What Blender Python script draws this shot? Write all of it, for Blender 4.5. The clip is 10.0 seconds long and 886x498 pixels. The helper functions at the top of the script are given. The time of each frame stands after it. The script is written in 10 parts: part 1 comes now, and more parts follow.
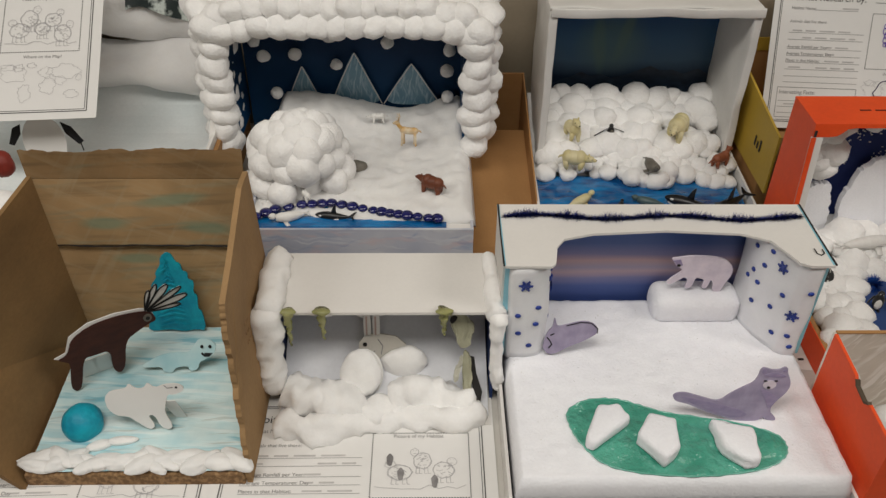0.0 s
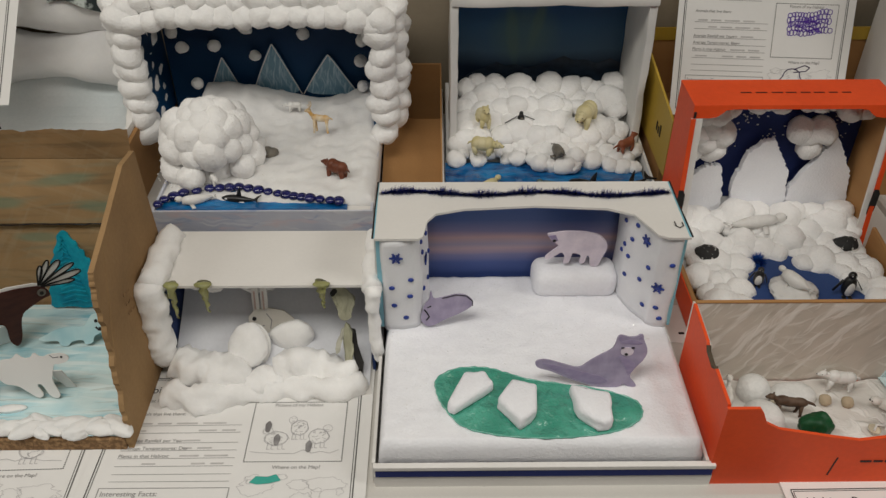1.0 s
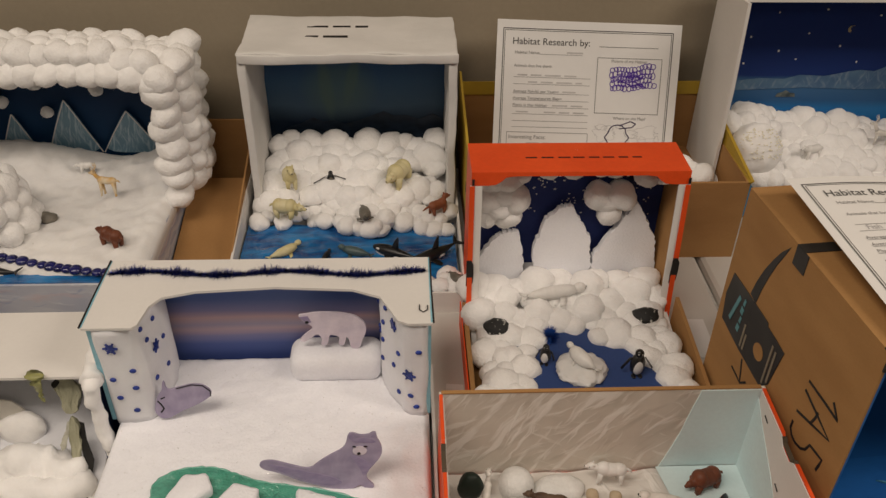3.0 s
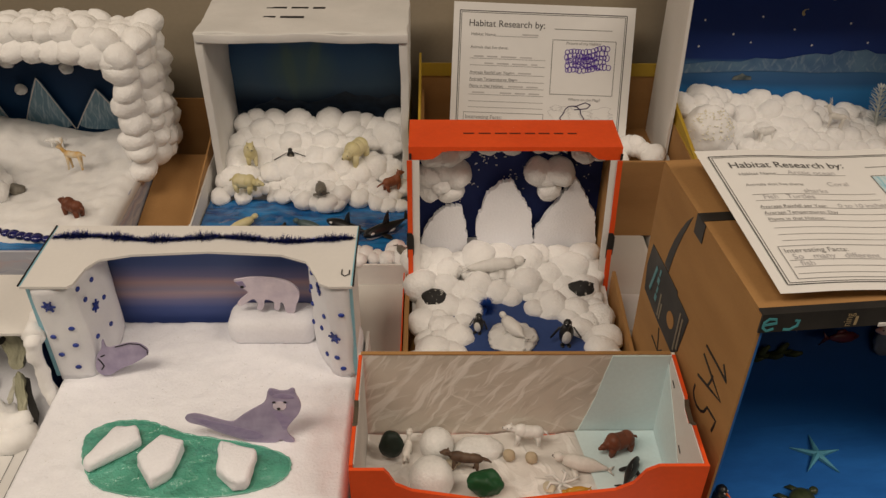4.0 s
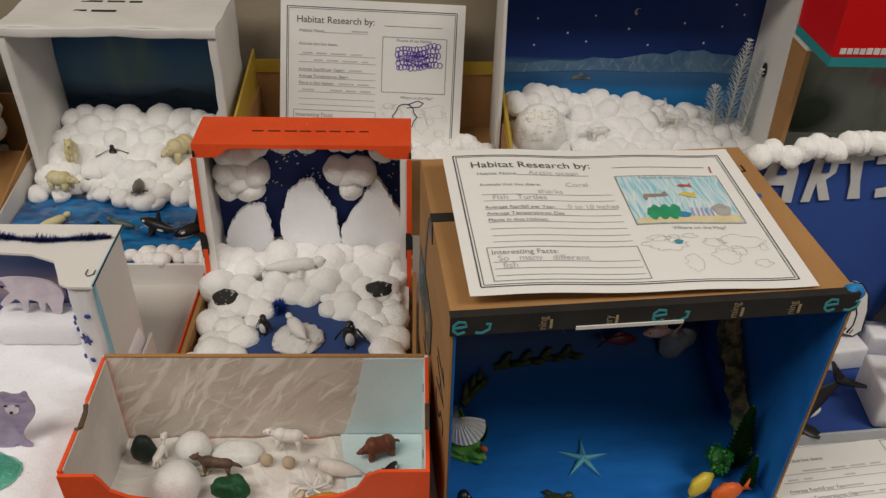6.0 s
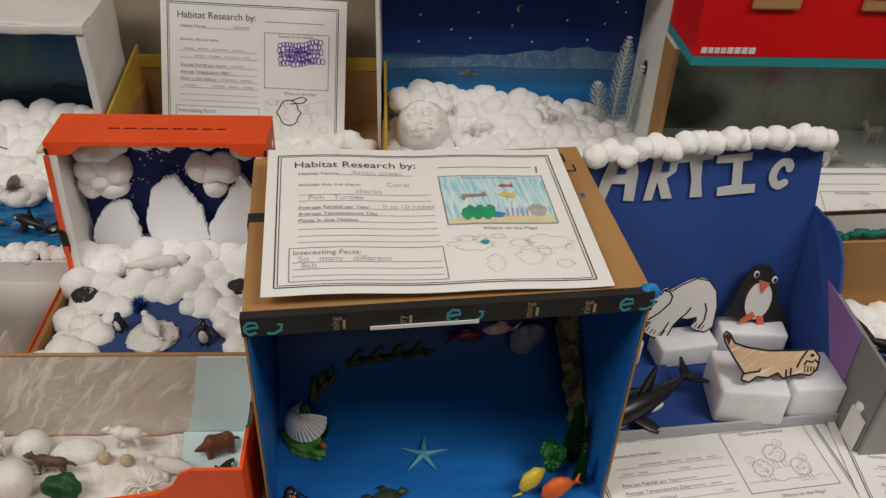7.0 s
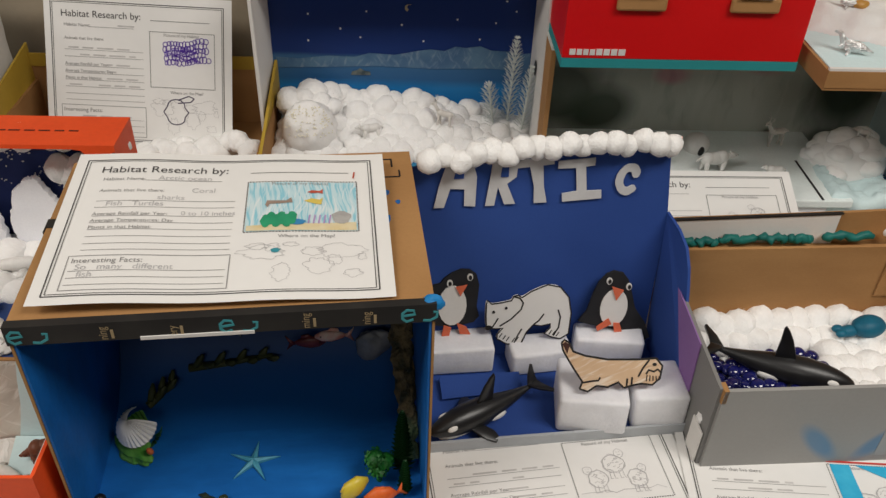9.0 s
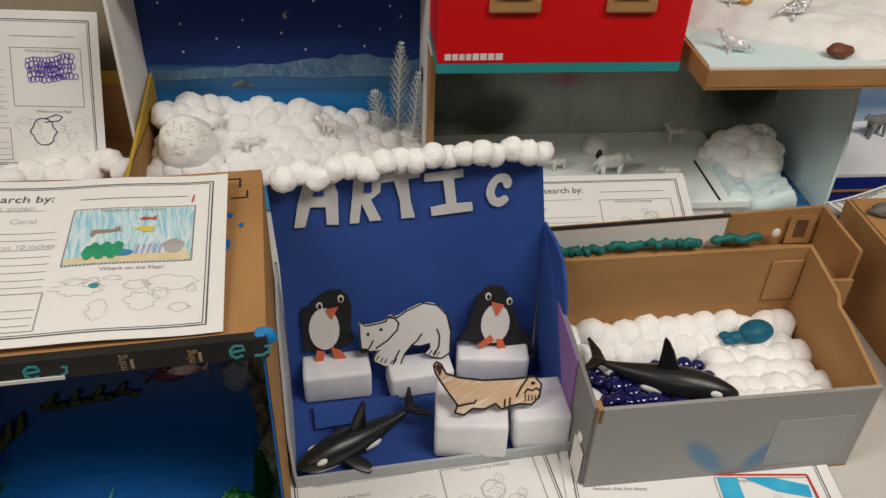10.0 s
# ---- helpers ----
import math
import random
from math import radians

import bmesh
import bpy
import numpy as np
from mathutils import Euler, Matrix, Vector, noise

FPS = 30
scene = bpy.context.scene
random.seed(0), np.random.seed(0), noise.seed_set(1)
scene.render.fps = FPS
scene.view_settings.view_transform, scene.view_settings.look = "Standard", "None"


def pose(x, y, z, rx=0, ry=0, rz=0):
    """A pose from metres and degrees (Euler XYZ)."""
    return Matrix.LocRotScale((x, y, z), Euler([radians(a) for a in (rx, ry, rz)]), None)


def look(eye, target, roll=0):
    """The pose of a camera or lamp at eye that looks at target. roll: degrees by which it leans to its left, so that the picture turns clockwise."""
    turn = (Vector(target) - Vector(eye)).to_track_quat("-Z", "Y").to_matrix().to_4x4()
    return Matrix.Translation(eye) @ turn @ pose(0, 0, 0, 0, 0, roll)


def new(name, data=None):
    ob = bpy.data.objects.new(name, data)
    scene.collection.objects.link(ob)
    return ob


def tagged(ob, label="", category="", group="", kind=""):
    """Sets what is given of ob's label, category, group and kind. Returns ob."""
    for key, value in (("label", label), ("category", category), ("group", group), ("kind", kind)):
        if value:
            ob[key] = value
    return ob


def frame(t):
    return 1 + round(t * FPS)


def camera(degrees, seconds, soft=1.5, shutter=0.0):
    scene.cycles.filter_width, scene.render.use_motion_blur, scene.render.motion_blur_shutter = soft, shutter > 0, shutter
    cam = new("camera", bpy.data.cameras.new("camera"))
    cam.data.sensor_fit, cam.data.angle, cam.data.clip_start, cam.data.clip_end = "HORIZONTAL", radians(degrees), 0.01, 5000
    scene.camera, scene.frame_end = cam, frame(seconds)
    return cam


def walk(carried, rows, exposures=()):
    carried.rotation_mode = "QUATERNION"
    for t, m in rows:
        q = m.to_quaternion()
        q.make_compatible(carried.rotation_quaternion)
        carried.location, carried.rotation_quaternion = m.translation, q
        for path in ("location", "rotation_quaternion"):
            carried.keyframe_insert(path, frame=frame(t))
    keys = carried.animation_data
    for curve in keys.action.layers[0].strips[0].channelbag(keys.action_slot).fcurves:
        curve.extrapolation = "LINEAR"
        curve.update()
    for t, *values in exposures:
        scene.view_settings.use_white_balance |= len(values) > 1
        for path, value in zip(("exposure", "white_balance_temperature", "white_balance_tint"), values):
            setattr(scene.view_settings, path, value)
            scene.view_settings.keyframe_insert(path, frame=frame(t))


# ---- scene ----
cam = camera(56.0, 10.0, soft=1.4)
PATH = [
    (0, (0.046, 0.033, 0.636), (0.079, 1.607, -0.596), 0.7),
    (0.5, (0.113, -0.004, 0.633), (0.135, 1.567, -0.605), 0.5),
    (1, (0.172, -0.013, 0.631), (0.189, 1.573, -0.587), 0.1),
    (1.5, (0.243, 0.019, 0.638), (0.293, 1.623, -0.555), 0.5),
    (2, (0.293, 0.053, 0.637), (0.381, 1.665, -0.544), 1.2),
    (2.5, (0.335, 0.069, 0.634), (0.439, 1.692, -0.53), 1.1),
    (2.7, (0.357, 0.069, 0.633), (0.455, 1.696, -0.525), 1.1),
    (3.8, (0.464, 0.03, 0.635), (0.509, 1.643, -0.547), 0.8),
    (4, (0.482, 0.022, 0.634), (0.51, 1.64, -0.542), 0.6),
    (4.5, (0.525, 0.0, 0.629), (0.565, 1.621, -0.542), 1.2),
    (5, (0.57, -0.013, 0.625), (0.613, 1.594, -0.566), 1.2),
    (5.5, (0.62, 0.005, 0.629), (0.656, 1.609, -0.564), 1.1),
    (6, (0.692, 0.032, 0.629), (0.761, 1.647, -0.548), 1.7),
    (6.2, (0.719, 0.04, 0.626), (0.816, 1.659, -0.545), 2.2),
    (7.3, (0.862, 0.01, 0.647), (0.975, 1.605, -0.554), 2.6),
    (7.5, (0.883, -0.002, 0.644), (0.991, 1.596, -0.554), 2.6),
    (8, (0.928, -0.005, 0.645), (0.989, 1.596, -0.553), 2.0),
    (8.5, (0.963, 0.019, 0.65), (1.03, 1.616, -0.552), 2.4),
    (9, (0.999, 0.037, 0.653), (1.08, 1.627, -0.558), 2.3),
    (9.5, (1.036, 0.061, 0.649), (1.163, 1.651, -0.558), 2.4),
    (10, (1.088, 0.076, 0.642), (1.272, 1.663, -0.561), 2.3),
]
walk(cam, [(t, look(eye, target, roll)) for t, eye, target, roll in PATH], [(0, -0.15, 6500, 10), (0.6, -0.27, 6450, 9), (1.5, -0.30, 6450, 9), (2.0, -0.33, 6600, 10), (2.5, -0.28, 7050, 16), (4.0, -0.28, 7600, 15), (4.5, -0.1, 7050, 15), (5.0, -0.12, 7050, 14), (5.5, -0.12, 6750, 11), (6.0, -0.13, 6650, 11), (7.5, -0.03, 6500, 11), (8.5, -0.02, 6500, 11), (9.0, 0.08, 6500, 11), (10, 0.1, 6600, 11)])

# ---- light: fluorescent ceiling panels in a classroom corridor ----
world = bpy.data.worlds.new("world")
world.use_nodes = True
world.node_tree.nodes["Background"].inputs[0].default_value = (0.9, 0.93, 1.0, 1)
world.node_tree.nodes["Background"].inputs[1].default_value = 0.004
scene.world = world
scene.view_settings.exposure = 0.0


def lamp_panel(x, y, power, sx=1.2, sy=0.6):
    li = bpy.data.lights.new("ceiling_panel_light", "AREA")
    li.shape, li.size, li.size_y, li.energy = "RECTANGLE", sx, sy, power
    li.color = (1.0, 0.955, 0.88)
    ob = new("ceiling_panel_light", li)
    ob.matrix_world = pose(x, y, 1.83, 0, 0, 0)
    return ob


lamp_panel(2.1, -0.12, 28)
lamp_panel(-0.25, -0.12, 21)
# Two more unseen panels, added as fill for left-facing and front faces.
lamp_panel(-1.95, -0.2, 21)
lamp_panel(0.95, -1.9, 10)


# ---- materials ----
def mat(name, c1, c2=None, scale=12.0, rough=0.7, bump=0.15, fine=260.0, speck=0.06, metal=0.0, coat=0.0, stretch=(1, 1, 1), sheen=0.0, contrast=(0.35, 0.65), rel=0.0006, per=0.0, sss=0.0, turn=0.0):
    """Procedural surface: two tones blotched at a coarse scale, a fine grain, and relief."""
    m = bpy.data.materials.new(name)
    m.use_nodes = True
    nt = m.node_tree
    b = nt.nodes["Principled BSDF"]
    c2 = c2 or tuple(v * 0.86 for v in c1)
    tc = nt.nodes.new("ShaderNodeTexCoord")
    mp = nt.nodes.new("ShaderNodeMapping")
    mp.inputs["Scale"].default_value = stretch
    tu = nt.nodes.new("ShaderNodeMapping")
    tu.inputs["Rotation"].default_value = (0, radians(turn), 0)
    nt.links.new(tc.outputs["Object"], tu.inputs["Vector"])
    nt.links.new(tu.outputs[0], mp.inputs["Vector"])
    n1 = nt.nodes.new("ShaderNodeTexNoise")
    n1.inputs["Scale"].default_value, n1.inputs["Detail"].default_value = scale, 6
    n2 = nt.nodes.new("ShaderNodeTexNoise")
    n2.inputs["Scale"].default_value, n2.inputs["Detail"].default_value = fine, 4
    for n in (n1, n2):
        nt.links.new(mp.outputs[0], n.inputs["Vector"])
    r1 = nt.nodes.new("ShaderNodeValToRGB")
    r1.color_ramp.elements[0].position, r1.color_ramp.elements[1].position = contrast
    r1.color_ramp.elements[0].color, r1.color_ramp.elements[1].color = (*c2, 1), (*c1, 1)
    nt.links.new(n1.outputs["Fac"], r1.inputs["Fac"])
    hs = nt.nodes.new("ShaderNodeHueSaturation")
    ma = nt.nodes.new("ShaderNodeMath")
    ma.operation = "MULTIPLY_ADD"
    ma.inputs[1].default_value, ma.inputs[2].default_value = 2 * speck, 1 - speck
    nt.links.new(n2.outputs["Fac"], ma.inputs[0])
    value = ma.outputs[0]
    if per:
        oi = nt.nodes.new("ShaderNodeObjectInfo")
        mb = nt.nodes.new("ShaderNodeMath")
        mb.operation = "MULTIPLY_ADD"
        mb.inputs[1].default_value = per
        nt.links.new(oi.outputs["Random"], mb.inputs[0])
        nt.links.new(ma.outputs[0], mb.inputs[2])
        value = mb.outputs[0]
    nt.links.new(value, hs.inputs["Value"])
    nt.links.new(r1.outputs["Color"], hs.inputs["Color"])
    nt.links.new(hs.outputs["Color"], b.inputs["Base Color"])
    rr = nt.nodes.new("ShaderNodeMath")
    rr.operation = "MULTIPLY_ADD"
    rr.inputs[1].default_value, rr.inputs[2].default_value = 0.2, max(rough - 0.1, 0.02)
    nt.links.new(n1.outputs["Fac"], rr.inputs[0])
    nt.links.new(rr.outputs[0], b.inputs["Roughness"])
    b.inputs["Metallic"].default_value = metal
    if rough >= 0.45 and not coat:
        b.inputs["Specular IOR Level"].default_value = 0.28
    b.inputs["Coat Weight"].default_value = coat
    b.inputs["Sheen Weight"].default_value = sheen
    if sss:
        b.inputs["Subsurface Weight"].default_value = sss
        b.inputs["Subsurface Radius"].default_value = (1.0, 0.95, 0.9)
        b.inputs["Subsurface Scale"].default_value = 0.009
    if bump:
        bp = nt.nodes.new("ShaderNodeBump")
        bp.inputs["Strength"].default_value, bp.inputs["Distance"].default_value = bump, rel
        nt.links.new(n2.outputs["Fac"], bp.inputs["Height"])
        nt.links.new(bp.outputs[0], b.inputs["Normal"])
    return m


def gradient(name, axis, stops, lo, hi, rough=0.5, wobble=0.0, scale=8.0, stretch=(1, 1, 1), coat=0.0):
    """Colour that runs along one axis of the object (metres from lo to hi), for pictures and painted-in shade."""
    m = bpy.data.materials.new(name)
    m.use_nodes = True
    nt = m.node_tree
    b = nt.nodes["Principled BSDF"]
    tc = nt.nodes.new("ShaderNodeTexCoord")
    sp = nt.nodes.new("ShaderNodeSeparateXYZ")
    nt.links.new(tc.outputs["Object"], sp.inputs[0])
    mr = nt.nodes.new("ShaderNodeMapRange")
    mr.inputs["From Min"].default_value, mr.inputs["From Max"].default_value = lo, hi
    nt.links.new(sp.outputs["XYZ".index(axis)], mr.inputs["Value"])
    mp = nt.nodes.new("ShaderNodeMapping")
    mp.inputs["Scale"].default_value = stretch
    nt.links.new(tc.outputs["Object"], mp.inputs["Vector"])
    no = nt.nodes.new("ShaderNodeTexNoise")
    no.inputs["Scale"].default_value, no.inputs["Detail"].default_value = scale, 5
    nt.links.new(mp.outputs[0], no.inputs["Vector"])
    ad = nt.nodes.new("ShaderNodeMath")
    ad.operation = "MULTIPLY_ADD"
    ad.inputs[1].default_value = wobble
    nt.links.new(no.outputs["Fac"], ad.inputs[0])
    nt.links.new(mr.outputs[0], ad.inputs[2])
    sb = nt.nodes.new("ShaderNodeMath")
    sb.operation = "SUBTRACT"
    sb.inputs[1].default_value = wobble / 2
    nt.links.new(ad.outputs[0], sb.inputs[0])
    ra = nt.nodes.new("ShaderNodeValToRGB")
    while len(ra.color_ramp.elements) < len(stops):
        ra.color_ramp.elements.new(0.5)
    for e, (p, c) in zip(ra.color_ramp.elements, stops):
        e.position, e.color = p, (*c, 1)
    nt.links.new(sb.outputs[0], ra.inputs["Fac"])
    nt.links.new(ra.outputs["Color"], b.inputs["Base Color"])
    b.inputs["Roughness"].default_value = rough
    b.inputs["Specular IOR Level"].default_value = 0.25
    b.inputs["Coat Weight"].default_value = coat
    return m


def brushed(name, base, base2, layers, plane="XZ", rough=0.6, bump=0.5, rel=0.0012, coarse=10.0, coat=0.0):
    """Hand-brushed paint: strokes in several directions over a blotched ground.
    A layer is (colour, turn in degrees, along, across, warp, low, high, amount)."""
    m = bpy.data.materials.new(name)
    m.use_nodes = True
    nt = m.node_tree
    b = nt.nodes["Principled BSDF"]
    tc = nt.nodes.new("ShaderNodeTexCoord")
    n0 = nt.nodes.new("ShaderNodeTexNoise")
    n0.inputs["Scale"].default_value, n0.inputs["Detail"].default_value = coarse, 5
    nt.links.new(tc.outputs["Object"], n0.inputs["Vector"])
    ra = nt.nodes.new("ShaderNodeValToRGB")
    ra.color_ramp.elements[0].position, ra.color_ramp.elements[1].position = 0.36, 0.64
    ra.color_ramp.elements[0].color, ra.color_ramp.elements[1].color = (*base2, 1), (*base, 1)
    nt.links.new(n0.outputs["Fac"], ra.inputs["Fac"])
    col, height = ra.outputs["Color"], n0.outputs["Fac"]
    for k, (colour, turn, along, across, warp, lo, hi, amount) in enumerate(layers):
        wn = nt.nodes.new("ShaderNodeTexNoise")
        wn.inputs["Scale"].default_value, wn.inputs["Detail"].default_value = 16.0 + 5 * k, 2
        nt.links.new(tc.outputs["Object"], wn.inputs["Vector"])
        sub = nt.nodes.new("ShaderNodeVectorMath")
        sub.operation = "SUBTRACT"
        sub.inputs[1].default_value = (0.5, 0.5, 0.5)
        nt.links.new(wn.outputs["Color"], sub.inputs[0])
        mad = nt.nodes.new("ShaderNodeVectorMath")
        mad.operation = "MULTIPLY_ADD"
        mad.inputs[1].default_value = (warp, warp, warp)
        nt.links.new(sub.outputs[0], mad.inputs[0])
        nt.links.new(tc.outputs["Object"], mad.inputs[2])
        ro = nt.nodes.new("ShaderNodeMapping")
        ro.inputs["Rotation"].default_value = (0, radians(turn), 0) if plane == "XZ" else (0, 0, radians(turn))
        ro.inputs["Location"].default_value = (0.37 * k, 0.53 * k, 0.71 * k)
        nt.links.new(mad.outputs[0], ro.inputs["Vector"])
        sc = nt.nodes.new("ShaderNodeMapping")
        sc.inputs["Scale"].default_value = (along, 1, across) if plane == "XZ" else (along, across, 1)
        nt.links.new(ro.outputs[0], sc.inputs["Vector"])
        no = nt.nodes.new("ShaderNodeTexNoise")
        no.inputs["Scale"].default_value, no.inputs["Detail"].default_value = 1.0, 3
        nt.links.new(sc.outputs[0], no.inputs["Vector"])
        mr = nt.nodes.new("ShaderNodeMapRange")
        mr.inputs["From Min"].default_value, mr.inputs["From Max"].default_value, mr.inputs["To Max"].default_value = lo, hi, amount
        nt.links.new(no.outputs["Fac"], mr.inputs["Value"])
        mx = nt.nodes.new("ShaderNodeMixRGB")
        mx.inputs[2].default_value = (*colour, 1)
        nt.links.new(mr.outputs[0], mx.inputs[0])
        nt.links.new(col, mx.inputs[1])
        col = mx.outputs[0]
        ad = nt.nodes.new("ShaderNodeMath")
        ad.operation = "ADD"
        nt.links.new(mr.outputs[0], ad.inputs[0])
        nt.links.new(height, ad.inputs[1])
        height = ad.outputs[0]
    nt.links.new(col, b.inputs["Base Color"])
    b.inputs["Roughness"].default_value = rough
    b.inputs["Coat Weight"].default_value = coat
    bp = nt.nodes.new("ShaderNodeBump")
    bp.inputs["Strength"].default_value, bp.inputs["Distance"].default_value = bump, rel
    nt.links.new(height, bp.inputs["Height"])
    nt.links.new(bp.outputs[0], b.inputs["Normal"])
    return m


def glassy(name, colour, rough=0.05, ior=1.45, trans=1.0):
    m = bpy.data.materials.new(name)
    m.use_nodes = True
    b = m.node_tree.nodes["Principled BSDF"]
    b.inputs["Base Color"].default_value = (*colour, 1)
    b.inputs["Roughness"].default_value = rough
    b.inputs["IOR"].default_value = ior
    b.inputs["Transmission Weight"].default_value = trans
    return m


WALL = mat("painted_wall", (0.362, 0.302, 0.222), (0.335, 0.280, 0.204), 3, 0.6, 0.25, 180)
CEIL = mat("ceiling_paint", (0.62, 0.61, 0.58), None, 4, 0.9, 0.1)
FLOOR = mat("vinyl_floor", (0.20, 0.185, 0.17), (0.15, 0.14, 0.13), 6, 0.4, 0.05, 90)
TABLE = mat("table_plastic", (0.60, 0.58, 0.54), (0.56, 0.54, 0.5), 7, 0.42, 0.3, 500, 0.05)
KRAFT = mat("kraft_cardboard", (0.42, 0.226, 0.088), (0.355, 0.184, 0.069), 9, 0.8, 0.25, 320, 0.08, stretch=(1, 1, 3))
KRAFT_DARK = mat("worn_cardboard", (0.365, 0.228, 0.108), (0.265, 0.162, 0.075), 11, 0.85, 0.35, 240, 0.12, stretch=(2, 1, 1), contrast=(0.3, 0.66), rel=0.001)
CORE = mat("corrugated_core", (0.36, 0.22, 0.11), (0.20, 0.115, 0.055), 260, 0.9, 0.8, 420, 0.2, contrast=(0.42, 0.58), rel=0.002)
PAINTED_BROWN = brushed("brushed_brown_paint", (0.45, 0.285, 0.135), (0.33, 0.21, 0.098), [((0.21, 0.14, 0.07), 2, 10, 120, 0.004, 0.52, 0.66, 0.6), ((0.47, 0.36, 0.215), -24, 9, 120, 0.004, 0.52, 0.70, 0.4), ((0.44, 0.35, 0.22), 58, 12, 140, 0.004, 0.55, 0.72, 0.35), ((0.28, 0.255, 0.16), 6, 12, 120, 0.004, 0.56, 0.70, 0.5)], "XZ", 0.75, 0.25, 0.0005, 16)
WHITE_CARD = mat("white_card", (0.78, 0.76, 0.73), (0.73, 0.71, 0.68), 8, 0.55, 0.1, 260, 0.03)
PAPER_WRAP = mat("wrapping_paper_white", (0.76, 0.745, 0.72), (0.70, 0.69, 0.665), 16, 0.6, 0.5, 60, 0.04, rel=0.002)
PAPER = mat("printer_paper", (0.80, 0.79, 0.77), (0.77, 0.76, 0.74), 9, 0.75, 0.12, 90, 0.02)
COTTON = mat("cotton", (0.91, 0.90, 0.885), (0.86, 0.85, 0.835), 60, 1.0, 0.5, 420, 0.04, sheen=0.1, rel=0.0006, per=0.04, sss=0.2)
COTTON_FLUFF = mat("cotton_ball_fluff", (0.955, 0.945, 0.93), (0.91, 0.90, 0.885), 2.2, 1.0, 0.7, 7.0, 0.02, sheen=0.12, rel=0.0018, per=0.03, sss=0.15)
BATTING = mat("cotton_batting", (0.84, 0.83, 0.81), (0.74, 0.73, 0.72), 14, 1.0, 0.3, 240, 0.03, sheen=0.2, rel=0.001, sss=0.5)
FOAM = mat("packing_foam", (0.90, 0.905, 0.94), (0.87, 0.875, 0.915), 40, 0.6, 0.6, 380, 0.05, rel=0.0012)
ORANGE = mat("orange_box_card", (0.85, 0.098, 0.022), (0.76, 0.078, 0.017), 13, 0.5, 0.15, 200, 0.08)
RED = mat("red_box_card", (0.72, 0.006, 0.008), (0.65, 0.005, 0.007), 5, 0.4, 0.06, 280, 0.04)
TEAL_TRIM = mat("teal_trim", (0.03, 0.30, 0.32), None, 9, 0.5, 0.1)
GREY_CARD = mat("grey_box_card", (0.225, 0.222, 0.215), (0.205, 0.202, 0.196), 5, 0.5, 0.08, 260, 0.05)
SILVER_CARD = mat("silver_grey_card", (0.45, 0.47, 0.49), (0.40, 0.42, 0.45), 8, 0.5, 0.1)
BLUE_FOAM = mat("royal_blue_foam_sheet", (0.028, 0.075, 0.30), (0.022, 0.062, 0.26), 8, 0.8, 0.15, 400, 0.06)
NAVY_PAINT = mat("navy_card", (0.018, 0.042, 0.15), (0.012, 0.030, 0.11), 12, 0.7, 0.2, 260, 0.1)
OCEAN = mat("ocean_blue_paint", (0.010, 0.145, 0.48), (0.007, 0.105, 0.37), 18, 0.5, 0.35, 120, 0.12, stretch=(0.6, 1.6, 1), rel=0.001)
BLACK_BAND = mat("black_printed_band", (0.018, 0.017, 0.017), (0.03, 0.028, 0.026), 20, 0.5, 0.1)
INK = mat("marker_ink", (0.02, 0.018, 0.018), None, 30, 0.6, 0.0)
YELLOW_TAPE = mat("yellow_edge_card", (0.50, 0.33, 0.045), (0.44, 0.29, 0.04), 12, 0.5, 0.1)
LIGHT_BLUE_TAPE = mat("light_blue_tape", (0.28, 0.58, 0.68), (0.22, 0.5, 0.62), 15, 0.4, 0.1)
NAVY_LINE = mat("navy_ribbon", (0.012, 0.025, 0.16), None, 15, 0.5, 0.1)
ICE_BLUE = brushed("pale_blue_paint", (0.62, 0.78, 0.785), (0.40, 0.645, 0.70), [((0.74, 0.83, 0.82), 4, 9, 120, 0.006, 0.48, 0.62, 0.75), ((0.13, 0.43, 0.53), 1, 14, 110, 0.008, 0.58, 0.70, 0.75), ((0.40, 0.44, 0.40), -5, 22, 240, 0.006, 0.62, 0.70, 0.5)], "XY", 0.55, 0.4, 0.0008, 24)
GREY_SMEAR = brushed("smeared_grey_paint", (0.70, 0.635, 0.555), (0.57, 0.515, 0.445), [((0.46, 0.405, 0.34), 40, 16, 85, 0.016, 0.54, 0.68, 0.55), ((0.88, 0.84, 0.78), 54, 14, 115, 0.016, 0.54, 0.63, 0.75), ((0.86, 0.82, 0.755), 24, 18, 130, 0.016, 0.59, 0.67, 0.65), ((0.90, 0.86, 0.80), 66, 20, 150, 0.014, 0.60, 0.68, 0.7), ((0.85, 0.81, 0.745), -30, 18, 130, 0.016, 0.62, 0.70, 0.55)], "XZ", 0.36, 0.3, 0.0008, 16)
PALE_BLUE_CARD = mat("pale_blue_card", (0.68, 0.83, 0.84), (0.62, 0.78, 0.80), 8, 0.6, 0.15)
SEA_GEL = mat("blue_water_gel", (0.008, 0.20, 0.50), (0.003, 0.06, 0.22), 34, 0.10, 0.8, 70, 0.25, coat=0.8, rel=0.005, stretch=(0.6, 1.6, 1), contrast=(0.38, 0.62))
PURPLE_FOAM = mat("purple_card", (0.30, 0.16, 0.41), None, 9, 0.7, 0.1)


DEEP_KRAFT = mat("dark_brown_cardboard", (0.27, 0.158, 0.066), (0.185, 0.108, 0.046), 8, 0.85, 0.35, 200, 0.15, stretch=(1, 1, 2), rel=0.001)
SNOW_PAINT = mat("thick_white_paint", (0.86, 0.85, 0.83), (0.78, 0.78, 0.77), 60, 0.45, 0.5, 140, 0.04, rel=0.0015, sss=0.2)



# ---- building helpers ----
BASE = {}


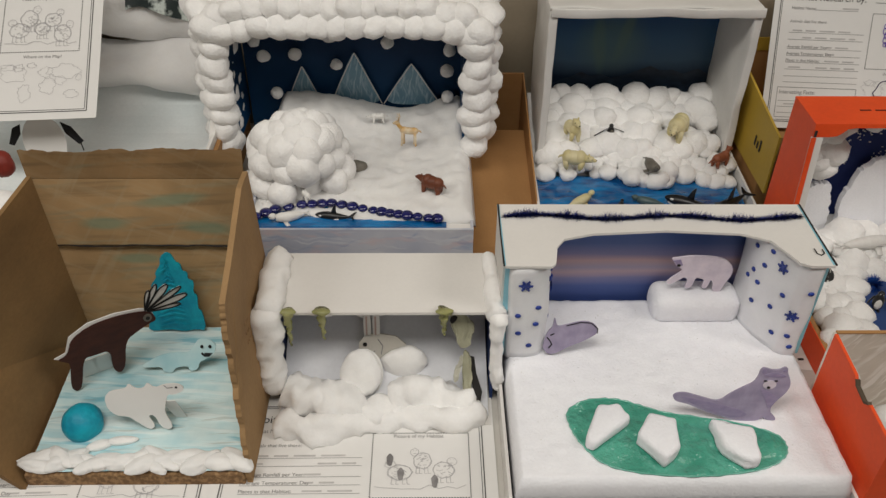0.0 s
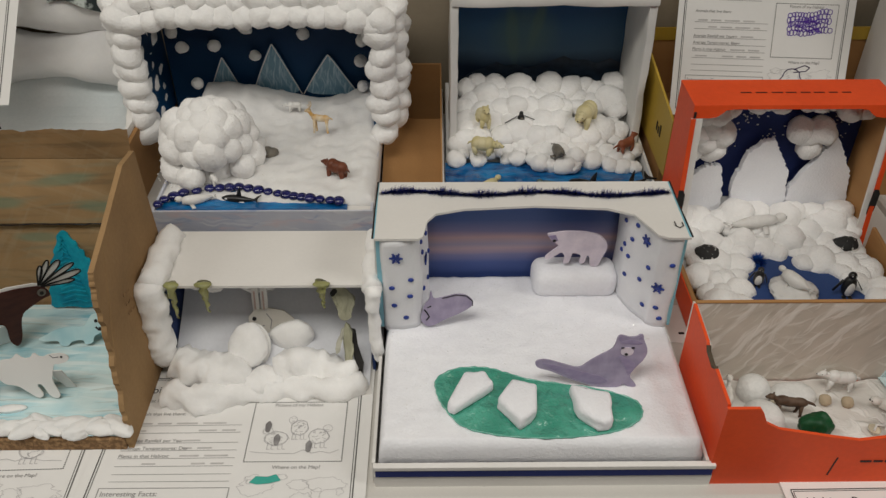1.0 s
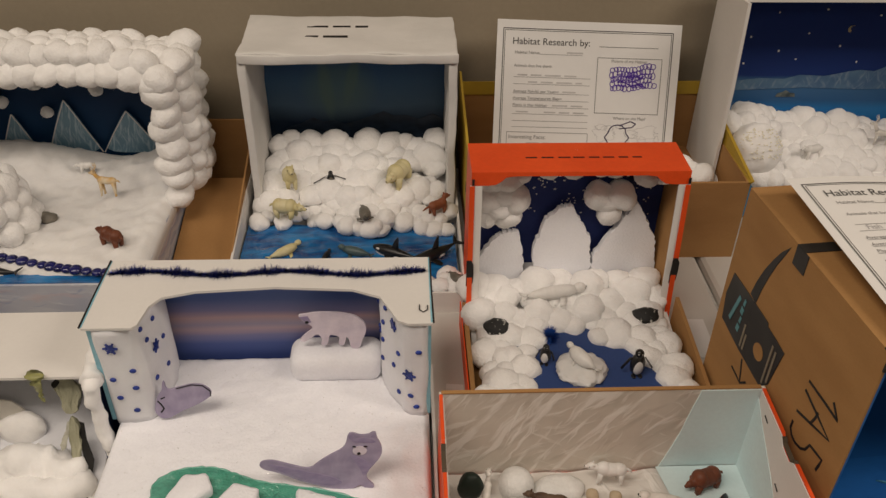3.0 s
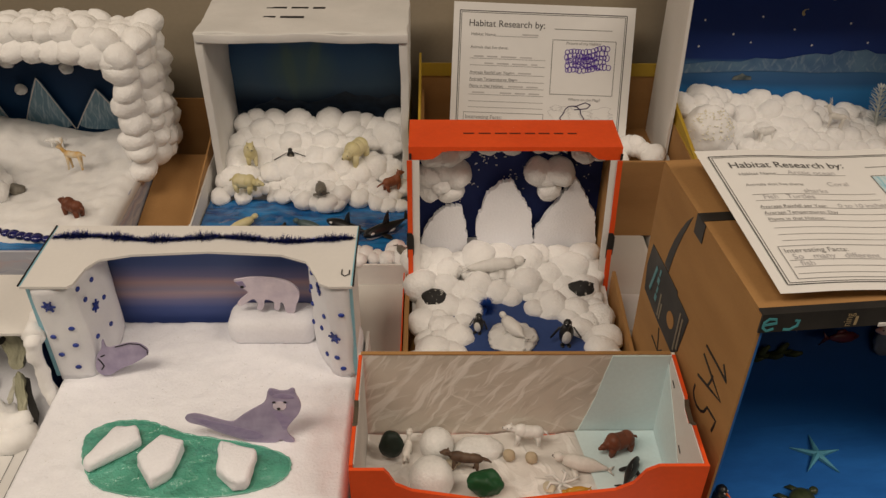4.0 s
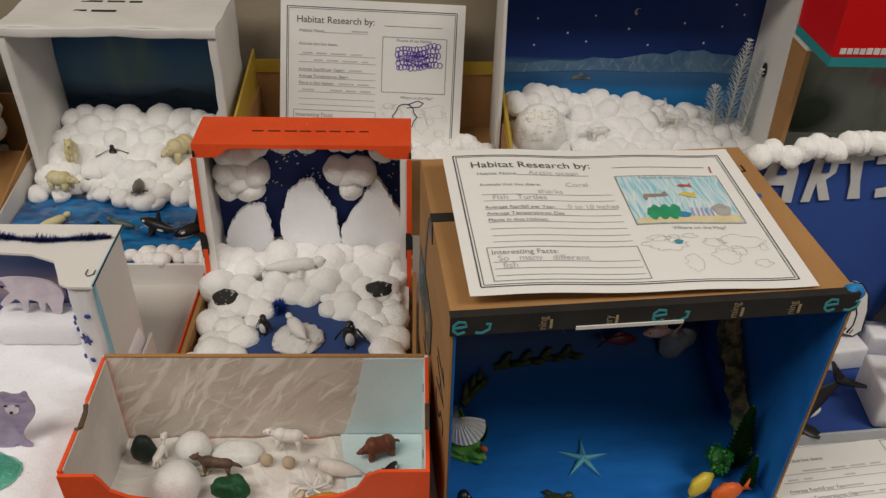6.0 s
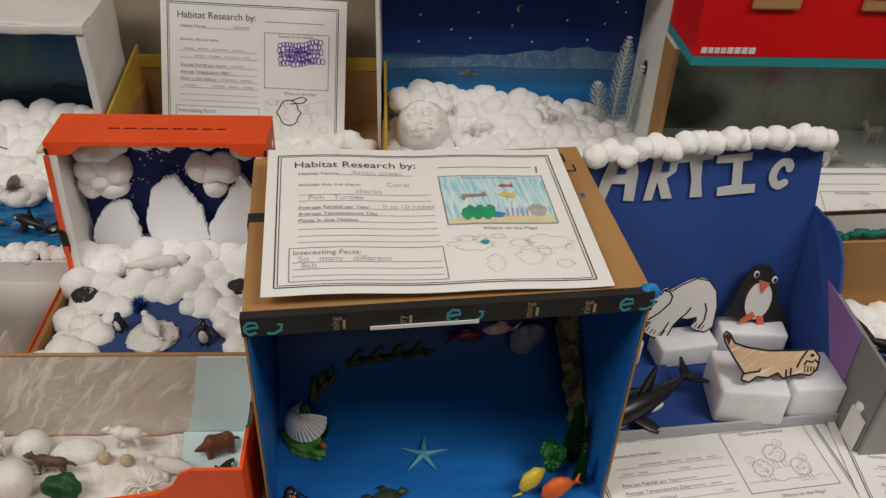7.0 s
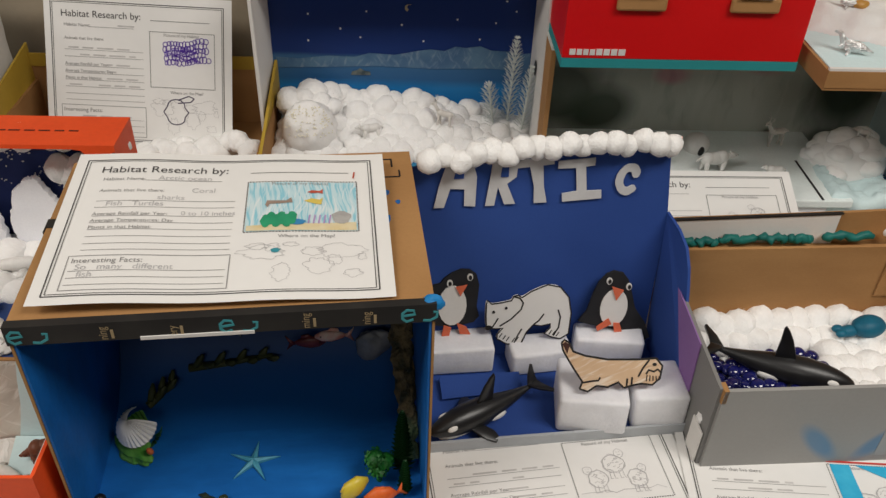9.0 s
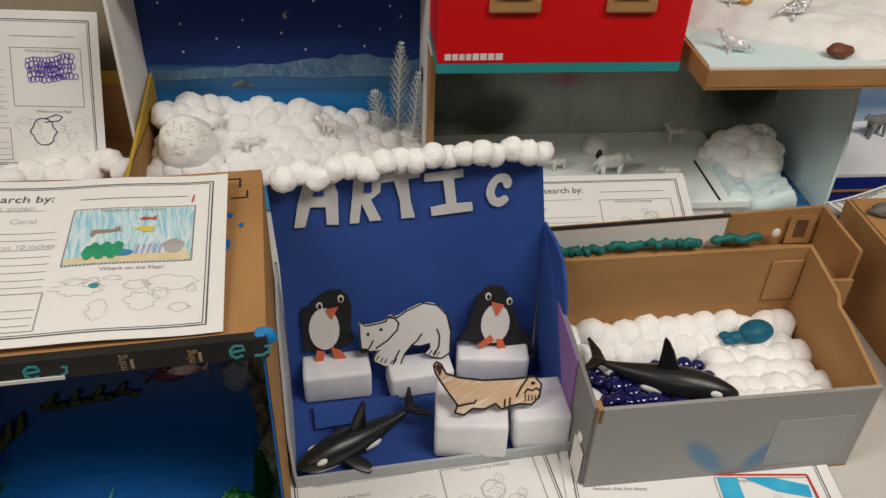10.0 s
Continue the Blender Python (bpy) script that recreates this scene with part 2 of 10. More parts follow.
def thing(name, label, category, loc=(0, 0, 0), rz=0.0, group="", kind="", rx=0.0, ry=0.0):
    ob = new(name)
    ob.empty_display_size = 0.02
    ob.matrix_basis = pose(*loc, rx, ry, rz)
    BASE[ob] = pose(*loc, rx, ry, rz).inverted()
    return tagged(ob, label, category, group, kind)


def finish(name, bm, material, smooth=False):
    me = bpy.data.meshes.new(name)
    bmesh.ops.recalc_face_normals(bm, faces=bm.faces)
    if smooth:
        for f in bm.faces:
            f.smooth = True
    bm.to_mesh(me)
    bm.free()
    for m in material if isinstance(material, (list, tuple)) else [material]:
        me.materials.append(m)
    return me


def part(name, bm, material, parent=None, label="", smooth=False, world=False):
    """One mesh object under a thing or a part. world: its geometry is given in world places."""
    if world and parent is not None:
        root = parent
        while root.parent:
            root = root.parent
        bm.transform(BASE[root])
    ob = new(name, finish(name, bm, material, smooth))
    ob.parent = parent
    if label:
        ob["label"] = label
    return ob


def solid(name, bm, material, label, category, group="", kind="", smooth=False, at=None):
    """A thing that is one mesh."""
    ob = new(name, finish(name, bm, material, smooth))
    if at is not None:
        ob.matrix_basis = at
    return tagged(ob, label, category, group, kind)


def box(x0, x1, y0, y1, z0, z1, bevel=0.0, seg=2):
    bm = bmesh.new()
    bmesh.ops.create_cube(bm, size=1)
    bm.transform(Matrix.Translation(((x0 + x1) / 2, (y0 + y1) / 2, (z0 + z1) / 2)) @ Matrix.Diagonal((abs(x1 - x0), abs(y1 - y0), abs(z1 - z0), 1)))
    if bevel:
        bmesh.ops.bevel(bm, geom=bm.edges[:], offset=bevel, segments=seg, affect="EDGES", profile=0.5)
    return bm


def prism(points, off, bevel=0.0):
    """A flat outline given thickness along off."""
    bm = bmesh.new()
    off = Vector(off)
    a = [bm.verts.new(Vector(p)) for p in points]
    b = [bm.verts.new(Vector(p) + off) for p in points]
    bm.faces.new(a)
    bm.faces.new(b[::-1])
    n = len(a)
    for i in range(n):
        bm.faces.new((a[i], b[i], b[(i + 1) % n], a[(i + 1) % n]))
    if bevel:
        bmesh.ops.bevel(bm, geom=bm.edges[:], offset=bevel, segments=2, affect="EDGES", profile=0.5)
    return bm


def panel(points, t=0.004):
    """A card panel through the given corners, t thick, away from the side its winding faces."""
    p = [Vector(q) for q in points]
    n = (p[1] - p[0]).cross(p[2] - p[1]).normalized()
    return prism(points, -n * t)


def join(*bms):
    out = bmesh.new()
    for b in bms:
        me = bpy.data.meshes.new("t")
        b.to_mesh(me)
        out.from_mesh(me)
        b.free()
        bpy.data.meshes.remove(me)
    return out


def ball(x, y, z, rx, ry=None, rz=None, sub=3, lump=0.0, freq=40.0, seed=0.0):
    bm = bmesh.new()
    bmesh.ops.create_icosphere(bm, subdivisions=sub, radius=1)
    s = Vector((rx, ry or rx, rz or ry or rx))
    for v in bm.verts:
        d = 1 + lump * noise.fractal(v.co * freq * rx + Vector((seed, seed * 1.7, -seed)), 1.0, 2.0, 3)
        v.co = Vector((v.co.x * s.x, v.co.y * s.y, v.co.z * s.z)) * d + Vector((x, y, z))
    return bm


def tube(points, radii, n=8, closed=False):
    """A round tube through points, with a radius at each."""
    bm = bmesh.new()
    pts = [Vector(p) for p in points]
    rings = []
    for i, p in enumerate(pts):
        d = (pts[min(i + 1, len(pts) - 1)] - pts[max(i - 1, 0)]).normalized()
        u = d.cross(Vector((0.13, 0.31, 0.94)))
        u = u.normalized() if u.length > 1e-4 else Vector((1, 0, 0))
        w = d.cross(u)
        r = radii[i] if isinstance(radii, (list, tuple)) else radii
        rings.append([bm.verts.new(p + (u * math.cos(2 * math.pi * k / n) + w * math.sin(2 * math.pi * k / n)) * r) for k in range(n)])
    for a, b in zip(rings, rings[1:]):
        for k in range(n):
            bm.faces.new((a[k], a[(k + 1) % n], b[(k + 1) % n], b[k]))
    bm.faces.new(rings[0][::-1])
    bm.faces.new(rings[-1])
    return bm


def sheet(nx, ny, f):
    """A surface from f(u, v), u and v from 0 to 1."""
    bm = bmesh.new()
    g = [[bm.verts.new(f(i / nx, j / ny)) for j in range(ny + 1)] for i in range(nx + 1)]
    for i in range(nx):
        for j in range(ny):
            bm.faces.new((g[i][j], g[i + 1][j], g[i + 1][j + 1], g[i][j + 1]))
    return bm


def blanket(x0, x1, y0, y1, top, z0, nx=40, ny=30, rough=0.003, freq=60.0, seed=3.0, rim=0.06):
    """A closed lumpy layer on a flat base: top(u, v) is its height over z0."""
    bm = bmesh.new()

    def edge(u, v):
        e = min(u, 1 - u, v, 1 - v)
        return min(1.0, math.sqrt(max(e, 0) / rim))

    up = []
    for i in range(nx + 1):
        row = []
        for j in range(ny + 1):
            u, v = i / nx, j / ny
            x, y = x0 + (x1 - x0) * u, y0 + (y1 - y0) * v
            h = top(u, v) + rough * noise.fractal(Vector((x, y, seed / 10)) * freq, 1.0, 2.0, 4)
            row.append(bm.verts.new((x, y, z0 + max(h, 0.0005) * edge(u, v))))
        up.append(row)
    for i in range(nx):
        for j in range(ny):
            bm.faces.new((up[i][j], up[i + 1][j], up[i + 1][j + 1], up[i][j + 1]))
    rim = [up[i][0] for i in range(nx + 1)] + [up[nx][j] for j in range(1, ny + 1)] + [up[i][ny] for i in range(nx - 1, -1, -1)] + [up[0][j] for j in range(ny - 1, 0, -1)]
    bm.faces.new(rim[::-1])
    return bm


# cotton balls: a few fluffy shapes shared by all
def cotton_mesh(seed):
    bm = ball(0, 0, 0, 1.0, sub=3, lump=0.0)
    off = Vector((seed * 3.1, seed * 1.3, seed))
    for v in bm.verts:
        q = v.co.copy()
        crease = abs(noise.noise(q * 1.7 + off * 2.1))
        d = 1.04 + 0.18 * noise.noise(q * 1.15 + off) + 0.09 * noise.noise(q * 2.7 - off) + 0.035 * noise.noise(q * 6.5 + off) + 0.08 * min(crease, 0.35)
        v.co = q * d
    rnd = random.Random(seed)
    verts = [v.co.copy() for v in bm.verts]
    for _ in range(220):
        c = rnd.choice(verts)
        n = c.normalized()
        t = Vector((rnd.uniform(-1, 1), rnd.uniform(-1, 1), rnd.uniform(-1, 1)))
        s = n.cross(t).normalized()
        a = c * 0.98
        e = a + (n * rnd.uniform(0.03, 0.13) + s * rnd.uniform(0.05, 0.34))
        w = n.cross(s) * 0.004
        bm.faces.new([bm.verts.new(p) for p in (a - w, a + w, e)])
    return finish("cotton_ball", bm, COTTON_FLUFF, True)


COTTON_MESHES = [cotton_mesh(k) for k in range(9)]
COTTON_RND = random.Random(11)


def cotton(parent, x, y, z, r, sq=0.85, world=True, name="cotton_ball", stretch=None):
    """One cotton ball under its thing."""
    rnd = COTTON_RND
    ob = new(name, rnd.choice(COTTON_MESHES))
    m = Matrix.Translation((x, y, z)) @ Euler((rnd.uniform(-0.4, 0.4), rnd.uniform(-0.4, 0.4), rnd.uniform(0, 6.28))).to_matrix().to_4x4()
    k = rnd.uniform(0.98, 1.16)
    m = m @ Matrix.Diagonal((r * k * (stretch or 1.0), r * rnd.uniform(0.98, 1.16), r * sq * rnd.uniform(0.95, 1.15), 1))
    ob.parent = parent
    ob.matrix_basis = (BASE[parent] @ m) if world and parent in BASE else m
    return ob


def batting_strip(parent, pts, radii, seed, name="cotton_trim", squash=1.0, amp=0.35):
    """A soft uneven roll of cotton batting along points."""
    q, rr = [], []
    for i in range(len(pts) - 1):
        for k in range(8):
            u = k / 8
            q.append(Vector(pts[i]).lerp(Vector(pts[i + 1]), u))
            rr.append(radii[i] + (radii[i + 1] - radii[i]) * u)
    q.append(Vector(pts[-1]))
    rr.append(radii[-1] * 0.4)
    rr[0] *= 0.4
    bm = tube(q, rr, 18)
    for v in bm.verts:
        c = min(q, key=lambda p: (p - v.co).length)
        d = v.co - c
        s = Vector((seed, -seed, seed * 0.7))
        f = 1 + amp * noise.noise(v.co * 55 + s) + amp * 0.5 * noise.noise(v.co * 130 + s) + 0.12 * noise.noise(v.co * 330)
        v.co = c + Vector((d.x * f * squash, d.y * f, d.z * f))
    return part(name, bm, COTTON, parent, "", True, world=True)


def stained(name, c1, c2, colour, spots, scale=7, rough=0.5, strength=1.0):
    """Card with soft oval stains: each is (x, z, half length, half width, turn) in the part's own metres."""
    return stain(mat(name, c1, c2, scale, rough, 0.1, 260, 0.05), colour, spots, strength)


def stain(m, colour, spots, strength=1.0):
    nt = m.node_tree
    b = nt.nodes["Principled BSDF"]
    link = b.inputs["Base Color"].links[0]
    base = link.from_socket
    tc = nt.nodes.new("ShaderNodeTexCoord")
    for x, z, l, w, turn in spots:
        mp = nt.nodes.new("ShaderNodeMapping")
        mp.vector_type = "TEXTURE"
        mp.inputs["Location"].default_value = (x, 0, z)
        mp.inputs["Rotation"].default_value = (0, -radians(turn), 0)
        mp.inputs["Scale"].default_value = (l, 100.0, w)
        nt.links.new(tc.outputs["Object"], mp.inputs["Vector"])
        gr = nt.nodes.new("ShaderNodeTexGradient")
        gr.gradient_type = "SPHERICAL"
        nt.links.new(mp.outputs[0], gr.inputs[0])
        ra = nt.nodes.new("ShaderNodeValToRGB")
        ra.color_ramp.elements[0].position, ra.color_ramp.elements[1].position = 0.05, 0.55
        ra.color_ramp.elements[1].color = (strength, strength, strength, 1)
        nt.links.new(gr.outputs["Fac"], ra.inputs["Fac"])
        mx = nt.nodes.new("ShaderNodeMixRGB")
        nt.links.new(ra.outputs["Color"], mx.inputs[0])
        nt.links.new(base, mx.inputs[1])
        mx.inputs[2].default_value = (*colour, 1)
        base = mx.outputs[0]
    nt.links.new(base, b.inputs["Base Color"])
    return m


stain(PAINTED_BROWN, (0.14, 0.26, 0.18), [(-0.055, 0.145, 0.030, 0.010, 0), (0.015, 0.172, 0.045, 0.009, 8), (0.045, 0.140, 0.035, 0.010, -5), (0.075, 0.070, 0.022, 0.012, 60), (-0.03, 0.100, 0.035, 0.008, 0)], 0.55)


# ---- the room ----
def structure(name, bm, material, label, category):
    return solid(name, bm, material, label, category, kind="structure")


structure("wall_north", box(-4.0, 5.2, 1.17, 1.29, -0.75, 1.95), WALL, "beige painted wall behind the tables", "wall")
structure("wall_south", box(-4.0, 5.2, -5.1, -5.0, -0.75, 1.95), WALL, "beige painted wall", "wall")
structure("wall_west", box(-4.1, -4.0, -5.1, 1.29, -0.75, 1.95), WALL, "beige painted wall", "wall")
structure("wall_east", box(5.2, 5.3, -5.1, 1.29, -0.75, 1.95), WALL, "beige painted wall", "wall")
structure("floor", box(-4.1, 5.3, -5.1, 1.29, -0.85, -0.75), FLOOR, "grey speckled vinyl floor", "floor")
structure("ceiling", box(-4.1, 5.3, -5.1, 1.29, 1.95, 2.05), CEIL, "off-white painted ceiling", "ceiling")


def folding_table(x0, x1, y0, y1):
    t = thing("folding_table", "off-white plastic folding table with rounded corners", "table", (x0, y0, -0.75), group="display tables")
    bm = bmesh.new()
    c, r = [], 0.035
    for cx, cy, a in ((x0 + r, y0 + r, 180), (x1 - r, y0 + r, 270), (x1 - r, y1 - r, 0), (x0 + r, y1 - r, 90)):
        for k in range(7):
            an = math.radians(a + 15 * k)
            c.append((cx + r * math.cos(an), cy + r * math.sin(an)))
    rings = []
    for z, i in ((-0.042, 0.004), (-0.036, 0.0), (-0.008, 0.0), (-0.0025, 0.002), (0.0, 0.007)):
        mx, my = (x0 + x1) / 2, (y0 + y1) / 2
        sx, sy = 1 - 2 * i / (x1 - x0), 1 - 2 * i / (y1 - y0)
        rings.append([bm.verts.new((mx + (x - mx) * sx, my + (y - my) * sy, z)) for x, y in c])
    for a, b in zip(rings, rings[1:]):
        for k in range(len(a)):
            bm.faces.new((a[k], a[(k + 1) % len(a)], b[(k + 1) % len(a)], b[k]))
    bm.faces.new(rings[0][::-1])
    bm.faces.new(rings[-1])
    part("tabletop", bm, TABLE, t, world=True)
    for x in (x0 + 0.12, x1 - 0.12):
        for y in (y0 + 0.1, y1 - 0.1):
            part("leg", tube([(x, y, -0.75), (x, y, -0.042)], 0.0125, 10), GREY_CARD, t, "grey steel leg", True, world=True)
    return t


folding_table(-1.06, 0.766, 0.437, 1.165)
folding_table(0.770, 2.60, 0.437, 1.165)


def open_tray(t, x0, x1, y0, y1, z0, hf, hb, hs0, hs1, outer, thick=0.0025, bottom=None, names=("front_panel", "back_panel", "side_panel", "side_panel", "bottom_panel")):
    """A tray of five card panels: heights of front, back and the left and right sides."""
    b = bottom or outer
    part(names[4], box(x0, x1, y0, y1, z0, z0 + thick), b, t, world=True)
    part(names[0], box(x0, x1, y0, y0 + thick, z0 + thick, z0 + hf), outer, t, world=True)
    part(names[1], box(x0, x1, y1 - thick, y1, z0 + thick, z0 + hb), outer, t, world=True)
    for x, h in ((x0, hs0), (x1 - thick, hs1)):
        part(names[2], box(x, x + thick, y0 + thick, y1 - thick, z0 + thick, z0 + h), outer, t, world=True)


# ---- box with the paper reindeer: brown corrugated card, flap bent forward ----
def reindeer_box():
    t = thing("reindeer_diorama_box", "open brown corrugated cardboard box painted as a snowy forest", "diorama", (-0.22, 0.6, 0))
    F = 0.018
    part("bottom_panel", box(-0.316, -0.12, 0.498, 0.69, 0.001, F - 0.002, 0.0015), CORE, t, "cut corrugated edge", world=True)
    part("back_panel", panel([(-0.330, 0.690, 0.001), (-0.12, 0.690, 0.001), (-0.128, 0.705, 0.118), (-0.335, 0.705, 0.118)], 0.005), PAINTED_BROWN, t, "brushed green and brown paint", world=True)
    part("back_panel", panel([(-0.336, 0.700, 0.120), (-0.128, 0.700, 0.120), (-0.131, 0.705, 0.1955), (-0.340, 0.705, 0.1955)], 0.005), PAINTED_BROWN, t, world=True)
    nx = 60
    flap = sheet(nx, 2, lambda u, v: Vector((-0.337 + 0.206 * u - 0.004 * v * (1 - u), 0.7045 + 0.006 * v, 0.1965 + (0.0250 + 0.006 * u + 0.004 * noise.noise(Vector((u * 6, 1.3, 0))) + 0.002 * noise.noise(Vector((u * 31, 0.3, 0)))) * v)))
    bmesh.ops.solidify(flap, geom=flap.faces[:], thickness=0.004)
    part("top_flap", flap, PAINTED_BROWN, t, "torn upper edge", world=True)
    # The left panel gets a darker brown than the other cardboard.
    part("side_panel", panel([(-0.316, 0.494, 0.001), (-0.318, 0.690, 0.001), (-0.333, 0.705, 0.198), (-0.340, 0.633, 0.194), (-0.360, 0.53, 0.165), (-0.372, 0.475, 0.135), (-0.345, 0.482, 0.07)], 0.005), DEEP_KRAFT, t, "darker brown inside", world=True)
    rim = [(-0.119, 0.69, 0.001), (-0.119, 0.500, 0.001), (-0.121, 0.512, 0.05), (-0.124, 0.528, 0.10), (-0.125, 0.532, 0.155), (-0.125, 0.54, 0.182), (-0.126, 0.59, 0.195), (-0.128, 0.66, 0.215), (-0.131, 0.702, 0.206)]
    jag = []
    for i, (a, b) in enumerate(zip(rim, rim[1:] + rim[:1])):
        n = 14 if 1 <= i <= 4 else 6 if i > 4 and i < 8 else 1
        for k in range(n):
            q = Vector(a).lerp(Vector(b), k / n)
            w = 0.0050 if n > 6 else 0.0015 if n > 1 else 0
            jag.append((q.x, q.y + w * noise.noise(Vector((q.z * 90, 0.2, 0.5))) + 0.35 * w * noise.noise(Vector((q.z * 260, 2, 0))), q.z))
    part("side_panel", panel(jag, 0.005), KRAFT_DARK, t, "ragged front edge", world=True)
    part("painted_floor", sheet(30, 24, lambda u, v: Vector((-0.312 + 0.190 * u - 0.006 * v, 0.500 + 0.186 * v, F + 0.001 + 0.0012 * noise.noise(Vector((u * 9, v * 40, 0)))))), ICE_BLUE, t, "brushed pale blue paint", world=True)
    crack, cr0 = [], random.Random(44)
    for k in range(25):
        crack.append((-0.333 + 0.204 * k / 24, 0.7005, 0.1185 + cr0.uniform(-0.0012, 0.0012)))
    part("crack", tube(crack, [0.0004 + 0.0007 * cr0.random() for _ in crack], 6), INK, t, "ragged fold between the back flaps", world=True)
    # printed tick marks on the outside of the box wall
    for k in range(9):
        y, z = 0.575 + 0.006 * (k % 3), 0.125 - 0.011 * (k // 3) - 0.002 * (k % 3)
        part("print_mark", prism([(-0.1176, y, z), (-0.1176, y + 0.004, z + 0.0005), (-0.1176, y + 0.004, z + 0.0022), (-0.1176, y, z + 0.0016)], (0.0004, 0, 0)), CORE, t, world=True)
    return t


reindeer_box()


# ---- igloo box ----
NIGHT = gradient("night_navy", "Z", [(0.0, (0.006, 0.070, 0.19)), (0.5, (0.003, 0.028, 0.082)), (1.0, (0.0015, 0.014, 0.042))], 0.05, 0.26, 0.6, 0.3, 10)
PAINTED_ICE = brushed("painted_ice_side", (0.56, 0.57, 0.63), (0.40, 0.43, 0.54), [((0.62, 0.48, 0.50), 0, 18, 60, 0.04, 0.56, 0.68, 0.7), ((0.26, 0.33, 0.50), 4, 22, 120, 0.04, 0.58, 0.68, 0.6), ((0.68, 0.69, 0.72), -4, 16, 160, 0.03, 0.54, 0.66, 0.6)], "XZ", 0.6, 0.3, 0.0006)


def igloo_box():
    t = thing("igloo_diorama_box", "shoe box framed in cotton balls with an igloo snow scene", "diorama", (-0.05, 0.95, 0))
    part("tray_front", box(-0.163, 0.094, 0.800, 0.803, 0.0, 0.064), PAINTED_ICE, t, "watercolour washed front", world=True)
    part("tray_side", box(-0.166, -0.163, 0.800, 1.09, 0.0, 0.064), PAINTED_ICE, t, world=True)
    part("tray_side", box(0.094, 0.097, 0.800, 1.09, 0.0, 0.064), PAINTED_ICE, t, world=True)
    part("tray_bottom", box(-0.163, 0.094, 0.803, 1.09, 0.0, 0.004), WHITE_CARD, t, world=True)
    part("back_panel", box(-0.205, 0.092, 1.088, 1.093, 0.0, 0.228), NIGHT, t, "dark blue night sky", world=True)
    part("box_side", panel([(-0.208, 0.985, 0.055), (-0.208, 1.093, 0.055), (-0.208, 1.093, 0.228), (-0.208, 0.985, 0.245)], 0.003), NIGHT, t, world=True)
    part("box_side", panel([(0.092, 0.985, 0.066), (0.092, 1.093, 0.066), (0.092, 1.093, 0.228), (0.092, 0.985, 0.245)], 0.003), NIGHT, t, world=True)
    part("box_top", prism([(-0.208, 0.985, 0.2455), (0.095, 0.985, 0.2455), (0.095, 1.093, 0.2285), (-0.208, 1.093, 0.2285)], (0, 0, 0.003)), WHITE_CARD, t, world=True)
    part("snow", blanket(-0.166, 0.1005, 0.815, 1.088, lambda u, v: 0.004 + 0.004 * min(1.0, 6 * max(0.0, v - 0.1)) + 0.014 * u * (1 - v) + (0.024 + 0.007 * math.sin(u * 6 + 1)) / (1 + math.exp(-16 * (v - 0.68))) + 0.006 * math.sin(u * 7) * v, 0.056, 64, 64, 0.004, 50), BATTING, t, "loose cotton batting snow", True, world=True)
    part("snow_base", box(-0.163, 0.094, 0.803, 0.90, 0.05, 0.060), WHITE_CARD, t, world=True)
    # cotton balls over the frame: lid in rows, both arms packed into thick columns
    for j in range(4):
        for i in range(14):
            end = max(0, abs(i - 6.5) - 4.5)
            cotton(t, -0.208 + 0.0228 * i + (0.008 if j % 2 else 0), 0.985 + 0.029 * j, 0.2515 - 0.0065 * j + 0.003 * (i % 2) - 0.0055 * end, COTTON_RND.uniform(0.0145, 0.0175))
    for i in range(14):
        end = max(0, abs(i - 6.5) - 4.5)
        cotton(t, -0.200 + 0.0228 * i, 0.975, 0.234 - 0.005 * end, COTTON_RND.uniform(0.0150, 0.0175))
    for k in range(8):
        z = 0.074 + 0.0222 * k
        for j in range(4):
            out = 0.0 if j == 0 else 0.012
            cotton(t, 0.103 + 0.003 * (k % 2) + out, 0.975 + 0.028 * j, z + 0.008 * (j % 2) + COTTON_RND.uniform(-0.003, 0.003), COTTON_RND.uniform(0.0165, 0.0195))
            cotton(t, -0.214 - 0.003 * (k % 2) - out, 0.975 + 0.028 * j, z + 0.008 * (j % 2) + COTTON_RND.uniform(-0.003, 0.003), COTTON_RND.uniform(0.0165, 0.0195))
    return t


IGLOO_BOX = igloo_box()


# ---- hare box ----
def hare_box():
    t = thing("hare_diorama_box", "white shoe box on its side trimmed with cotton, hares inside", "diorama", (0.0, 0.63, 0))
    part("top_panel", box(-0.102, 0.106, 0.612, 0.702, 0.104, 0.107), WHITE_CARD, t, world=True)
    part("back_panel", box(-0.102, 0.106, 0.699, 0.702, 0.0, 0.104), mat("hare_back_paper", (0.70, 0.71, 0.74), (0.60, 0.61, 0.65), 8, 0.7), t, world=True)
    part("side_panel", box(-0.105, -0.102, 0.605, 0.702, 0.0, 0.107), NAVY_PAINT, t, world=True)
    part("side_panel", box(0.106, 0.109, 0.60, 0.702, 0.0, 0.107), NAVY_PAINT, t, "blue inside", world=True)
    part("bottom_panel", box(-0.102, 0.106, 0.565, 0.699, 0.0, 0.003), WHITE_CARD, t, world=True)
    part("painted_slope", sheet(12, 12, lambda u, v: Vector((-0.10 + 0.204 * u, 0.575 + 0.122 * v, 0.005 + 0.055 * v ** 1.6))), mat("pale_slope", (0.76, 0.77, 0.80), (0.68, 0.69, 0.73), 9, 0.7), t, world=True)
    return t


HARE_BOX = hare_box()

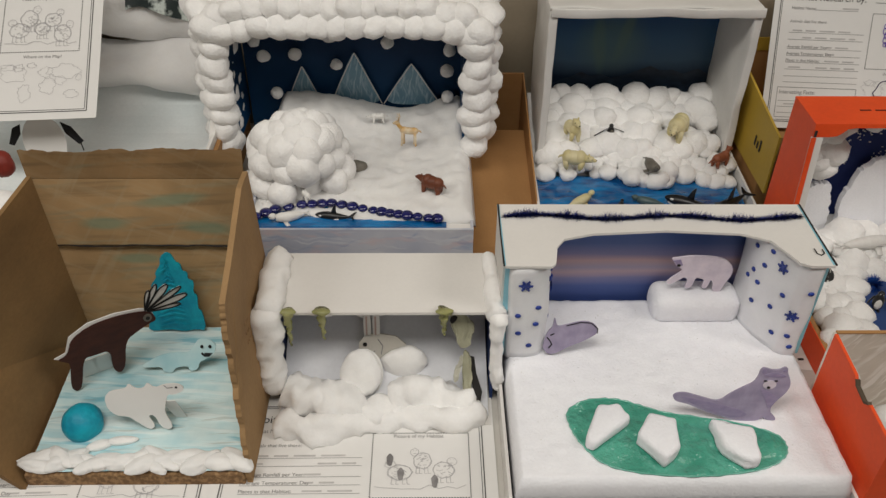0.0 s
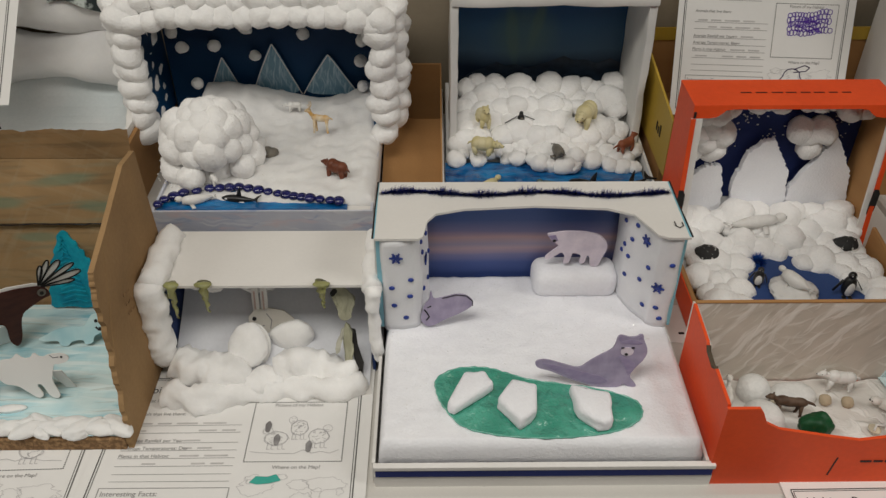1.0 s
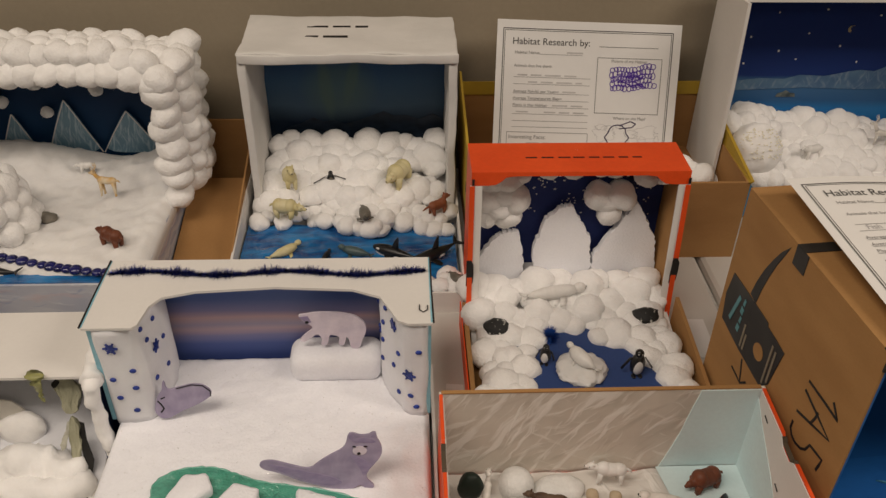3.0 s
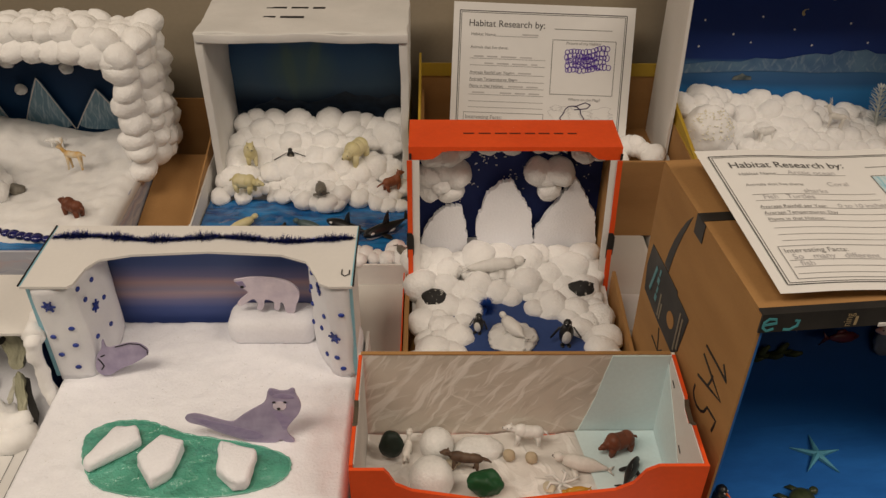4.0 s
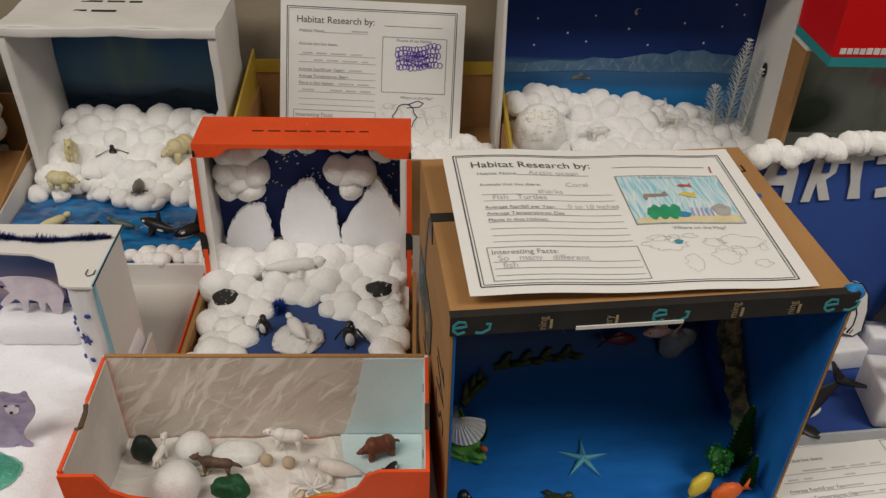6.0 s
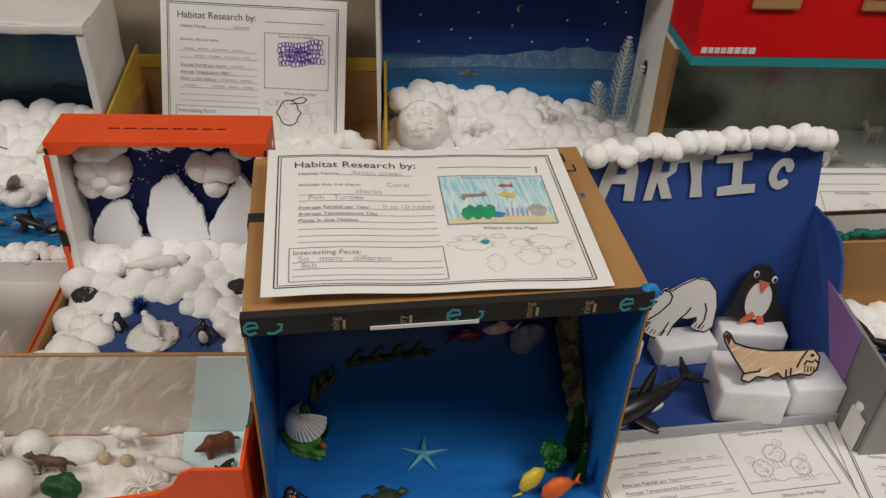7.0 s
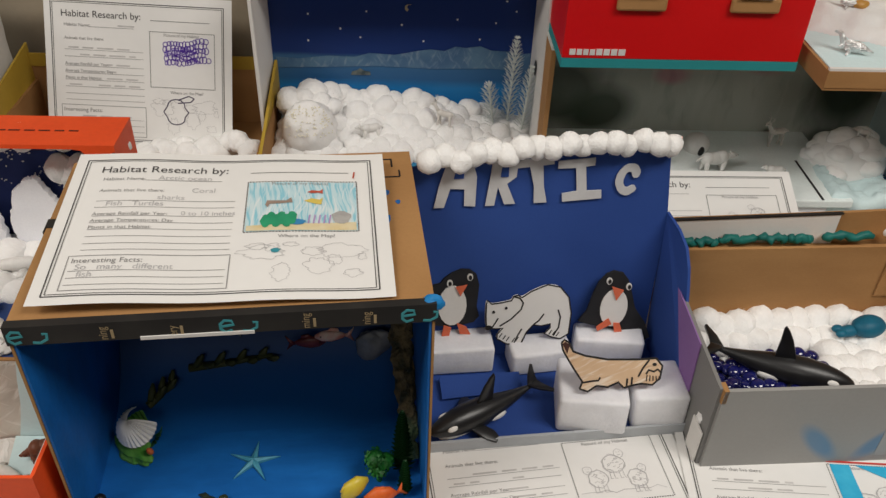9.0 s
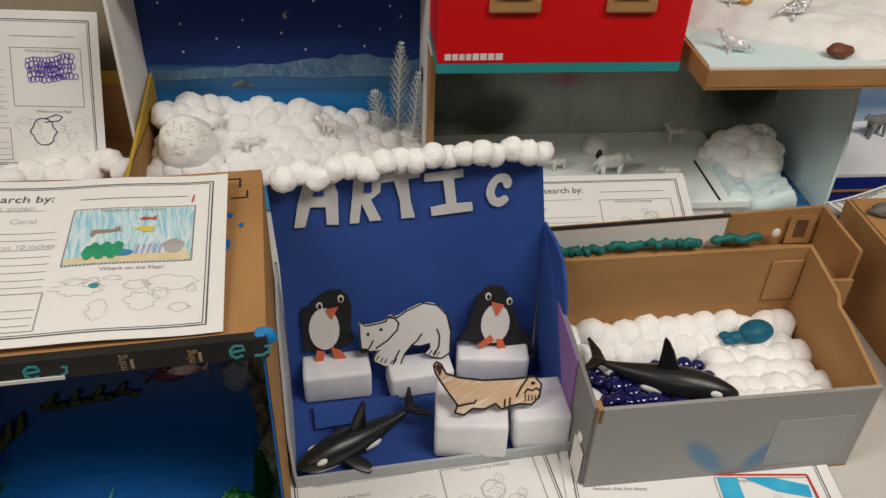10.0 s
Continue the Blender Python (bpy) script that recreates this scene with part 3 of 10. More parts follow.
# ---- fox box ----
SUNSET = gradient("sunset_print", "Z", [(0.0, (0.050, 0.085, 0.26)), (0.16, (0.075, 0.115, 0.32)), (0.28, (0.22, 0.22, 0.40)), (0.35, (0.50, 0.37, 0.42)), (0.41, (0.38, 0.34, 0.46)), (0.50, (0.56, 0.38, 0.40)), (0.58, (0.24, 0.23, 0.40)), (0.72, (0.085, 0.135, 0.33)), (1.0, (0.045, 0.10, 0.30))], 0.05, 0.150, 0.4, 0.10, 9, (0.5, 1, 5))


def fox_box():
    t = thing("fox_diorama_box", "white shoe box with foam snow, arctic foxes and a green lake", "diorama", (0.265, 0.58, 0))
    x0, x1, y0 = 0.116, 0.418, 0.455
    part("tray_front", box(x0, x1 + 0.001, y0, y0 + 0.003, 0.0, 0.0155), WHITE_CARD, t, world=True)
    part("navy_stripe", box(x0 + 0.001, x1, y0 - 0.0012, y0 + 0.001, 0.0155, 0.0245), NAVY_LINE, t, "navy blue ribbon", world=True)
    part("tray_lip", box(x0 - 0.001, x1 + 0.002, y0 - 0.002, y0 + 0.004, 0.0245, 0.0295, 0.0008), WHITE_CARD, t, world=True)
    part("tray_side", box(x0 - 0.002, x0 + 0.001, y0 + 0.004, 0.702, 0.0, 0.0295), WHITE_CARD, t, world=True)
    part("tray_side", box(x1 - 0.006, x1 - 0.003, y0 + 0.004, 0.702, 0.0, 0.0295), WHITE_CARD, t, world=True)
    part("tray_bottom", box(x0 + 0.001, x1 - 0.006, y0 + 0.003, 0.70, 0.001, 0.004), WHITE_CARD, t, world=True)
    part("foam_floor", blanket(x0 + 0.0015, x1 - 0.0065, y0 + 0.005, 0.698, lambda u, v: 0.047, 0.004, 90, 75, 0.0012, 90, rim=0.022), FOAM, t, "sparkly white packing foam", True, world=True)
    # upper box
    part("back_panel", box(0.118, 0.405, 0.699, 0.702, 0.03, 0.1635), SUNSET, t, "printed sunset sky", world=True)
    lid = [(0.115, 0.704), (0.410, 0.704), (0.411, 0.6075), (0.390, 0.6075), (0.381, 0.612), (0.375, 0.625), (0.365, 0.645), (0.34, 0.656), (0.27, 0.661), (0.20, 0.656), (0.172, 0.648), (0.164, 0.636), (0.160, 0.612), (0.156, 0.6075), (0.114, 0.6075)]
    part("top_panel", prism([(x, y, 0.164) for x, y in lid], (0, 0, 0.0025)), WHITE_CARD, t, "lid with an arched cut-out", world=True)
    for x, xe in ((0.116, 0.1125), (0.406, 0.4093)):
        part("side_panel", panel([(x, 0.618, 0.052), (x, 0.702, 0.03), (x, 0.702, 0.1635), (x, 0.618, 0.1635)], 0.0028), WHITE_CARD, t, world=True)
        part("blue_edge", panel([(xe, 0.609, 0.1668), (xe + 0.0022, 0.609, 0.1668), (xe + 0.0022, 0.703, 0.1668), (xe, 0.703, 0.1668)], 0.0012), LIGHT_BLUE_TAPE, t, world=True)
        part("blue_edge", box(x - 0.001, x + 0.004, 0.614, 0.618, 0.050, 0.1635), LIGHT_BLUE_TAPE, t, "light blue tape", world=True)
    for xa, xb in ((0.1128, 0.1135), (0.4118, 0.4112)):
        part("ink_line", tube([(xa, 0.6078, 0.1672), (xa * 0.5 + xb * 0.5 - 0.0004, 0.655, 0.1673), (xb, 0.703, 0.1672)], [0.0009, 0.0007, 0.0009], 6), INK, t, "dark marker along the edge", world=True)
    fl = random.Random(91)
    bm = bmesh.new()
    for _ in range(260):
        p = Vector((fl.uniform(x0 + 0.008, x1 - 0.012), fl.uniform(y0 + 0.012, 0.690), 0.0519))
        a, b = fl.uniform(0, 6.28), fl.uniform(0.0004, 0.0009)
        n = Vector((fl.gauss(0, 0.5), fl.gauss(0, 0.5), 1)).normalized()
        e = n.cross(Vector((math.cos(a), math.sin(a), 0))).normalized() * b
        f = n.cross(e).normalized() * b
        bm.faces.new([bm.verts.new(p + q) for q in (e, f, -e, -f)])
    part("glitter", bm, mat("clear_glitter", (0.97, 0.97, 0.97), None, 30, 0.12, 0.0, coat=1.0), t, "fine glitter sprinkled over the foam", world=True)
    return t


FOX_BOX = fox_box()

# ---- aurora box ----
AURORA = gradient("aurora_print", "Z", [(0.0, (0.008, 0.016, 0.036)), (0.25, (0.012, 0.030, 0.062)), (0.38, (0.060, 0.125, 0.205)), (0.56, (0.045, 0.115, 0.215)), (0.75, (0.022, 0.085, 0.215)), (1.0, (0.012, 0.055, 0.18))], 0.05, 0.245, 0.35, 0.10, 14, (1, 1, 0.7))

stain(AURORA, (0.10, 0.17, 0.15), [(-0.037, 0.150, 0.012, 0.055, 6), (-0.002, 0.165, 0.011, 0.050, -14), (-0.02, 0.150, 0.060, 0.055, 0)], 0.55)


def aurora_box():
    t = thing("aurora_diorama_box", "shoe box wrapped in white paper with a northern lights scene", "diorama", (0.32, 0.97, 0))
    x0, x1 = 0.183, 0.458
    part("tray_front", box(x0, x1, 0.820, 0.823, 0.0, 0.030), WHITE_CARD, t, world=True)
    part("tray_side", panel([(x0, 0.82, 0), (x0, 1.125, 0), (x0, 1.125, 0.06), (x0, 1.0, 0.06), (x0, 0.82, 0.038)], 0.003), WHITE_CARD, t, world=True)
    part("tray_side", panel([(x1, 0.82, 0), (x1, 1.125, 0), (x1, 1.125, 0.05), (x1, 0.82, 0.034)], 0.003), WHITE_CARD, t, world=True)
    part("tray_bottom", box(x0, x1 - 0.003, 0.823, 1.125, 0.0, 0.004), WHITE_CARD, t, world=True)
    part("sea", sheet(60, 30, lambda u, v: Vector((x0 + 0.002 + 0.266 * u, 0.826 + 0.145 * v, 0.026 + 0.0022 * noise.noise(Vector((u * 16, v * 9, 2)))))), SEA_GEL, t, "glossy blue gel water", True, world=True)
    a, b = 0.192, 0.453
    part("back_panel", box(a + 0.004, b - 0.004, 1.118, 1.121, 0.03, 0.245), AURORA, t, "printed northern lights", world=True)
    ridge = [(a + 0.006, 0.070), (a + 0.006, 0.088), (0.215, 0.084), (0.232, 0.094), (0.246, 0.098), (0.262, 0.107), (0.275, 0.100), (0.290, 0.103), (0.305, 0.097), (0.322, 0.101), (0.340, 0.108), (0.360, 0.116), (0.374, 0.109), (0.391, 0.110), (0.408, 0.104), (0.428, 0.112), (b - 0.006, 0.102), (b - 0.006, 0.070)]
    part("mountain_print", prism([(x, 1.1172, z) for x, z in ridge], (0, 0.0006, 0)), mat("dark_mountain_print", (0.010, 0.020, 0.040), (0.024, 0.046, 0.080), 60, 0.4, 0.0, stretch=(1, 1, 2)), t, "dark printed mountain ridge", world=True)

    def wrapped(x0, x1, y0, y1, z0, z1, seed):
        """A card panel under loosely glued paper: bulging faces, soft edges."""
        bm = box(x0, x1, y0, y1, z0, z1, 0.0012)
        bmesh.ops.subdivide_edges(bm, edges=[e for e in bm.edges if e.calc_length() > 0.03], cuts=12, use_grid_fill=True)
        for v in bm.verts:
            v.co += 0.0022 * noise.noise_vector(v.co * 22 + Vector((seed, 0, 0))) + 0.0009 * noise.noise_vector(v.co * 70 + Vector((0, seed, 0)))
        return bm

    part("box_top", wrapped(a, b, 0.998, 1.123, 0.245, 0.2490, 1), PAPER_WRAP, t, "", True, world=True)
    part("box_lip", wrapped(a, b, 0.994, 0.9975, 0.2375, 0.2490, 2), PAPER_WRAP, t, "", True, world=True)
    for x in (a, b - 0.010):
        part("box_side", wrapped(x, x + 0.010, 0.997, 1.121, 0.032, 0.245, 3 + x), PAPER_WRAP, t, "crumpled white paper", True, world=True)
    return t


AURORA_BOX = aurora_box()

# ---- orange lid scene ----
def orange_lid_box():
    t = thing("orange_night_diorama_box", "orange shoe box lid standing in a tray of cotton snow", "diorama", (0.57, 0.75, 0))
    x0, x1 = 0.4575, 0.688
    part("tray_bottom", box(0.457, 0.690, 0.60, 0.868, 0.0, 0.004), KRAFT, t, world=True)
    part("tray_side", box(0.452, 0.457, 0.60, 0.80, 0.0, 0.032), KRAFT, t, "bare cardboard", world=True)
    part("tray_cover", panel([(0.4505, 0.60, 0.0), (0.4505, 0.80, 0.0), (0.4505, 0.80, 0.034), (0.4505, 0.60, 0.034)], 0.0012), ORANGE, t, "orange outer side", world=True)
    part("tray_side", panel([(0.6945, 0.60, 0.0), (0.6945, 0.782, 0.0), (0.6945, 0.782, 0.05), (0.6945, 0.60, 0.03)], 0.004), KRAFT, t, world=True)
    part("back_panel", box(x0 + 0.003, x1 - 0.003, 0.866, 0.869, 0.01, 0.196), mat("night_blue_card", (0.026, 0.044, 0.175), (0.019, 0.033, 0.14), 12, 0.7, 0.2, 260, 0.1), t, "navy night sky with white specks", world=True)
    def yf(z):
        return 0.785 + 0.022 * z / 0.1985

    part("top_panel", box(x0, x1, 0.8095, 0.870, 0.196, 0.1985), ORANGE, t, world=True)
    half = [(0.0, 0.1985), (0.0, 0.1835), (0.018, 0.1835), (0.026, 0.1845), (0.032, 0.1885), (0.036, 0.1925), (0.045, 0.1938)]
    lip = [(x0 + a, yf(b), b) for a, b in half] + [(x1 - a, yf(b), b) for a, b in half[::-1]]
    part("front_lip", prism(lip, (0, 0.0025, 0)), ORANGE, t, "scalloped cut-out", world=True)
    for x, s in ((x0, 1), (x1 - 0.0025, -1)):
        part("side_panel", prism([(x, yf(0.008) + 0.0026, 0.008), (x, 0.869, 0.008), (x, 0.869, 0.196), (x, yf(0.196) + 0.0026, 0.196)], (0.0025, 0, 0)), ORANGE, t, world=True)
        part("side_lining", prism([(x + 0.003 * s, yf(0.01) + 0.006, 0.01), (x + 0.003 * s, 0.866, 0.01), (x + 0.003 * s, 0.866, 0.194), (x + 0.003 * s, yf(0.194) + 0.006, 0.194)], (0.0015, 0, 0)), WHITE_CARD if s > 0 else KRAFT, t, "white card lining" if s > 0 else "bare brown lining", world=True)
        xa, xb = (x - 0.001, x + 0.0115) if s > 0 else (x - 0.009, x + 0.0035)
        part("side_flange", prism([(xa, yf(0.018), 0.018), (xb, yf(0.018), 0.018), (xb, yf(0.183), 0.183), (xa, yf(0.183), 0.183)], (0, 0.0022, 0)), WHITE_CARD, t, "white folded edge", world=True)
        part("orange_edge", prism([(x - 0.002, yf(0.018) - 0.0015, 0.018), (x + 0.0035, yf(0.018) - 0.0015, 0.018), (x + 0.0035, yf(0.183) - 0.0015, 0.183), (x - 0.002, yf(0.183) - 0.0015, 0.183)], (0, 0.0012, 0)), ORANGE, t, world=True)
        part("slot", prism([(x + dx, yf(0.08) - 0.0022, z) for dx, z in ((-0.0030, 0.062), (0.0020, 0.062), (0.0046, 0.067), (0.0050, 0.079), (0.0046, 0.091), (0.0020, 0.096), (-0.0030, 0.096))], (0, 0.0014, 0)), BLACK_BAND, t, "dark slot in the edge", world=True)
        part("notch", prism([(x + 0.0005, yf(0.186) - 0.0016, 0.1845), (x + 0.0030, yf(0.186) - 0.0016, 0.1845), (x + 0.0030, yf(0.186) - 0.0016, 0.1915), (x + 0.0005, yf(0.186) - 0.0016, 0.1915)], (0, 0.0012, 0)), BLACK_BAND, t, "dark cut corner", world=True)
    part("pond", box(0.50, 0.66, 0.63, 0.775, 0.020, 0.028), mat("pond_blue_card", (0.035, 0.075, 0.23), None, 9, 0.6), t, "blue card pond", world=True)
    return t


ORANGE_LID = orange_lid_box()


def orange_tray():
    t = thing("orange_shore_diorama_box", "orange shoe box with a smeared grey shore and clay animals", "diorama", (0.56, 0.52, 0))
    x0, x1, y0, y1 = 0.416, 0.705, 0.456, 0.582
    part("bottom_panel", box(x0, x1, y0, y1, 0.0, 0.003), ORANGE, t, world=True)
    f = [(x0, y0, 0.003), (x1, y0, 0.003), (x1, y0, 0.104), (x1 - 0.040, y0, 0.104), (x1 - 0.050, y0, 0.098), (x1 - 0.058, y0, 0.083), (x1 - 0.072, y0, 0.074)]
    f += [(x1 - 0.11, y0, 0.068), (x1 - 0.165, y0, 0.0585), (x0 + 0.10, y0, 0.063), (x0 + 0.05, y0, 0.074), (x0 + 0.037, y0, 0.082), (x0 + 0.032, y0, 0.094), (x0 + 0.028, y0, 0.1), (x0, y0, 0.1)]
    part("front_panel", prism(f, (0, 0.003, 0)), ORANGE, t, "cut-down front with a wavy edge", world=True)
    part("top_edge", box(x0 + 0.002, x1 - 0.004, y1 - 0.0034, y1 + 0.0004, 0.1101, 0.1112), KRAFT, t, "worn cardboard edge", world=True)
    part("back_panel", box(x0, x1, y1 - 0.003, y1, 0.003, 0.110), GREY_SMEAR, t, "smeared grey paint", world=True)
    part("bare_panel", prism([(x1 - 0.003, y1 - 0.0042, 0.109), (x1 - 0.057, y1 - 0.0042, 0.109), (x1 - 0.062, y1 - 0.0042, 0.085), (x1 - 0.067, y1 - 0.0042, 0.055), (x1 - 0.074, y1 - 0.0042, 0.028), (x1 - 0.081, y1 - 0.0042, 0.004), (x1 - 0.003, y1 - 0.0042, 0.004)], (0, 0.0014, 0)), PALE_BLUE_CARD, t, "bare pale blue card", world=True)
    for x, s in ((x0, 1), (x1 - 0.003, -1)):
        prof = [(y0 + 0.003, 0.003), (y1 - 0.003, 0.003), (y1 - 0.003, 0.110), (y0 + 0.075, 0.107), (y0 + 0.068, 0.1), (y0 + 0.05, 0.098), (y0 + 0.043, 0.104), (y0 + 0.003, 0.103)]
        part("side_panel", prism([(x, a, b) for a, b in prof], (0.003, 0, 0)), ORANGE, t, "hand hole in the side", world=True)
        face = [(a + (0.002 if a < y0 + 0.06 else -0.0025), b - 0.0012 if b > 0.05 else b + 0.003) for a, b in prof]
        xf = x + 0.0031 if s > 0 else x - 0.0011
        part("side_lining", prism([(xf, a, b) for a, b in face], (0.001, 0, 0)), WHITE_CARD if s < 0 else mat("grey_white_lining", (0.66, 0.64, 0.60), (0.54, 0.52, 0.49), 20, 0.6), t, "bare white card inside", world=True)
        if s < 0:
            part("painted_lining", prism([(xf - 0.0007, a, b) for a, b in ((y0 + 0.022, 0.008), (y1 - 0.004, 0.008), (y1 - 0.004, 0.100), (y1 - 0.022, 0.086), (y0 + 0.062, 0.058), (y0 + 0.030, 0.030))], (0.0006, 0, 0)), PALE_BLUE_CARD, t, "pale blue paint", world=True)
            for ya, zb in ((y0 + 0.050, 0.060), (y0 + 0.030, 0.044), (y1 - 0.03, 0.094)):
                part("ink_bar", prism([(xf - 0.0008, ya, zb), (xf - 0.0008, ya + 0.007, zb + 0.002), (xf - 0.0008, ya + 0.007, zb + 0.0032), (xf - 0.0008, ya, zb + 0.0012)], (0.0005, 0, 0)), INK, t, world=True)
        part("hole_edge", prism([(x - 0.0004, a, b + 0.0004) for a, b in ((y0 + 0.072, 0.1045), (y0 + 0.068, 0.1), (y0 + 0.05, 0.098), (y0 + 0.044, 0.1025), (y0 + 0.0465, 0.1035), (y0 + 0.051, 0.0995), (y0 + 0.067, 0.1012), (y0 + 0.070, 0.1055))], (0.0038, 0, 0)), mat("dark_card_core", (0.10, 0.075, 0.05), None, 40, 0.8, 0.2) if s > 0 else bpy.data.materials["dark_card_core"], t, "dark cut edge", world=True)
    part("shore", sheet(60, 30, lambda u, v: Vector((x0 + 0.004 + 0.281 * u, y0 + 0.004 + 0.117 * v, 0.006 + 0.003 * noise.fractal(Vector((u * 9, v * 5, 1)), 1, 2, 3) * (1 if u < 0.72 else 0.2)))), brushed("whitish_smear", (0.78, 0.75, 0.71), (0.69, 0.655, 0.615), [((0.57, 0.53, 0.49), 35, 16, 50, 0.03, 0.56, 0.68, 0.5), ((0.87, 0.85, 0.82), 10, 18, 60, 0.03, 0.50, 0.62, 0.8), ((0.88, 0.86, 0.83), 62, 24, 80, 0.03, 0.57, 0.66, 0.7)], "XY", 0.4, 0.6, 0.0015, 20), t, "thick smeared whitish grey paint", True, world=True)
    part("ice_sheet", sheet(12, 12, lambda u, v: Vector((x1 - 0.083 + 0.078 * u + 0.02 * (1 - v) * (1 - u), y0 + 0.004 + 0.117 * v, 0.0105))), PALE_BLUE_CARD, t, "pale blue painted ice", world=True)
    return t


ORANGE_TRAY = orange_tray()


def ocean_box():
    t = thing("ocean_diorama_box", "large brown delivery box on its side, painted ocean blue inside", "diorama", (0.718, 0.471, 0), 5.4)
    W, D, H, k = 0.302, 0.219, 0.250, 0.004
    part("bottom_panel", box(0, W, 0, D, 0, k), OCEAN, t, "ocean blue paint")
    # Shade inside the box is painted in: the blue darkens up the back.
    back = gradient("shaded_ocean_blue", "Z", [(0.0, (0.009, 0.125, 0.42)), (0.10, (0.007, 0.085, 0.30)), (0.30, (0.0035, 0.030, 0.115)), (0.50, (0.0022, 0.015, 0.058)), (1.0, (0.0020, 0.012, 0.046))], 0.003, 0.190, 0.5, 0.06, 9)
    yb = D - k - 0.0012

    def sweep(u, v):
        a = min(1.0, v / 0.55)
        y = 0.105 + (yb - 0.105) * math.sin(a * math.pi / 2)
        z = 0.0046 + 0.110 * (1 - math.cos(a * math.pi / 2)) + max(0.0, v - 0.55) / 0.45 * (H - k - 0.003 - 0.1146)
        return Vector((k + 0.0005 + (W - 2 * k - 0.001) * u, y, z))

    part("back_lining", sheet(4, 60, sweep), back, t, "ocean blue with shade painted in towards the back and top", True)
    # The back card carries the same painted-in shade.
    part("back_panel", box(k, W - k, D - k, D, k, H - k), mat("shaded_ocean_card", (0.0022, 0.015, 0.058), (0.0018, 0.012, 0.046), 7, 0.55, 0.2, 160, 0.08), t, "ocean blue with dark shade painted in")
    for x in (0.0, W - k):
        part("side_lining", box(x + 0.0022 if x == 0 else x, x + k if x == 0 else x + 0.0018, 0.0005, D - k, k, H - k), OCEAN, t)
        part("side_panel", box(x - 0.0002 if x == 0 else x + 0.0022, x + 0.0018 if x == 0 else x + k + 0.0002, 0, D, k, H - k), KRAFT, t)
    part("top_panel", box(0, W, 0.0, D, H - k, H), KRAFT, t)
    # Ceiling blue is darkened to stand for the shade under the top.
    part("ceiling_lining", box(k, W - k, 0.001, D - k, H - k - 0.002, H - k), mat("shaded_ceiling_blue", (0.004, 0.02, 0.075), None, 8, 0.6), t)
    part("black_band", box(-0.001, W + 0.001, -0.0016, 0.0, H - 0.016, H + 0.0012), BLACK_BAND, t, "printed black packing tape")
    part("black_band", box(-0.001, W + 0.001, 0.0, 0.006, H, H + 0.0012), BLACK_BAND, t)
    return t


OCEAN_BOX = ocean_box()

SEA_NIGHT = gradient("sea_night_print", "Z", [(0.0, (0.018, 0.19, 0.48)), (0.19, (0.020, 0.20, 0.48)), (0.25, (0.030, 0.12, 0.28)), (0.40, (0.05, 0.14, 0.28)), (0.43, (0.012, 0.037, 0.175)), (1.0, (0.009, 0.029, 0.150))], 0.07, 0.285, 0.4, 0.03, 10, (1, 1, 2))


def night_sea_box():
    t = thing("night_sea_diorama_box", "white cardboard box with a night sea picture and cotton snow", "diorama", (0.99, 1.08, 0))
    a, b = 0.806, 1.172
    part("bottom_panel", box(a, b, 1.02, 1.135, 0.0, 0.004), WHITE_CARD, t, world=True)
    part("back_panel", box(a, b, 1.131, 1.135, 0.004, 0.295), SEA_NIGHT, t, "night sky over a blue sea", world=True)
    part("side_panel", panel([(a, 1.022, 0.004), (a, 1.131, 0.004), (a, 1.131, 0.292), (a - 0.002, 1.026, 0.300), (a, 1.022, 0.19)], 0.004), WHITE_CARD, t, world=True)
    part("side_panel", panel([(b, 1.015, 0.004), (b, 1.131, 0.004), (b, 1.131, 0.292), (b + 0.002, 1.035, 0.292)], 0.004), WHITE_CARD, t, world=True)
    part("top_panel", box(a - 0.004, b + 0.004, 1.045, 1.135, 0.295, 0.299), WHITE_CARD, t, world=True)
    part("front_panel", box(a + 0.004, b - 0.004, 1.015, 1.018, 0.004, 0.055), mat("sky_blue_card", (0.05, 0.30, 0.55), None, 9, 0.6), t, world=True)
    return t


NIGHT_SEA = night_sea_box()


def arctic_box():
    t = thing("lettered_diorama_box", "open grey shoe box lined in royal blue with cut-out letters", "diorama", (1.02, 0.563, 0), 5.6)
    W, D = 0.262, 0.128
    part("bottom_panel", box(0, W, 0.003, D, 0.0, 0.008), BLUE_FOAM, t)
    part("front_panel", box(-0.002, W + 0.002, 0.0, 0.003, 0.0, 0.015), SILVER_CARD, t, "low silver grey front edge")
    def lean(z):
        return D - 0.006 + 0.1477 * (z - 0.006)

    part("back_panel", panel([(x, lean(z), z) for x, z in ((0.0, 0.006), (W - 0.008, 0.006), (W - 0.002, 0.168), (W - 0.010, 0.252), (0.115, 0.2475), (-0.004, 0.232), (0.0, 0.15))], 0.003), BLUE_FOAM, t, "tall royal blue backdrop")
    part("side_panel", panel([(W, 0.003, 0.006), (W, D, 0.006), (W, D + 0.020, 0.172), (W + 0.002, 0.118, 0.171), (W + 0.004, 0.098, 0.163), (W + 0.0045, 0.085, 0.148), (W + 0.005, 0.077, 0.130), (W + 0.005, 0.069, 0.108), (W + 0.0045, 0.054, 0.083), (W + 0.004, 0.03, 0.05), (W + 0.003, 0.003, 0.022)], 0.003), BLUE_FOAM, t)
    part("side_panel", panel([(0, 0.003, 0.006), (0, D, 0.006), (-0.002, D + 0.022, 0.15), (-0.003, 0.08, 0.14), (-0.003, 0.02, 0.05)], 0.003), SILVER_CARD, t)
    return t


ARCTIC_BOX = arctic_box()


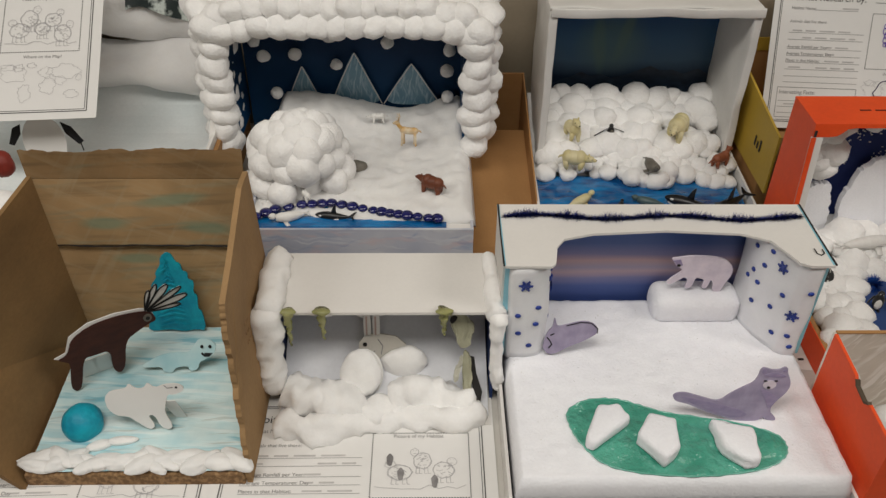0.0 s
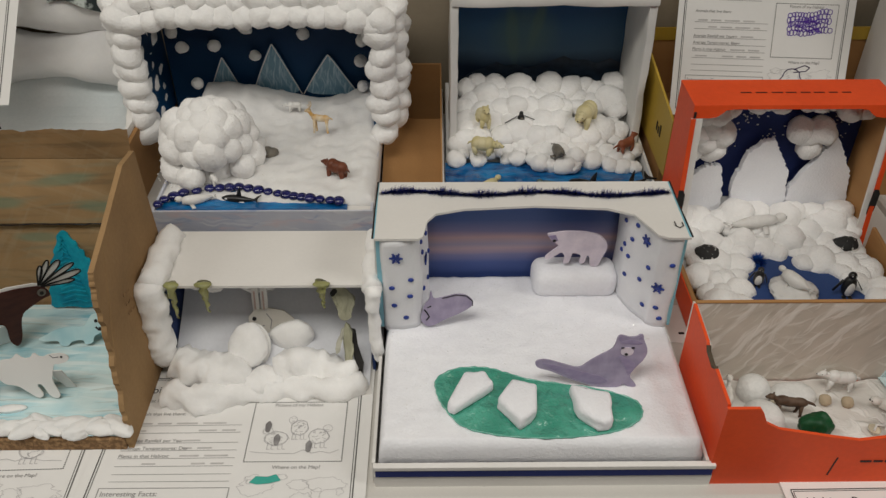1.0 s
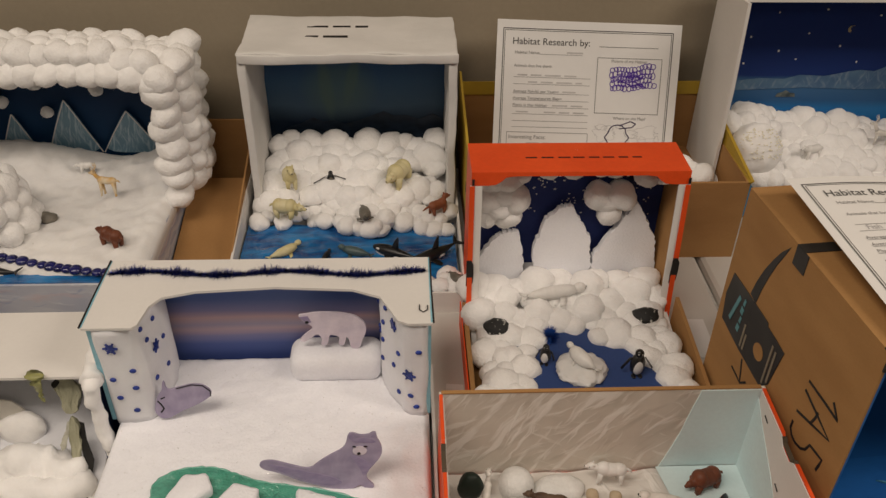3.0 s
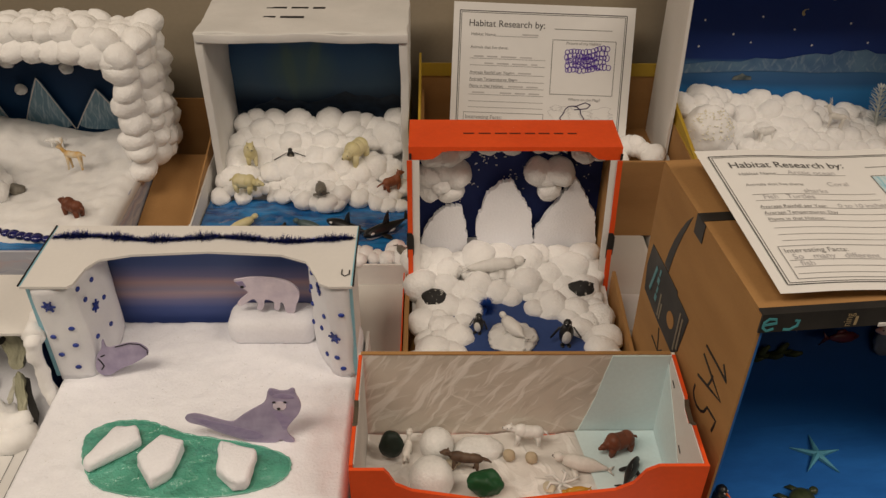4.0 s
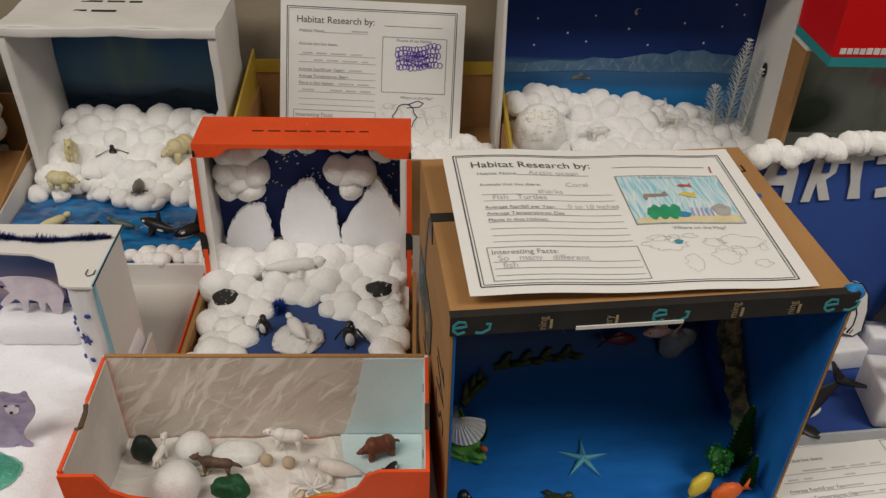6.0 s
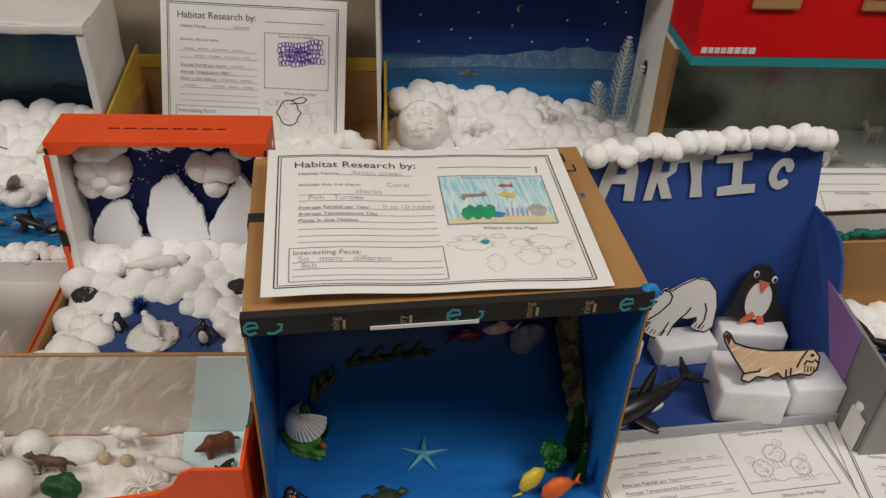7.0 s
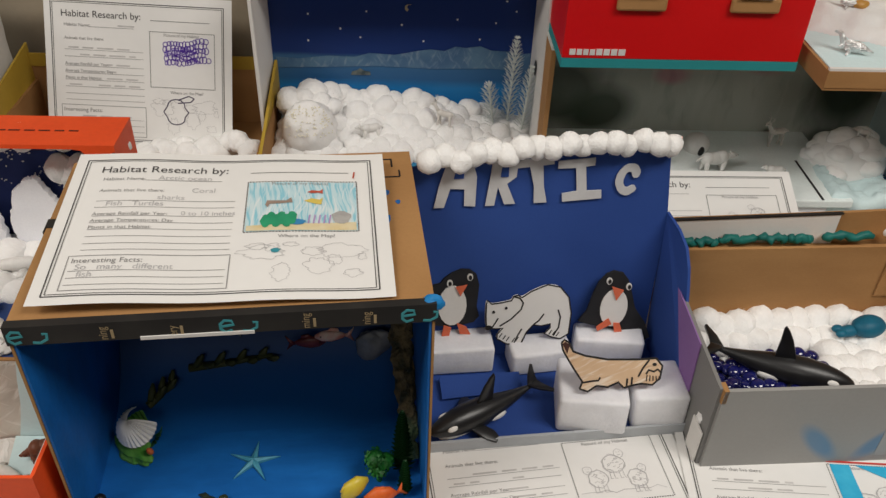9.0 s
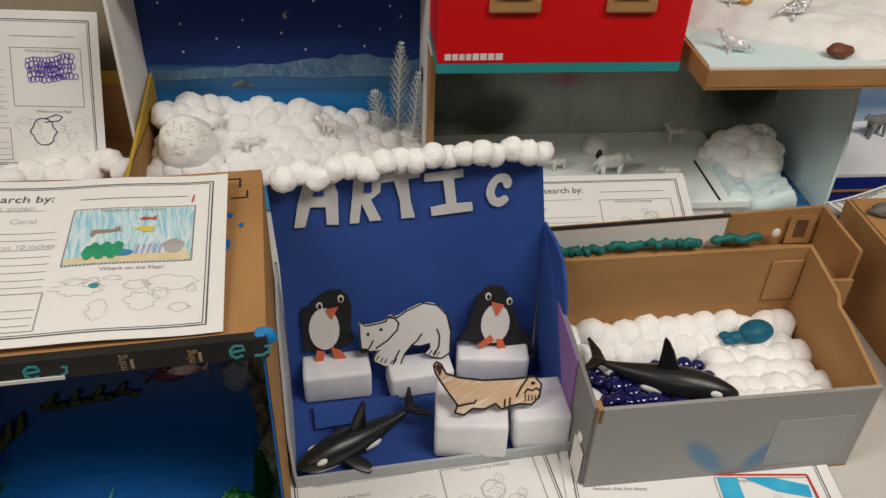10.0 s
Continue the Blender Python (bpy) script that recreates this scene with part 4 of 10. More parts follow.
def grey_box():
    t = thing("orca_diorama_box", "grey cardboard box with cotton snow and an orca on glass beads", "diorama", (1.283, 0.545, 0), 2.5)
    W, D = 0.262, 0.158
    part("bottom_panel", box(0, W, 0, D, 0, 0.003), KRAFT, t)
    part("front_panel", box(0, W, 0, 0.004, 0.003, 0.108), stained("smudged_grey_card", (0.33, 0.326, 0.315), (0.295, 0.29, 0.28), (0.14, 0.24, 0.36), [(0.110, 0.033, 0.040, 0.014, -50), (0.171, 0.031, 0.038, 0.014, 50)], 5), t, "blue paint smudges")
    part("clear_tape", box(0.172, W - 0.012, -0.0005, 0.0, 0.012, 0.074), mat("clear_tape_on_grey", (0.34, 0.336, 0.325), (0.31, 0.305, 0.295), 9, 0.36, 0.1), t, "strip of clear tape")
    part("back_panel", box(0, W, D - 0.004, D, 0.003, 0.150), KRAFT, t)
    part("side_panel", panel([(0, 0.004, 0.003), (0, D - 0.004, 0.003), (0, D - 0.004, 0.118), (0, 0.10, 0.114), (0, 0.004, 0.108)], 0.0036), GREY_CARD, t)
    part("side_cover", prism([(-0.0040, 0.052, 0.012), (-0.0040, D - 0.002, 0.012), (-0.0040, D - 0.002, 0.120), (-0.0040, 0.10, 0.1155), (-0.0040, 0.058, 0.112)], (-0.0014, 0, 0)), PURPLE_FOAM, t, "purple card on the outer side")
    pr = [(0.004, 0.003), (D - 0.004, 0.003), (D - 0.004, 0.150), (0.095, 0.139), (0.086, 0.129), (0.07, 0.127), (0.004, 0.108)]
    part("side_panel", prism([(W - 0.004, a, b) for a, b in pr], (0.004, 0, 0)), KRAFT, t, "notched edge")
    part("slot_flap", box(W - 0.040, W - 0.006, D - 0.0065, D - 0.0042, 0.085, 0.135, 0.0006), KRAFT, t)
    return t


GREY_BOX = grey_box()


# ---- back right: foam-board scene, red shoe box, tray ----
FOREST = brushed("dark_forest_print", (0.54, 0.57, 0.51), (0.40, 0.43, 0.38), [((0.20, 0.24, 0.20), 88, 9, 34, 0.05, 0.54, 0.70, 0.55), ((0.58, 0.60, 0.55), 90, 7, 55, 0.03, 0.56, 0.70, 0.5)], "XZ", 0.4, 0.0, 0.0005, 7)
stain(FOREST, (0.012, 0.03, 0.008), [(-0.235, 0.10, 0.10, 0.085, 0), (-0.17, 0.07, 0.07, 0.05, 20), (0.20, 0.12, 0.08, 0.10, 0)], 0.9)
stain(FOREST, (0.55, 0.17, 0.24), [(-0.03, 0.175, 0.055, 0.022, 12), (0.06, 0.15, 0.045, 0.022, -10), (-0.07, 0.13, 0.035, 0.020, 0), (0.12, 0.185, 0.04, 0.018, 0)], 0.55)


def foam_board_box():
    t = thing("ice_field_diorama_box", "wide white cardboard diorama of polar animals on pale blue ice", "diorama", (1.45, 1.05, 0))
    x0, x1 = 1.176, 1.705
    part("bottom_panel", box(x0, x1, 0.955, 1.15, 0.0, 0.004), PALE_BLUE_CARD, t, world=True)
    part("ice_floor", box(x0 + 0.004, 1.60, 0.957, 1.148, 0.028, 0.040, 0.002), mat("pale_ice_foam", (0.84, 0.92, 0.91), (0.88, 0.93, 0.92), 10, 0.5, 0.2), t, "pale blue foam ice", world=True)
    part("ice_support", box(x0 + 0.006, 1.595, 0.962, 1.146, 0.004, 0.028), FOAM, t, world=True)
    part("water_strip", box(1.60, x1 - 0.003, 0.957, 1.148, 0.008, 0.014), SEA_GEL, t, "blue painted water", world=True)
    part("back_panel", box(x0, x1, 1.148, 1.152, 0.004, 0.236), FOREST, t, "dark forest picture", world=True)
    part("side_panel", panel([(x1, 0.952, 0.004), (x1, 1.148, 0.004), (x1, 1.148, 0.236), (x1 + 0.01, 0.99, 0.236), (x1 + 0.004, 0.96, 0.12)], 0.004), PALE_BLUE_CARD, t, world=True)
    part("side_panel", box(x0 - 0.006, x0, 0.985, 1.15, 0.0, 0.236), KRAFT, t, "bare cardboard edge", world=True)
    part("top_panel", box(x0 - 0.006, x1 + 0.012, 0.985, 1.152, 0.236, 0.240), WHITE_CARD, t, world=True)
    return t


FOAM_BOX = foam_board_box()


def red_box():
    t = thing("red_shoe_box", "red shoe box with teal bottom edge and two cardboard tabs", "box", (1.31, 0.93, 0.2405))
    part("body", box(1.172, 1.448, 0.928, 1.150, 0.252, 0.365, 0.001), RED, t, world=True)
    part("teal_edge", box(1.1715, 1.4485, 0.9275, 1.1505, 0.241, 0.252), TEAL_TRIM, t, "teal bottom edge", world=True)
    for x in (1.225, 1.352):
        part("tab", box(x, x + 0.056, 0.9215, 0.9278, 0.311, 0.328, 0.003), KRAFT, t, "folded cardboard tab", world=True)
        part("tab_card", box(x + 0.006, x + 0.046, 0.918, 0.9278, 0.3286, 0.3360, 0.001), WHITE_CARD, t, world=True)
    return t


RED_BOX = red_box()


def snow_tray():
    t = thing("snow_tray_diorama", "shallow cardboard tray with cotton snow and foil figures", "diorama", (1.60, 0.98, 0.2405))
    x0, x1, y0, y1 = 1.462, 1.78, 0.880, 1.15
    part("bottom_panel", box(x0, x1, y0, y1, 0.2405, 0.244), KRAFT, t, world=True)
    part("front_panel", box(x0, x1, y0 - 0.001, y0 + 0.003, 0.244, 0.264), KRAFT, t, world=True)
    part("side_panel", box(x0, x0 + 0.004, y0 + 0.003, y1, 0.244, 0.264), KRAFT, t, world=True)
    part("ice_layer", box(x0 + 0.004, x1, y0 + 0.003, y1, 0.244, 0.2655), PALE_BLUE_CARD, t, "pale blue card with white rim", world=True)
    part("white_rim", box(x0 + 0.001, x1, y0 - 0.0005, y0 + 0.004, 0.2642, 0.2672), WHITE_CARD, t, world=True)
    part("snow", blanket(1.475, 1.78, 0.895, 1.15, lambda u, v: 0.020 * min(1.0, (0.255 * v + 0.167 * u - 0.0977) * 22) if 0.255 * v + 0.167 * u > 0.0977 else -0.02, 0.2645, 60, 60, 0.004, 45), BATTING, t, "cotton batting", True, world=True)
    return t


snow_tray()

# ---- boxes seen partly ----
def teal_box():
    t = thing("teal_clay_box", "brown cardboard box with a white flap and teal clay strips", "box", (1.43, 0.75, 0))
    part("bottom_panel", box(1.29, 1.60, 0.715, 0.805, 0.0, 0.004), KRAFT, t, world=True)
    part("front_panel", box(1.29, 1.60, 0.715, 0.719, 0.004, 0.10), KRAFT, t, world=True)
    part("back_panel", panel([(1.287, 0.801, 0.004), (1.60, 0.801, 0.004), (1.60, 0.801, 0.136), (1.49, 0.801, 0.128), (1.285, 0.801, 0.116)], 0.004), KRAFT, t, world=True)
    part("white_flap", panel([(1.288, 0.797, 0.02), (1.487, 0.797, 0.02), (1.487, 0.797, 0.1285), (1.285, 0.797, 0.116)], 0.002), WHITE_CARD, t, "white inner flap", world=True)
    part("dark_edge", panel([(1.283, 0.796, 0.1162), (1.489, 0.796, 0.1287), (1.489, 0.796, 0.1307), (1.283, 0.796, 0.1182)], 0.004), BLACK_BAND, t, world=True)
    part("side_panel", box(1.596, 1.60, 0.719, 0.801, 0.004, 0.136), KRAFT, t, world=True)
    return t


TEAL_BOX = teal_box()


def yellow_box():
    t = thing("yellow_edged_box", "open brown cardboard box with yellow taped rim", "box", (0.64, 1.03, 0))
    x0, x1, y0, y1 = 0.468, 0.812, 0.925, 1.140
    open_tray(t, x0, x1, y0, y1, 0.0, 0.112, 0.150, 0.112, 0.112, KRAFT, 0.004)
    part("side_flap", panel([(x1, y0, 0.11), (x1, y1, 0.11), (x1, y1, 0.152), (x1 + 0.004, y0, 0.114)], 0.004), YELLOW_TAPE, t, "yellow rim", world=True)
    part("back_rim", box(x0, x1, y1 - 0.0065, y1 - 0.0042, 0.133, 0.152), YELLOW_TAPE, t, "yellow rim", world=True)
    part("side_flap", panel([(x0, y0 - 0.03, 0.05), (x0, y1, 0.05), (x0, y1, 0.165), (x0, y0 - 0.03, 0.13)], 0.003), YELLOW_TAPE, t, "yellow outside", world=True)
    for k, l in ((0, 0.016), (1, 0.010), (2, 0.013)):
        part("ink_bar", prism([(x0 - 0.0036, 0.935 + 0.009 * k, 0.085), (x0 - 0.0036, 0.939 + 0.009 * k, 0.085), (x0 - 0.0036, 0.939 + 0.009 * k, 0.085 + l), (x0 - 0.0036, 0.935 + 0.009 * k, 0.085 + l)], (-0.0004, 0, 0)), INK, t, "dark printed mark", world=True)
    part("inner_shelf", box(x0 + 0.05, x1 - 0.004, y0 + 0.004, y1 - 0.004, 0.044, 0.048), KRAFT, t, world=True)
    return t


YELLOW_BOX = yellow_box()
yc = random.Random(31)
for k in range(16):
    x = 0.628 + 0.0105 * k
    cotton(YELLOW_BOX, x, 1.022 + yc.uniform(-0.022, 0.022), 0.062 + (0.010 if k > 11 else 0) + yc.uniform(-0.003, 0.004), yc.uniform(0.013, 0.019))


def brown_back_box():
    t = thing("brown_cardboard_box", "open brown cardboard box wedged between two dioramas", "box", (0.14, 0.97, 0))
    part("bottom_panel", box(0.100, 0.181, 0.83, 1.12, 0.0, 0.004), KRAFT, t, world=True)
    part("inner_step", panel([(0.100, 0.845, 0.004), (0.181, 0.845, 0.004), (0.181, 1.06, 0.045), (0.100, 1.06, 0.045)], 0.003), KRAFT, t, world=True)
    part("back_panel", box(0.100, 0.181, 1.116, 1.12, 0.004, 0.104), KRAFT, t, world=True)
    part("side_panel", panel([(0.181, 0.83, 0.002), (0.181, 1.12, 0.002), (0.181, 1.12, 0.104), (0.181, 0.84, 0.035)], 0.002), KRAFT, t, world=True)
    return t


brown_back_box()


# ---- figures ----
def flat(pts, thick=0.0012, y=0.0):
    """A flat outline given in millimetres, standing in the xz plane."""
    return prism([(a / 1000, y, b / 1000) for a, b in pts], (0, thick, 0))


def oval(cx, cz, rx, rz, n=18):
    return [(cx + rx * math.cos(2 * math.pi * k / n), cz + rz * math.sin(2 * math.pi * k / n)) for k in range(n)]


def stroke(pts, w=1.0, y=-0.0004, thick=0.0004):
    """A drawn line of width w mm along points in mm, in the xz plane: one ribbon."""
    q = [Vector(p) for p in pts]
    bm = bmesh.new()
    prev = None
    for i, c in enumerate(q):
        d = (q[min(i + 1, len(q) - 1)] - q[max(i - 1, 0)])
        d = d.normalized() if d.length > 1e-6 else Vector((1, 0))
        n = Vector((-d.y, d.x)) * w / 2
        cur = [bm.verts.new((e.x / 1000, yy, e.y / 1000)) for e, yy in ((c + n, y), (c - n, y), (c - n, y + thick), (c + n, y + thick))]
        if prev:
            for k in range(4):
                bm.faces.new((prev[k], prev[(k + 1) % 4], cur[(k + 1) % 4], cur[k]))
        prev = cur
    return bm


def rounded(pts, n=2):
    """Corner cutting: a softer outline, as scissors leave it."""
    for _ in range(n):
        q = []
        for (a, b), (c, d) in zip(pts, pts[1:] + pts[:1]):
            q += [(a * 0.78 + c * 0.22, b * 0.78 + d * 0.22), (a * 0.22 + c * 0.78, b * 0.22 + d * 0.78)]
        pts = q
    return pts


def cutout(name, label, category, pts, material, at, yaw=0.0, lean=0.0, thick=0.0014, group="", soft=2):
    t = thing(name, label, category, at, yaw, group, rx=-lean)
    part("body", flat(rounded(pts, soft), thick), material, t)
    return t


def tint(bm, k):
    for f in bm.faces:
        f.material_index = k
    return bm


def toy_animal(name, label, mats, at, rz, L, leg=0.34, girth=0.2, neck=0.2, reach=0.56, head=0.13, tail=0.12, antlers=False, ears=True, group="toy animals", category="toy animal", rx=0.0):
    """A standing moulded toy animal, one mesh, nose along its own +x."""
    h = leg + girth
    bms = [ball(0, 0, h, 0.46, girth, girth * 1.05, 3, 0.08, 5, L * 50), ball(0.22, 0, h + 0.03, 0.24, girth * 1.05, girth * 1.1), ball(-0.24, 0, h + 0.01, 0.24, girth, girth * 1.05)]
    bms.append(tube([(0.30, 0, h + 0.05), (reach - 0.08, 0, h + neck * 0.6), (reach, 0, h + neck)], [girth * 0.7, girth * 0.55, girth * 0.5], 10))
    bms.append(ball(reach + 0.03, 0, h + neck, head * 1.15, head * 0.85, head * 0.85))
    bms.append(ball(reach + head * 1.15, 0, h + neck - head * 0.2, head * 0.7, head * 0.48, head * 0.45))
    for sx in (0.30, -0.30):
        for sy in (1, -1):
            k = 0.05 * (1 if sy * sx > 0 else -1)
            bms.append(tube([(sx, sy * girth * 0.55, h - girth * 0.2), (sx + k * 0.5, sy * girth * 0.6, leg * 0.5), (sx + k, sy * girth * 0.6, 0.02), (sx + k + 0.05, sy * girth * 0.6, 0.0)], [girth * 0.5, girth * 0.36, girth * 0.28, girth * 0.24], 8))
    if tail:
        bms.append(tube([(-0.44, 0, h + 0.05), (-0.5 - tail * 0.5, 0, h), (-0.5 - tail, 0, h - 0.08)], [0.05, 0.045, 0.02], 6))
    if ears:
        for sy in (1, -1):
            bms.append(ball(reach - 0.02, sy * head * 0.6, h + neck + head * 0.75, head * 0.25, head * 0.2, head * 0.35, 2))
    if antlers:
        for sy in (1, -1):
            a = Vector((reach - 0.02, sy * head * 0.4, h + neck + head * 0.6))
            bms.append(tube([a, a + Vector((-0.10, sy * 0.10, 0.18)), a + Vector((-0.04, sy * 0.17, 0.36))], [0.026, 0.022, 0.012], 6))
            for d in (0.1, 0.22):
                bms.append(tube([a + Vector((-0.08, sy * 0.09, d)), a + Vector((0.06, sy * 0.12, d + 0.12))], [0.02, 0.01], 6))
    nose = tint(ball(reach + head * 1.75, 0, h + neck - head * 0.1, head * 0.18, head * 0.2, head * 0.16, 2), 1)
    eyes = [tint(ball(reach + head * 0.75, sy * head * 0.62, h + neck + head * 0.28, head * 0.13, sub=2), 1) for sy in (1, -1)]
    bm = join(*bms, nose, *eyes)
    bm.transform(Matrix.Scale(L, 4))
    return solid(name, bm, mats, label, category, group, "", True, pose(*at, rx, 0, rz))


def toy_orca(name, label, mats, at, rz, L, rx=0.0, ry=0.0, group="toy whales"):
    """Black body, white patches, fins; nose along +x."""
    xs = [-0.5, -0.44, -0.36, -0.26, -0.12, 0.02, 0.16, 0.28, 0.38, 0.45, 0.49, 0.505]
    rs = [0.016, 0.024, 0.040, 0.064, 0.098, 0.120, 0.122, 0.108, 0.084, 0.058, 0.034, 0.010]
    bm0 = tube([(x, 0, 0.135 + 0.16 * max(0, -x - 0.1) ** 1.3 - 0.03 * max(0, x - 0.25)) for x in xs], rs, 18)
    outline = [(0.07, 0.235), (0.045, 0.31), (0.005, 0.41), (-0.04, 0.49), (-0.075, 0.53), (-0.085, 0.50), (-0.080, 0.39), (-0.075, 0.29), (-0.085, 0.215)]
    fin = prism([(a, -0.012, b) for a, b in outline], (0, 0.024, 0), 0.005)
    fl = [prism([(0.20, s * 0.08, 0.10), (0.08, s * 0.09, 0.09), (0.0, s * 0.18, 0.05), (-0.01, s * 0.25, 0.03), (0.04, s * 0.275, 0.025), (0.11, s * 0.22, 0.045)], (0, 0, 0.022), 0.005) for s in (1, -1)]
    tail = [prism([(-0.44, 0, 0.185), (-0.50, s * 0.09, 0.20), (-0.585, s * 0.18, 0.215), (-0.60, s * 0.16, 0.215), (-0.56, s * 0.07, 0.205), (-0.54, 0, 0.20)], (0, 0, 0.024), 0.004) for s in (1, -1)]
    white = [tint(ball(0.33, s * 0.076, 0.165, 0.058, 0.022, 0.030, 2), 1) for s in (1, -1)]
    white += [tint(ball(-0.08, s * 0.082, 0.105, 0.10, 0.032, 0.040, 2), 1) for s in (1, -1)]
    white.append(tint(ball(0.22, 0, 0.040, 0.22, 0.080, 0.04, 2), 1))
    bm = join(bm0, fin, *fl, *tail, *white)
    bm.transform(Matrix.Scale(L, 4))
    return solid(name, bm, mats, label, "toy whale", group, "", True, pose(*at, rx, ry, rz))


def toy_seal(name, label, mats, at, rz, L, lift=0.18, group="toy animals", category="toy seal", rx=0.0, fat=0.15):
    xs = [-0.5, -0.40, -0.22, 0.0, 0.20, 0.34]
    body = tube([(x, 0, fat * 0.9 + lift * max(0, x) * 0.8) for x in xs], [0.03, 0.06, fat * 0.85, fat, fat * 0.9, fat * 0.6], 14)
    head = ball(0.42, 0, fat + lift * 0.55, 0.11, 0.09, 0.09)
    fl = [prism([(0.16, s * 0.11, 0.05), (0.04, s * 0.12, 0.04), (0.0, s * 0.27, 0.0), (0.10, s * 0.27, 0.0)], (0, 0, 0.03)) for s in (1, -1)]
    tl = [prism([(-0.46, 0, fat * 0.7), (-0.62, s * 0.11, fat * 0.6), (-0.56, s * 0.01, fat * 0.6)], (0, 0, 0.03)) for s in (1, -1)]
    dark = [tint(ball(0.50, s * 0.045, fat + lift * 0.65, 0.018, sub=2), 1) for s in (1, -1)]
    dark.append(tint(ball(0.53, 0, fat + lift * 0.5, 0.022, sub=2), 1))
    bm = join(body, head, *fl, *tl, *dark)
    bm.transform(Matrix.Scale(L, 4))
    return solid(name, bm, mats, label, category, group, "", True, pose(*at, rx, 0, rz))


def toy_penguin(name, label, mats, at, rz, H, wings=0.25, group="toy penguins"):
    """Materials: black, white, orange. Faces along -y."""
    bms = [ball(0, 0, 0.42, 0.23, 0.20, 0.40), ball(0, -0.01, 0.84, 0.135, 0.135, 0.14)]
    bms.append(tint(ball(0, -0.085, 0.38, 0.165, 0.14, 0.32), 1))
    bms.append(tint(tube([(0, -0.12, 0.84), (0, -0.26, 0.81)], [0.045, 0.008], 6), 2))
    for s in (1, -1):
        bms.append(prism([(s * 0.19, -0.02, 0.66), (s * 0.24, 0.05, 0.62), (s * (0.30 + wings), 0.0, 0.24), (s * (0.26 + wings), -0.03, 0.22)], (0, 0.035, 0)))
        bms.append(tint(ball(s * 0.10, -0.12, 0.02, 0.075, 0.12, 0.03, 2), 2))
        bms.append(tint(ball(s * 0.055, -0.115, 0.88, 0.02, sub=2), 1))
    bm = join(*bms)
    bm.transform(Matrix.Scale(H, 4))
    return solid(name, bm, mats, label, "toy penguin", group, "", True, pose(*at, 0, 0, rz))


BLACK_PL = mat("black_plastic", (0.008, 0.008, 0.009), (0.013, 0.013, 0.014), 60, 0.35, 0.15, 300)
WHITE_PL = mat("white_plastic", (0.82, 0.81, 0.785), (0.74, 0.725, 0.695), 60, 0.4, 0.2, 300)
BROWN_PL = mat("brown_plastic", (0.20, 0.066, 0.034), (0.14, 0.045, 0.024), 70, 0.45, 0.3, 300)
GREY_PL = mat("grey_plastic", (0.20, 0.18, 0.15), (0.12, 0.11, 0.09), 70, 0.45, 0.3, 300)
TAN_PL = mat("tan_plastic", (0.62, 0.36, 0.10), (0.70, 0.62, 0.48), 90, 0.45, 0.2, 300)
OFFWHITE_PL = mat("offwhite_plastic", (0.78, 0.75, 0.705), (0.68, 0.65, 0.60), 80, 0.45, 0.2, 300)
ORANGE_PL = mat("orange_plastic", (0.72, 0.16, 0.035), (0.65, 0.10, 0.02), 60, 0.45, 0.2, 300)
YELLOW_PL = mat("yellow_plastic", (0.68, 0.52, 0.05), None, 60, 0.4, 0.2, 300)
GREEN_CLAY = mat("dark_green_clay", (0.010, 0.085, 0.030), (0.007, 0.06, 0.02), 60, 0.5, 0.5, 200)
TEAL_CLAY = mat("teal_clay", (0.010, 0.17, 0.145), (0.008, 0.12, 0.11), 60, 0.5, 0.5, 200)
BLUE_CLAY = mat("blue_teal_clay", (0.008, 0.13, 0.21), (0.006, 0.1, 0.17), 60, 0.5, 0.5, 200)
TURQUOISE = mat("turquoise_paint", (0.012, 0.40, 0.52), (0.008, 0.25, 0.38), 40, 0.45, 0.6, 160, 0.15, rel=0.002)
LILAC = mat("lilac_print", (0.40, 0.35, 0.48), (0.30, 0.26, 0.38), 70, 0.5, 0.1, 300)
LILAC_PALE = mat("pale_lilac_print", (0.76, 0.68, 0.75), (0.62, 0.55, 0.64), 60, 0.5, 0.1, 300)
BROWN_MARKER = mat("brown_marker", (0.075, 0.026, 0.018), (0.05, 0.017, 0.013), 60, 0.65, 0.1, 300, 0.15, stretch=(1, 1, 3))
BEAD_SOLID = mat("cobalt_bead", (0.004, 0.0045, 0.055), (0.010, 0.013, 0.13), 60, 0.08, 0.0, coat=0.6)
CLEAR_GEL = mat("green_gel", (0.095, 0.42, 0.31), (0.05, 0.31, 0.22), 26, 0.06, 1.0, 55, 0.12, coat=1.0, rel=0.012, contrast=(0.38, 0.6))

PENCIL_GREY = mat("pencil_line_grey", (0.3, 0.29, 0.29), None, 40, 0.8, 0)

# reindeer box contents
rd = thing("paper_reindeer", "brown marker paper reindeer with white rim and antlers", "paper cut-out", (-0.28, 0.606, 0.0235), 30)
DEER = [(-29, 42), (-19, 44), (-12, 61), (7, 70), (31, 71), (54, 67), (64, 62), (67, 50), (59, 49), (49, 45), (34, 38), (27, 6), (20, -1), (15, 9), (18, 33), (3, 33), (-7, 34), (-16, 0), (-22, -4), (-26, 3), (-19, 33), (-23, 37)]
part("rim", flat([(-31, 44), (-20, 47), (-13, 64), (6, 73), (31, 74), (54, 70), (64, 65), (66, 52), (49, 45), (30, 38), (-10, 36), (-20, 36)], 0.001, 0.0004), PAPER, rd, "white paper rim")
part("body", flat(rounded(DEER, 2), 0.0008, -0.0006), BROWN_MARKER, rd)
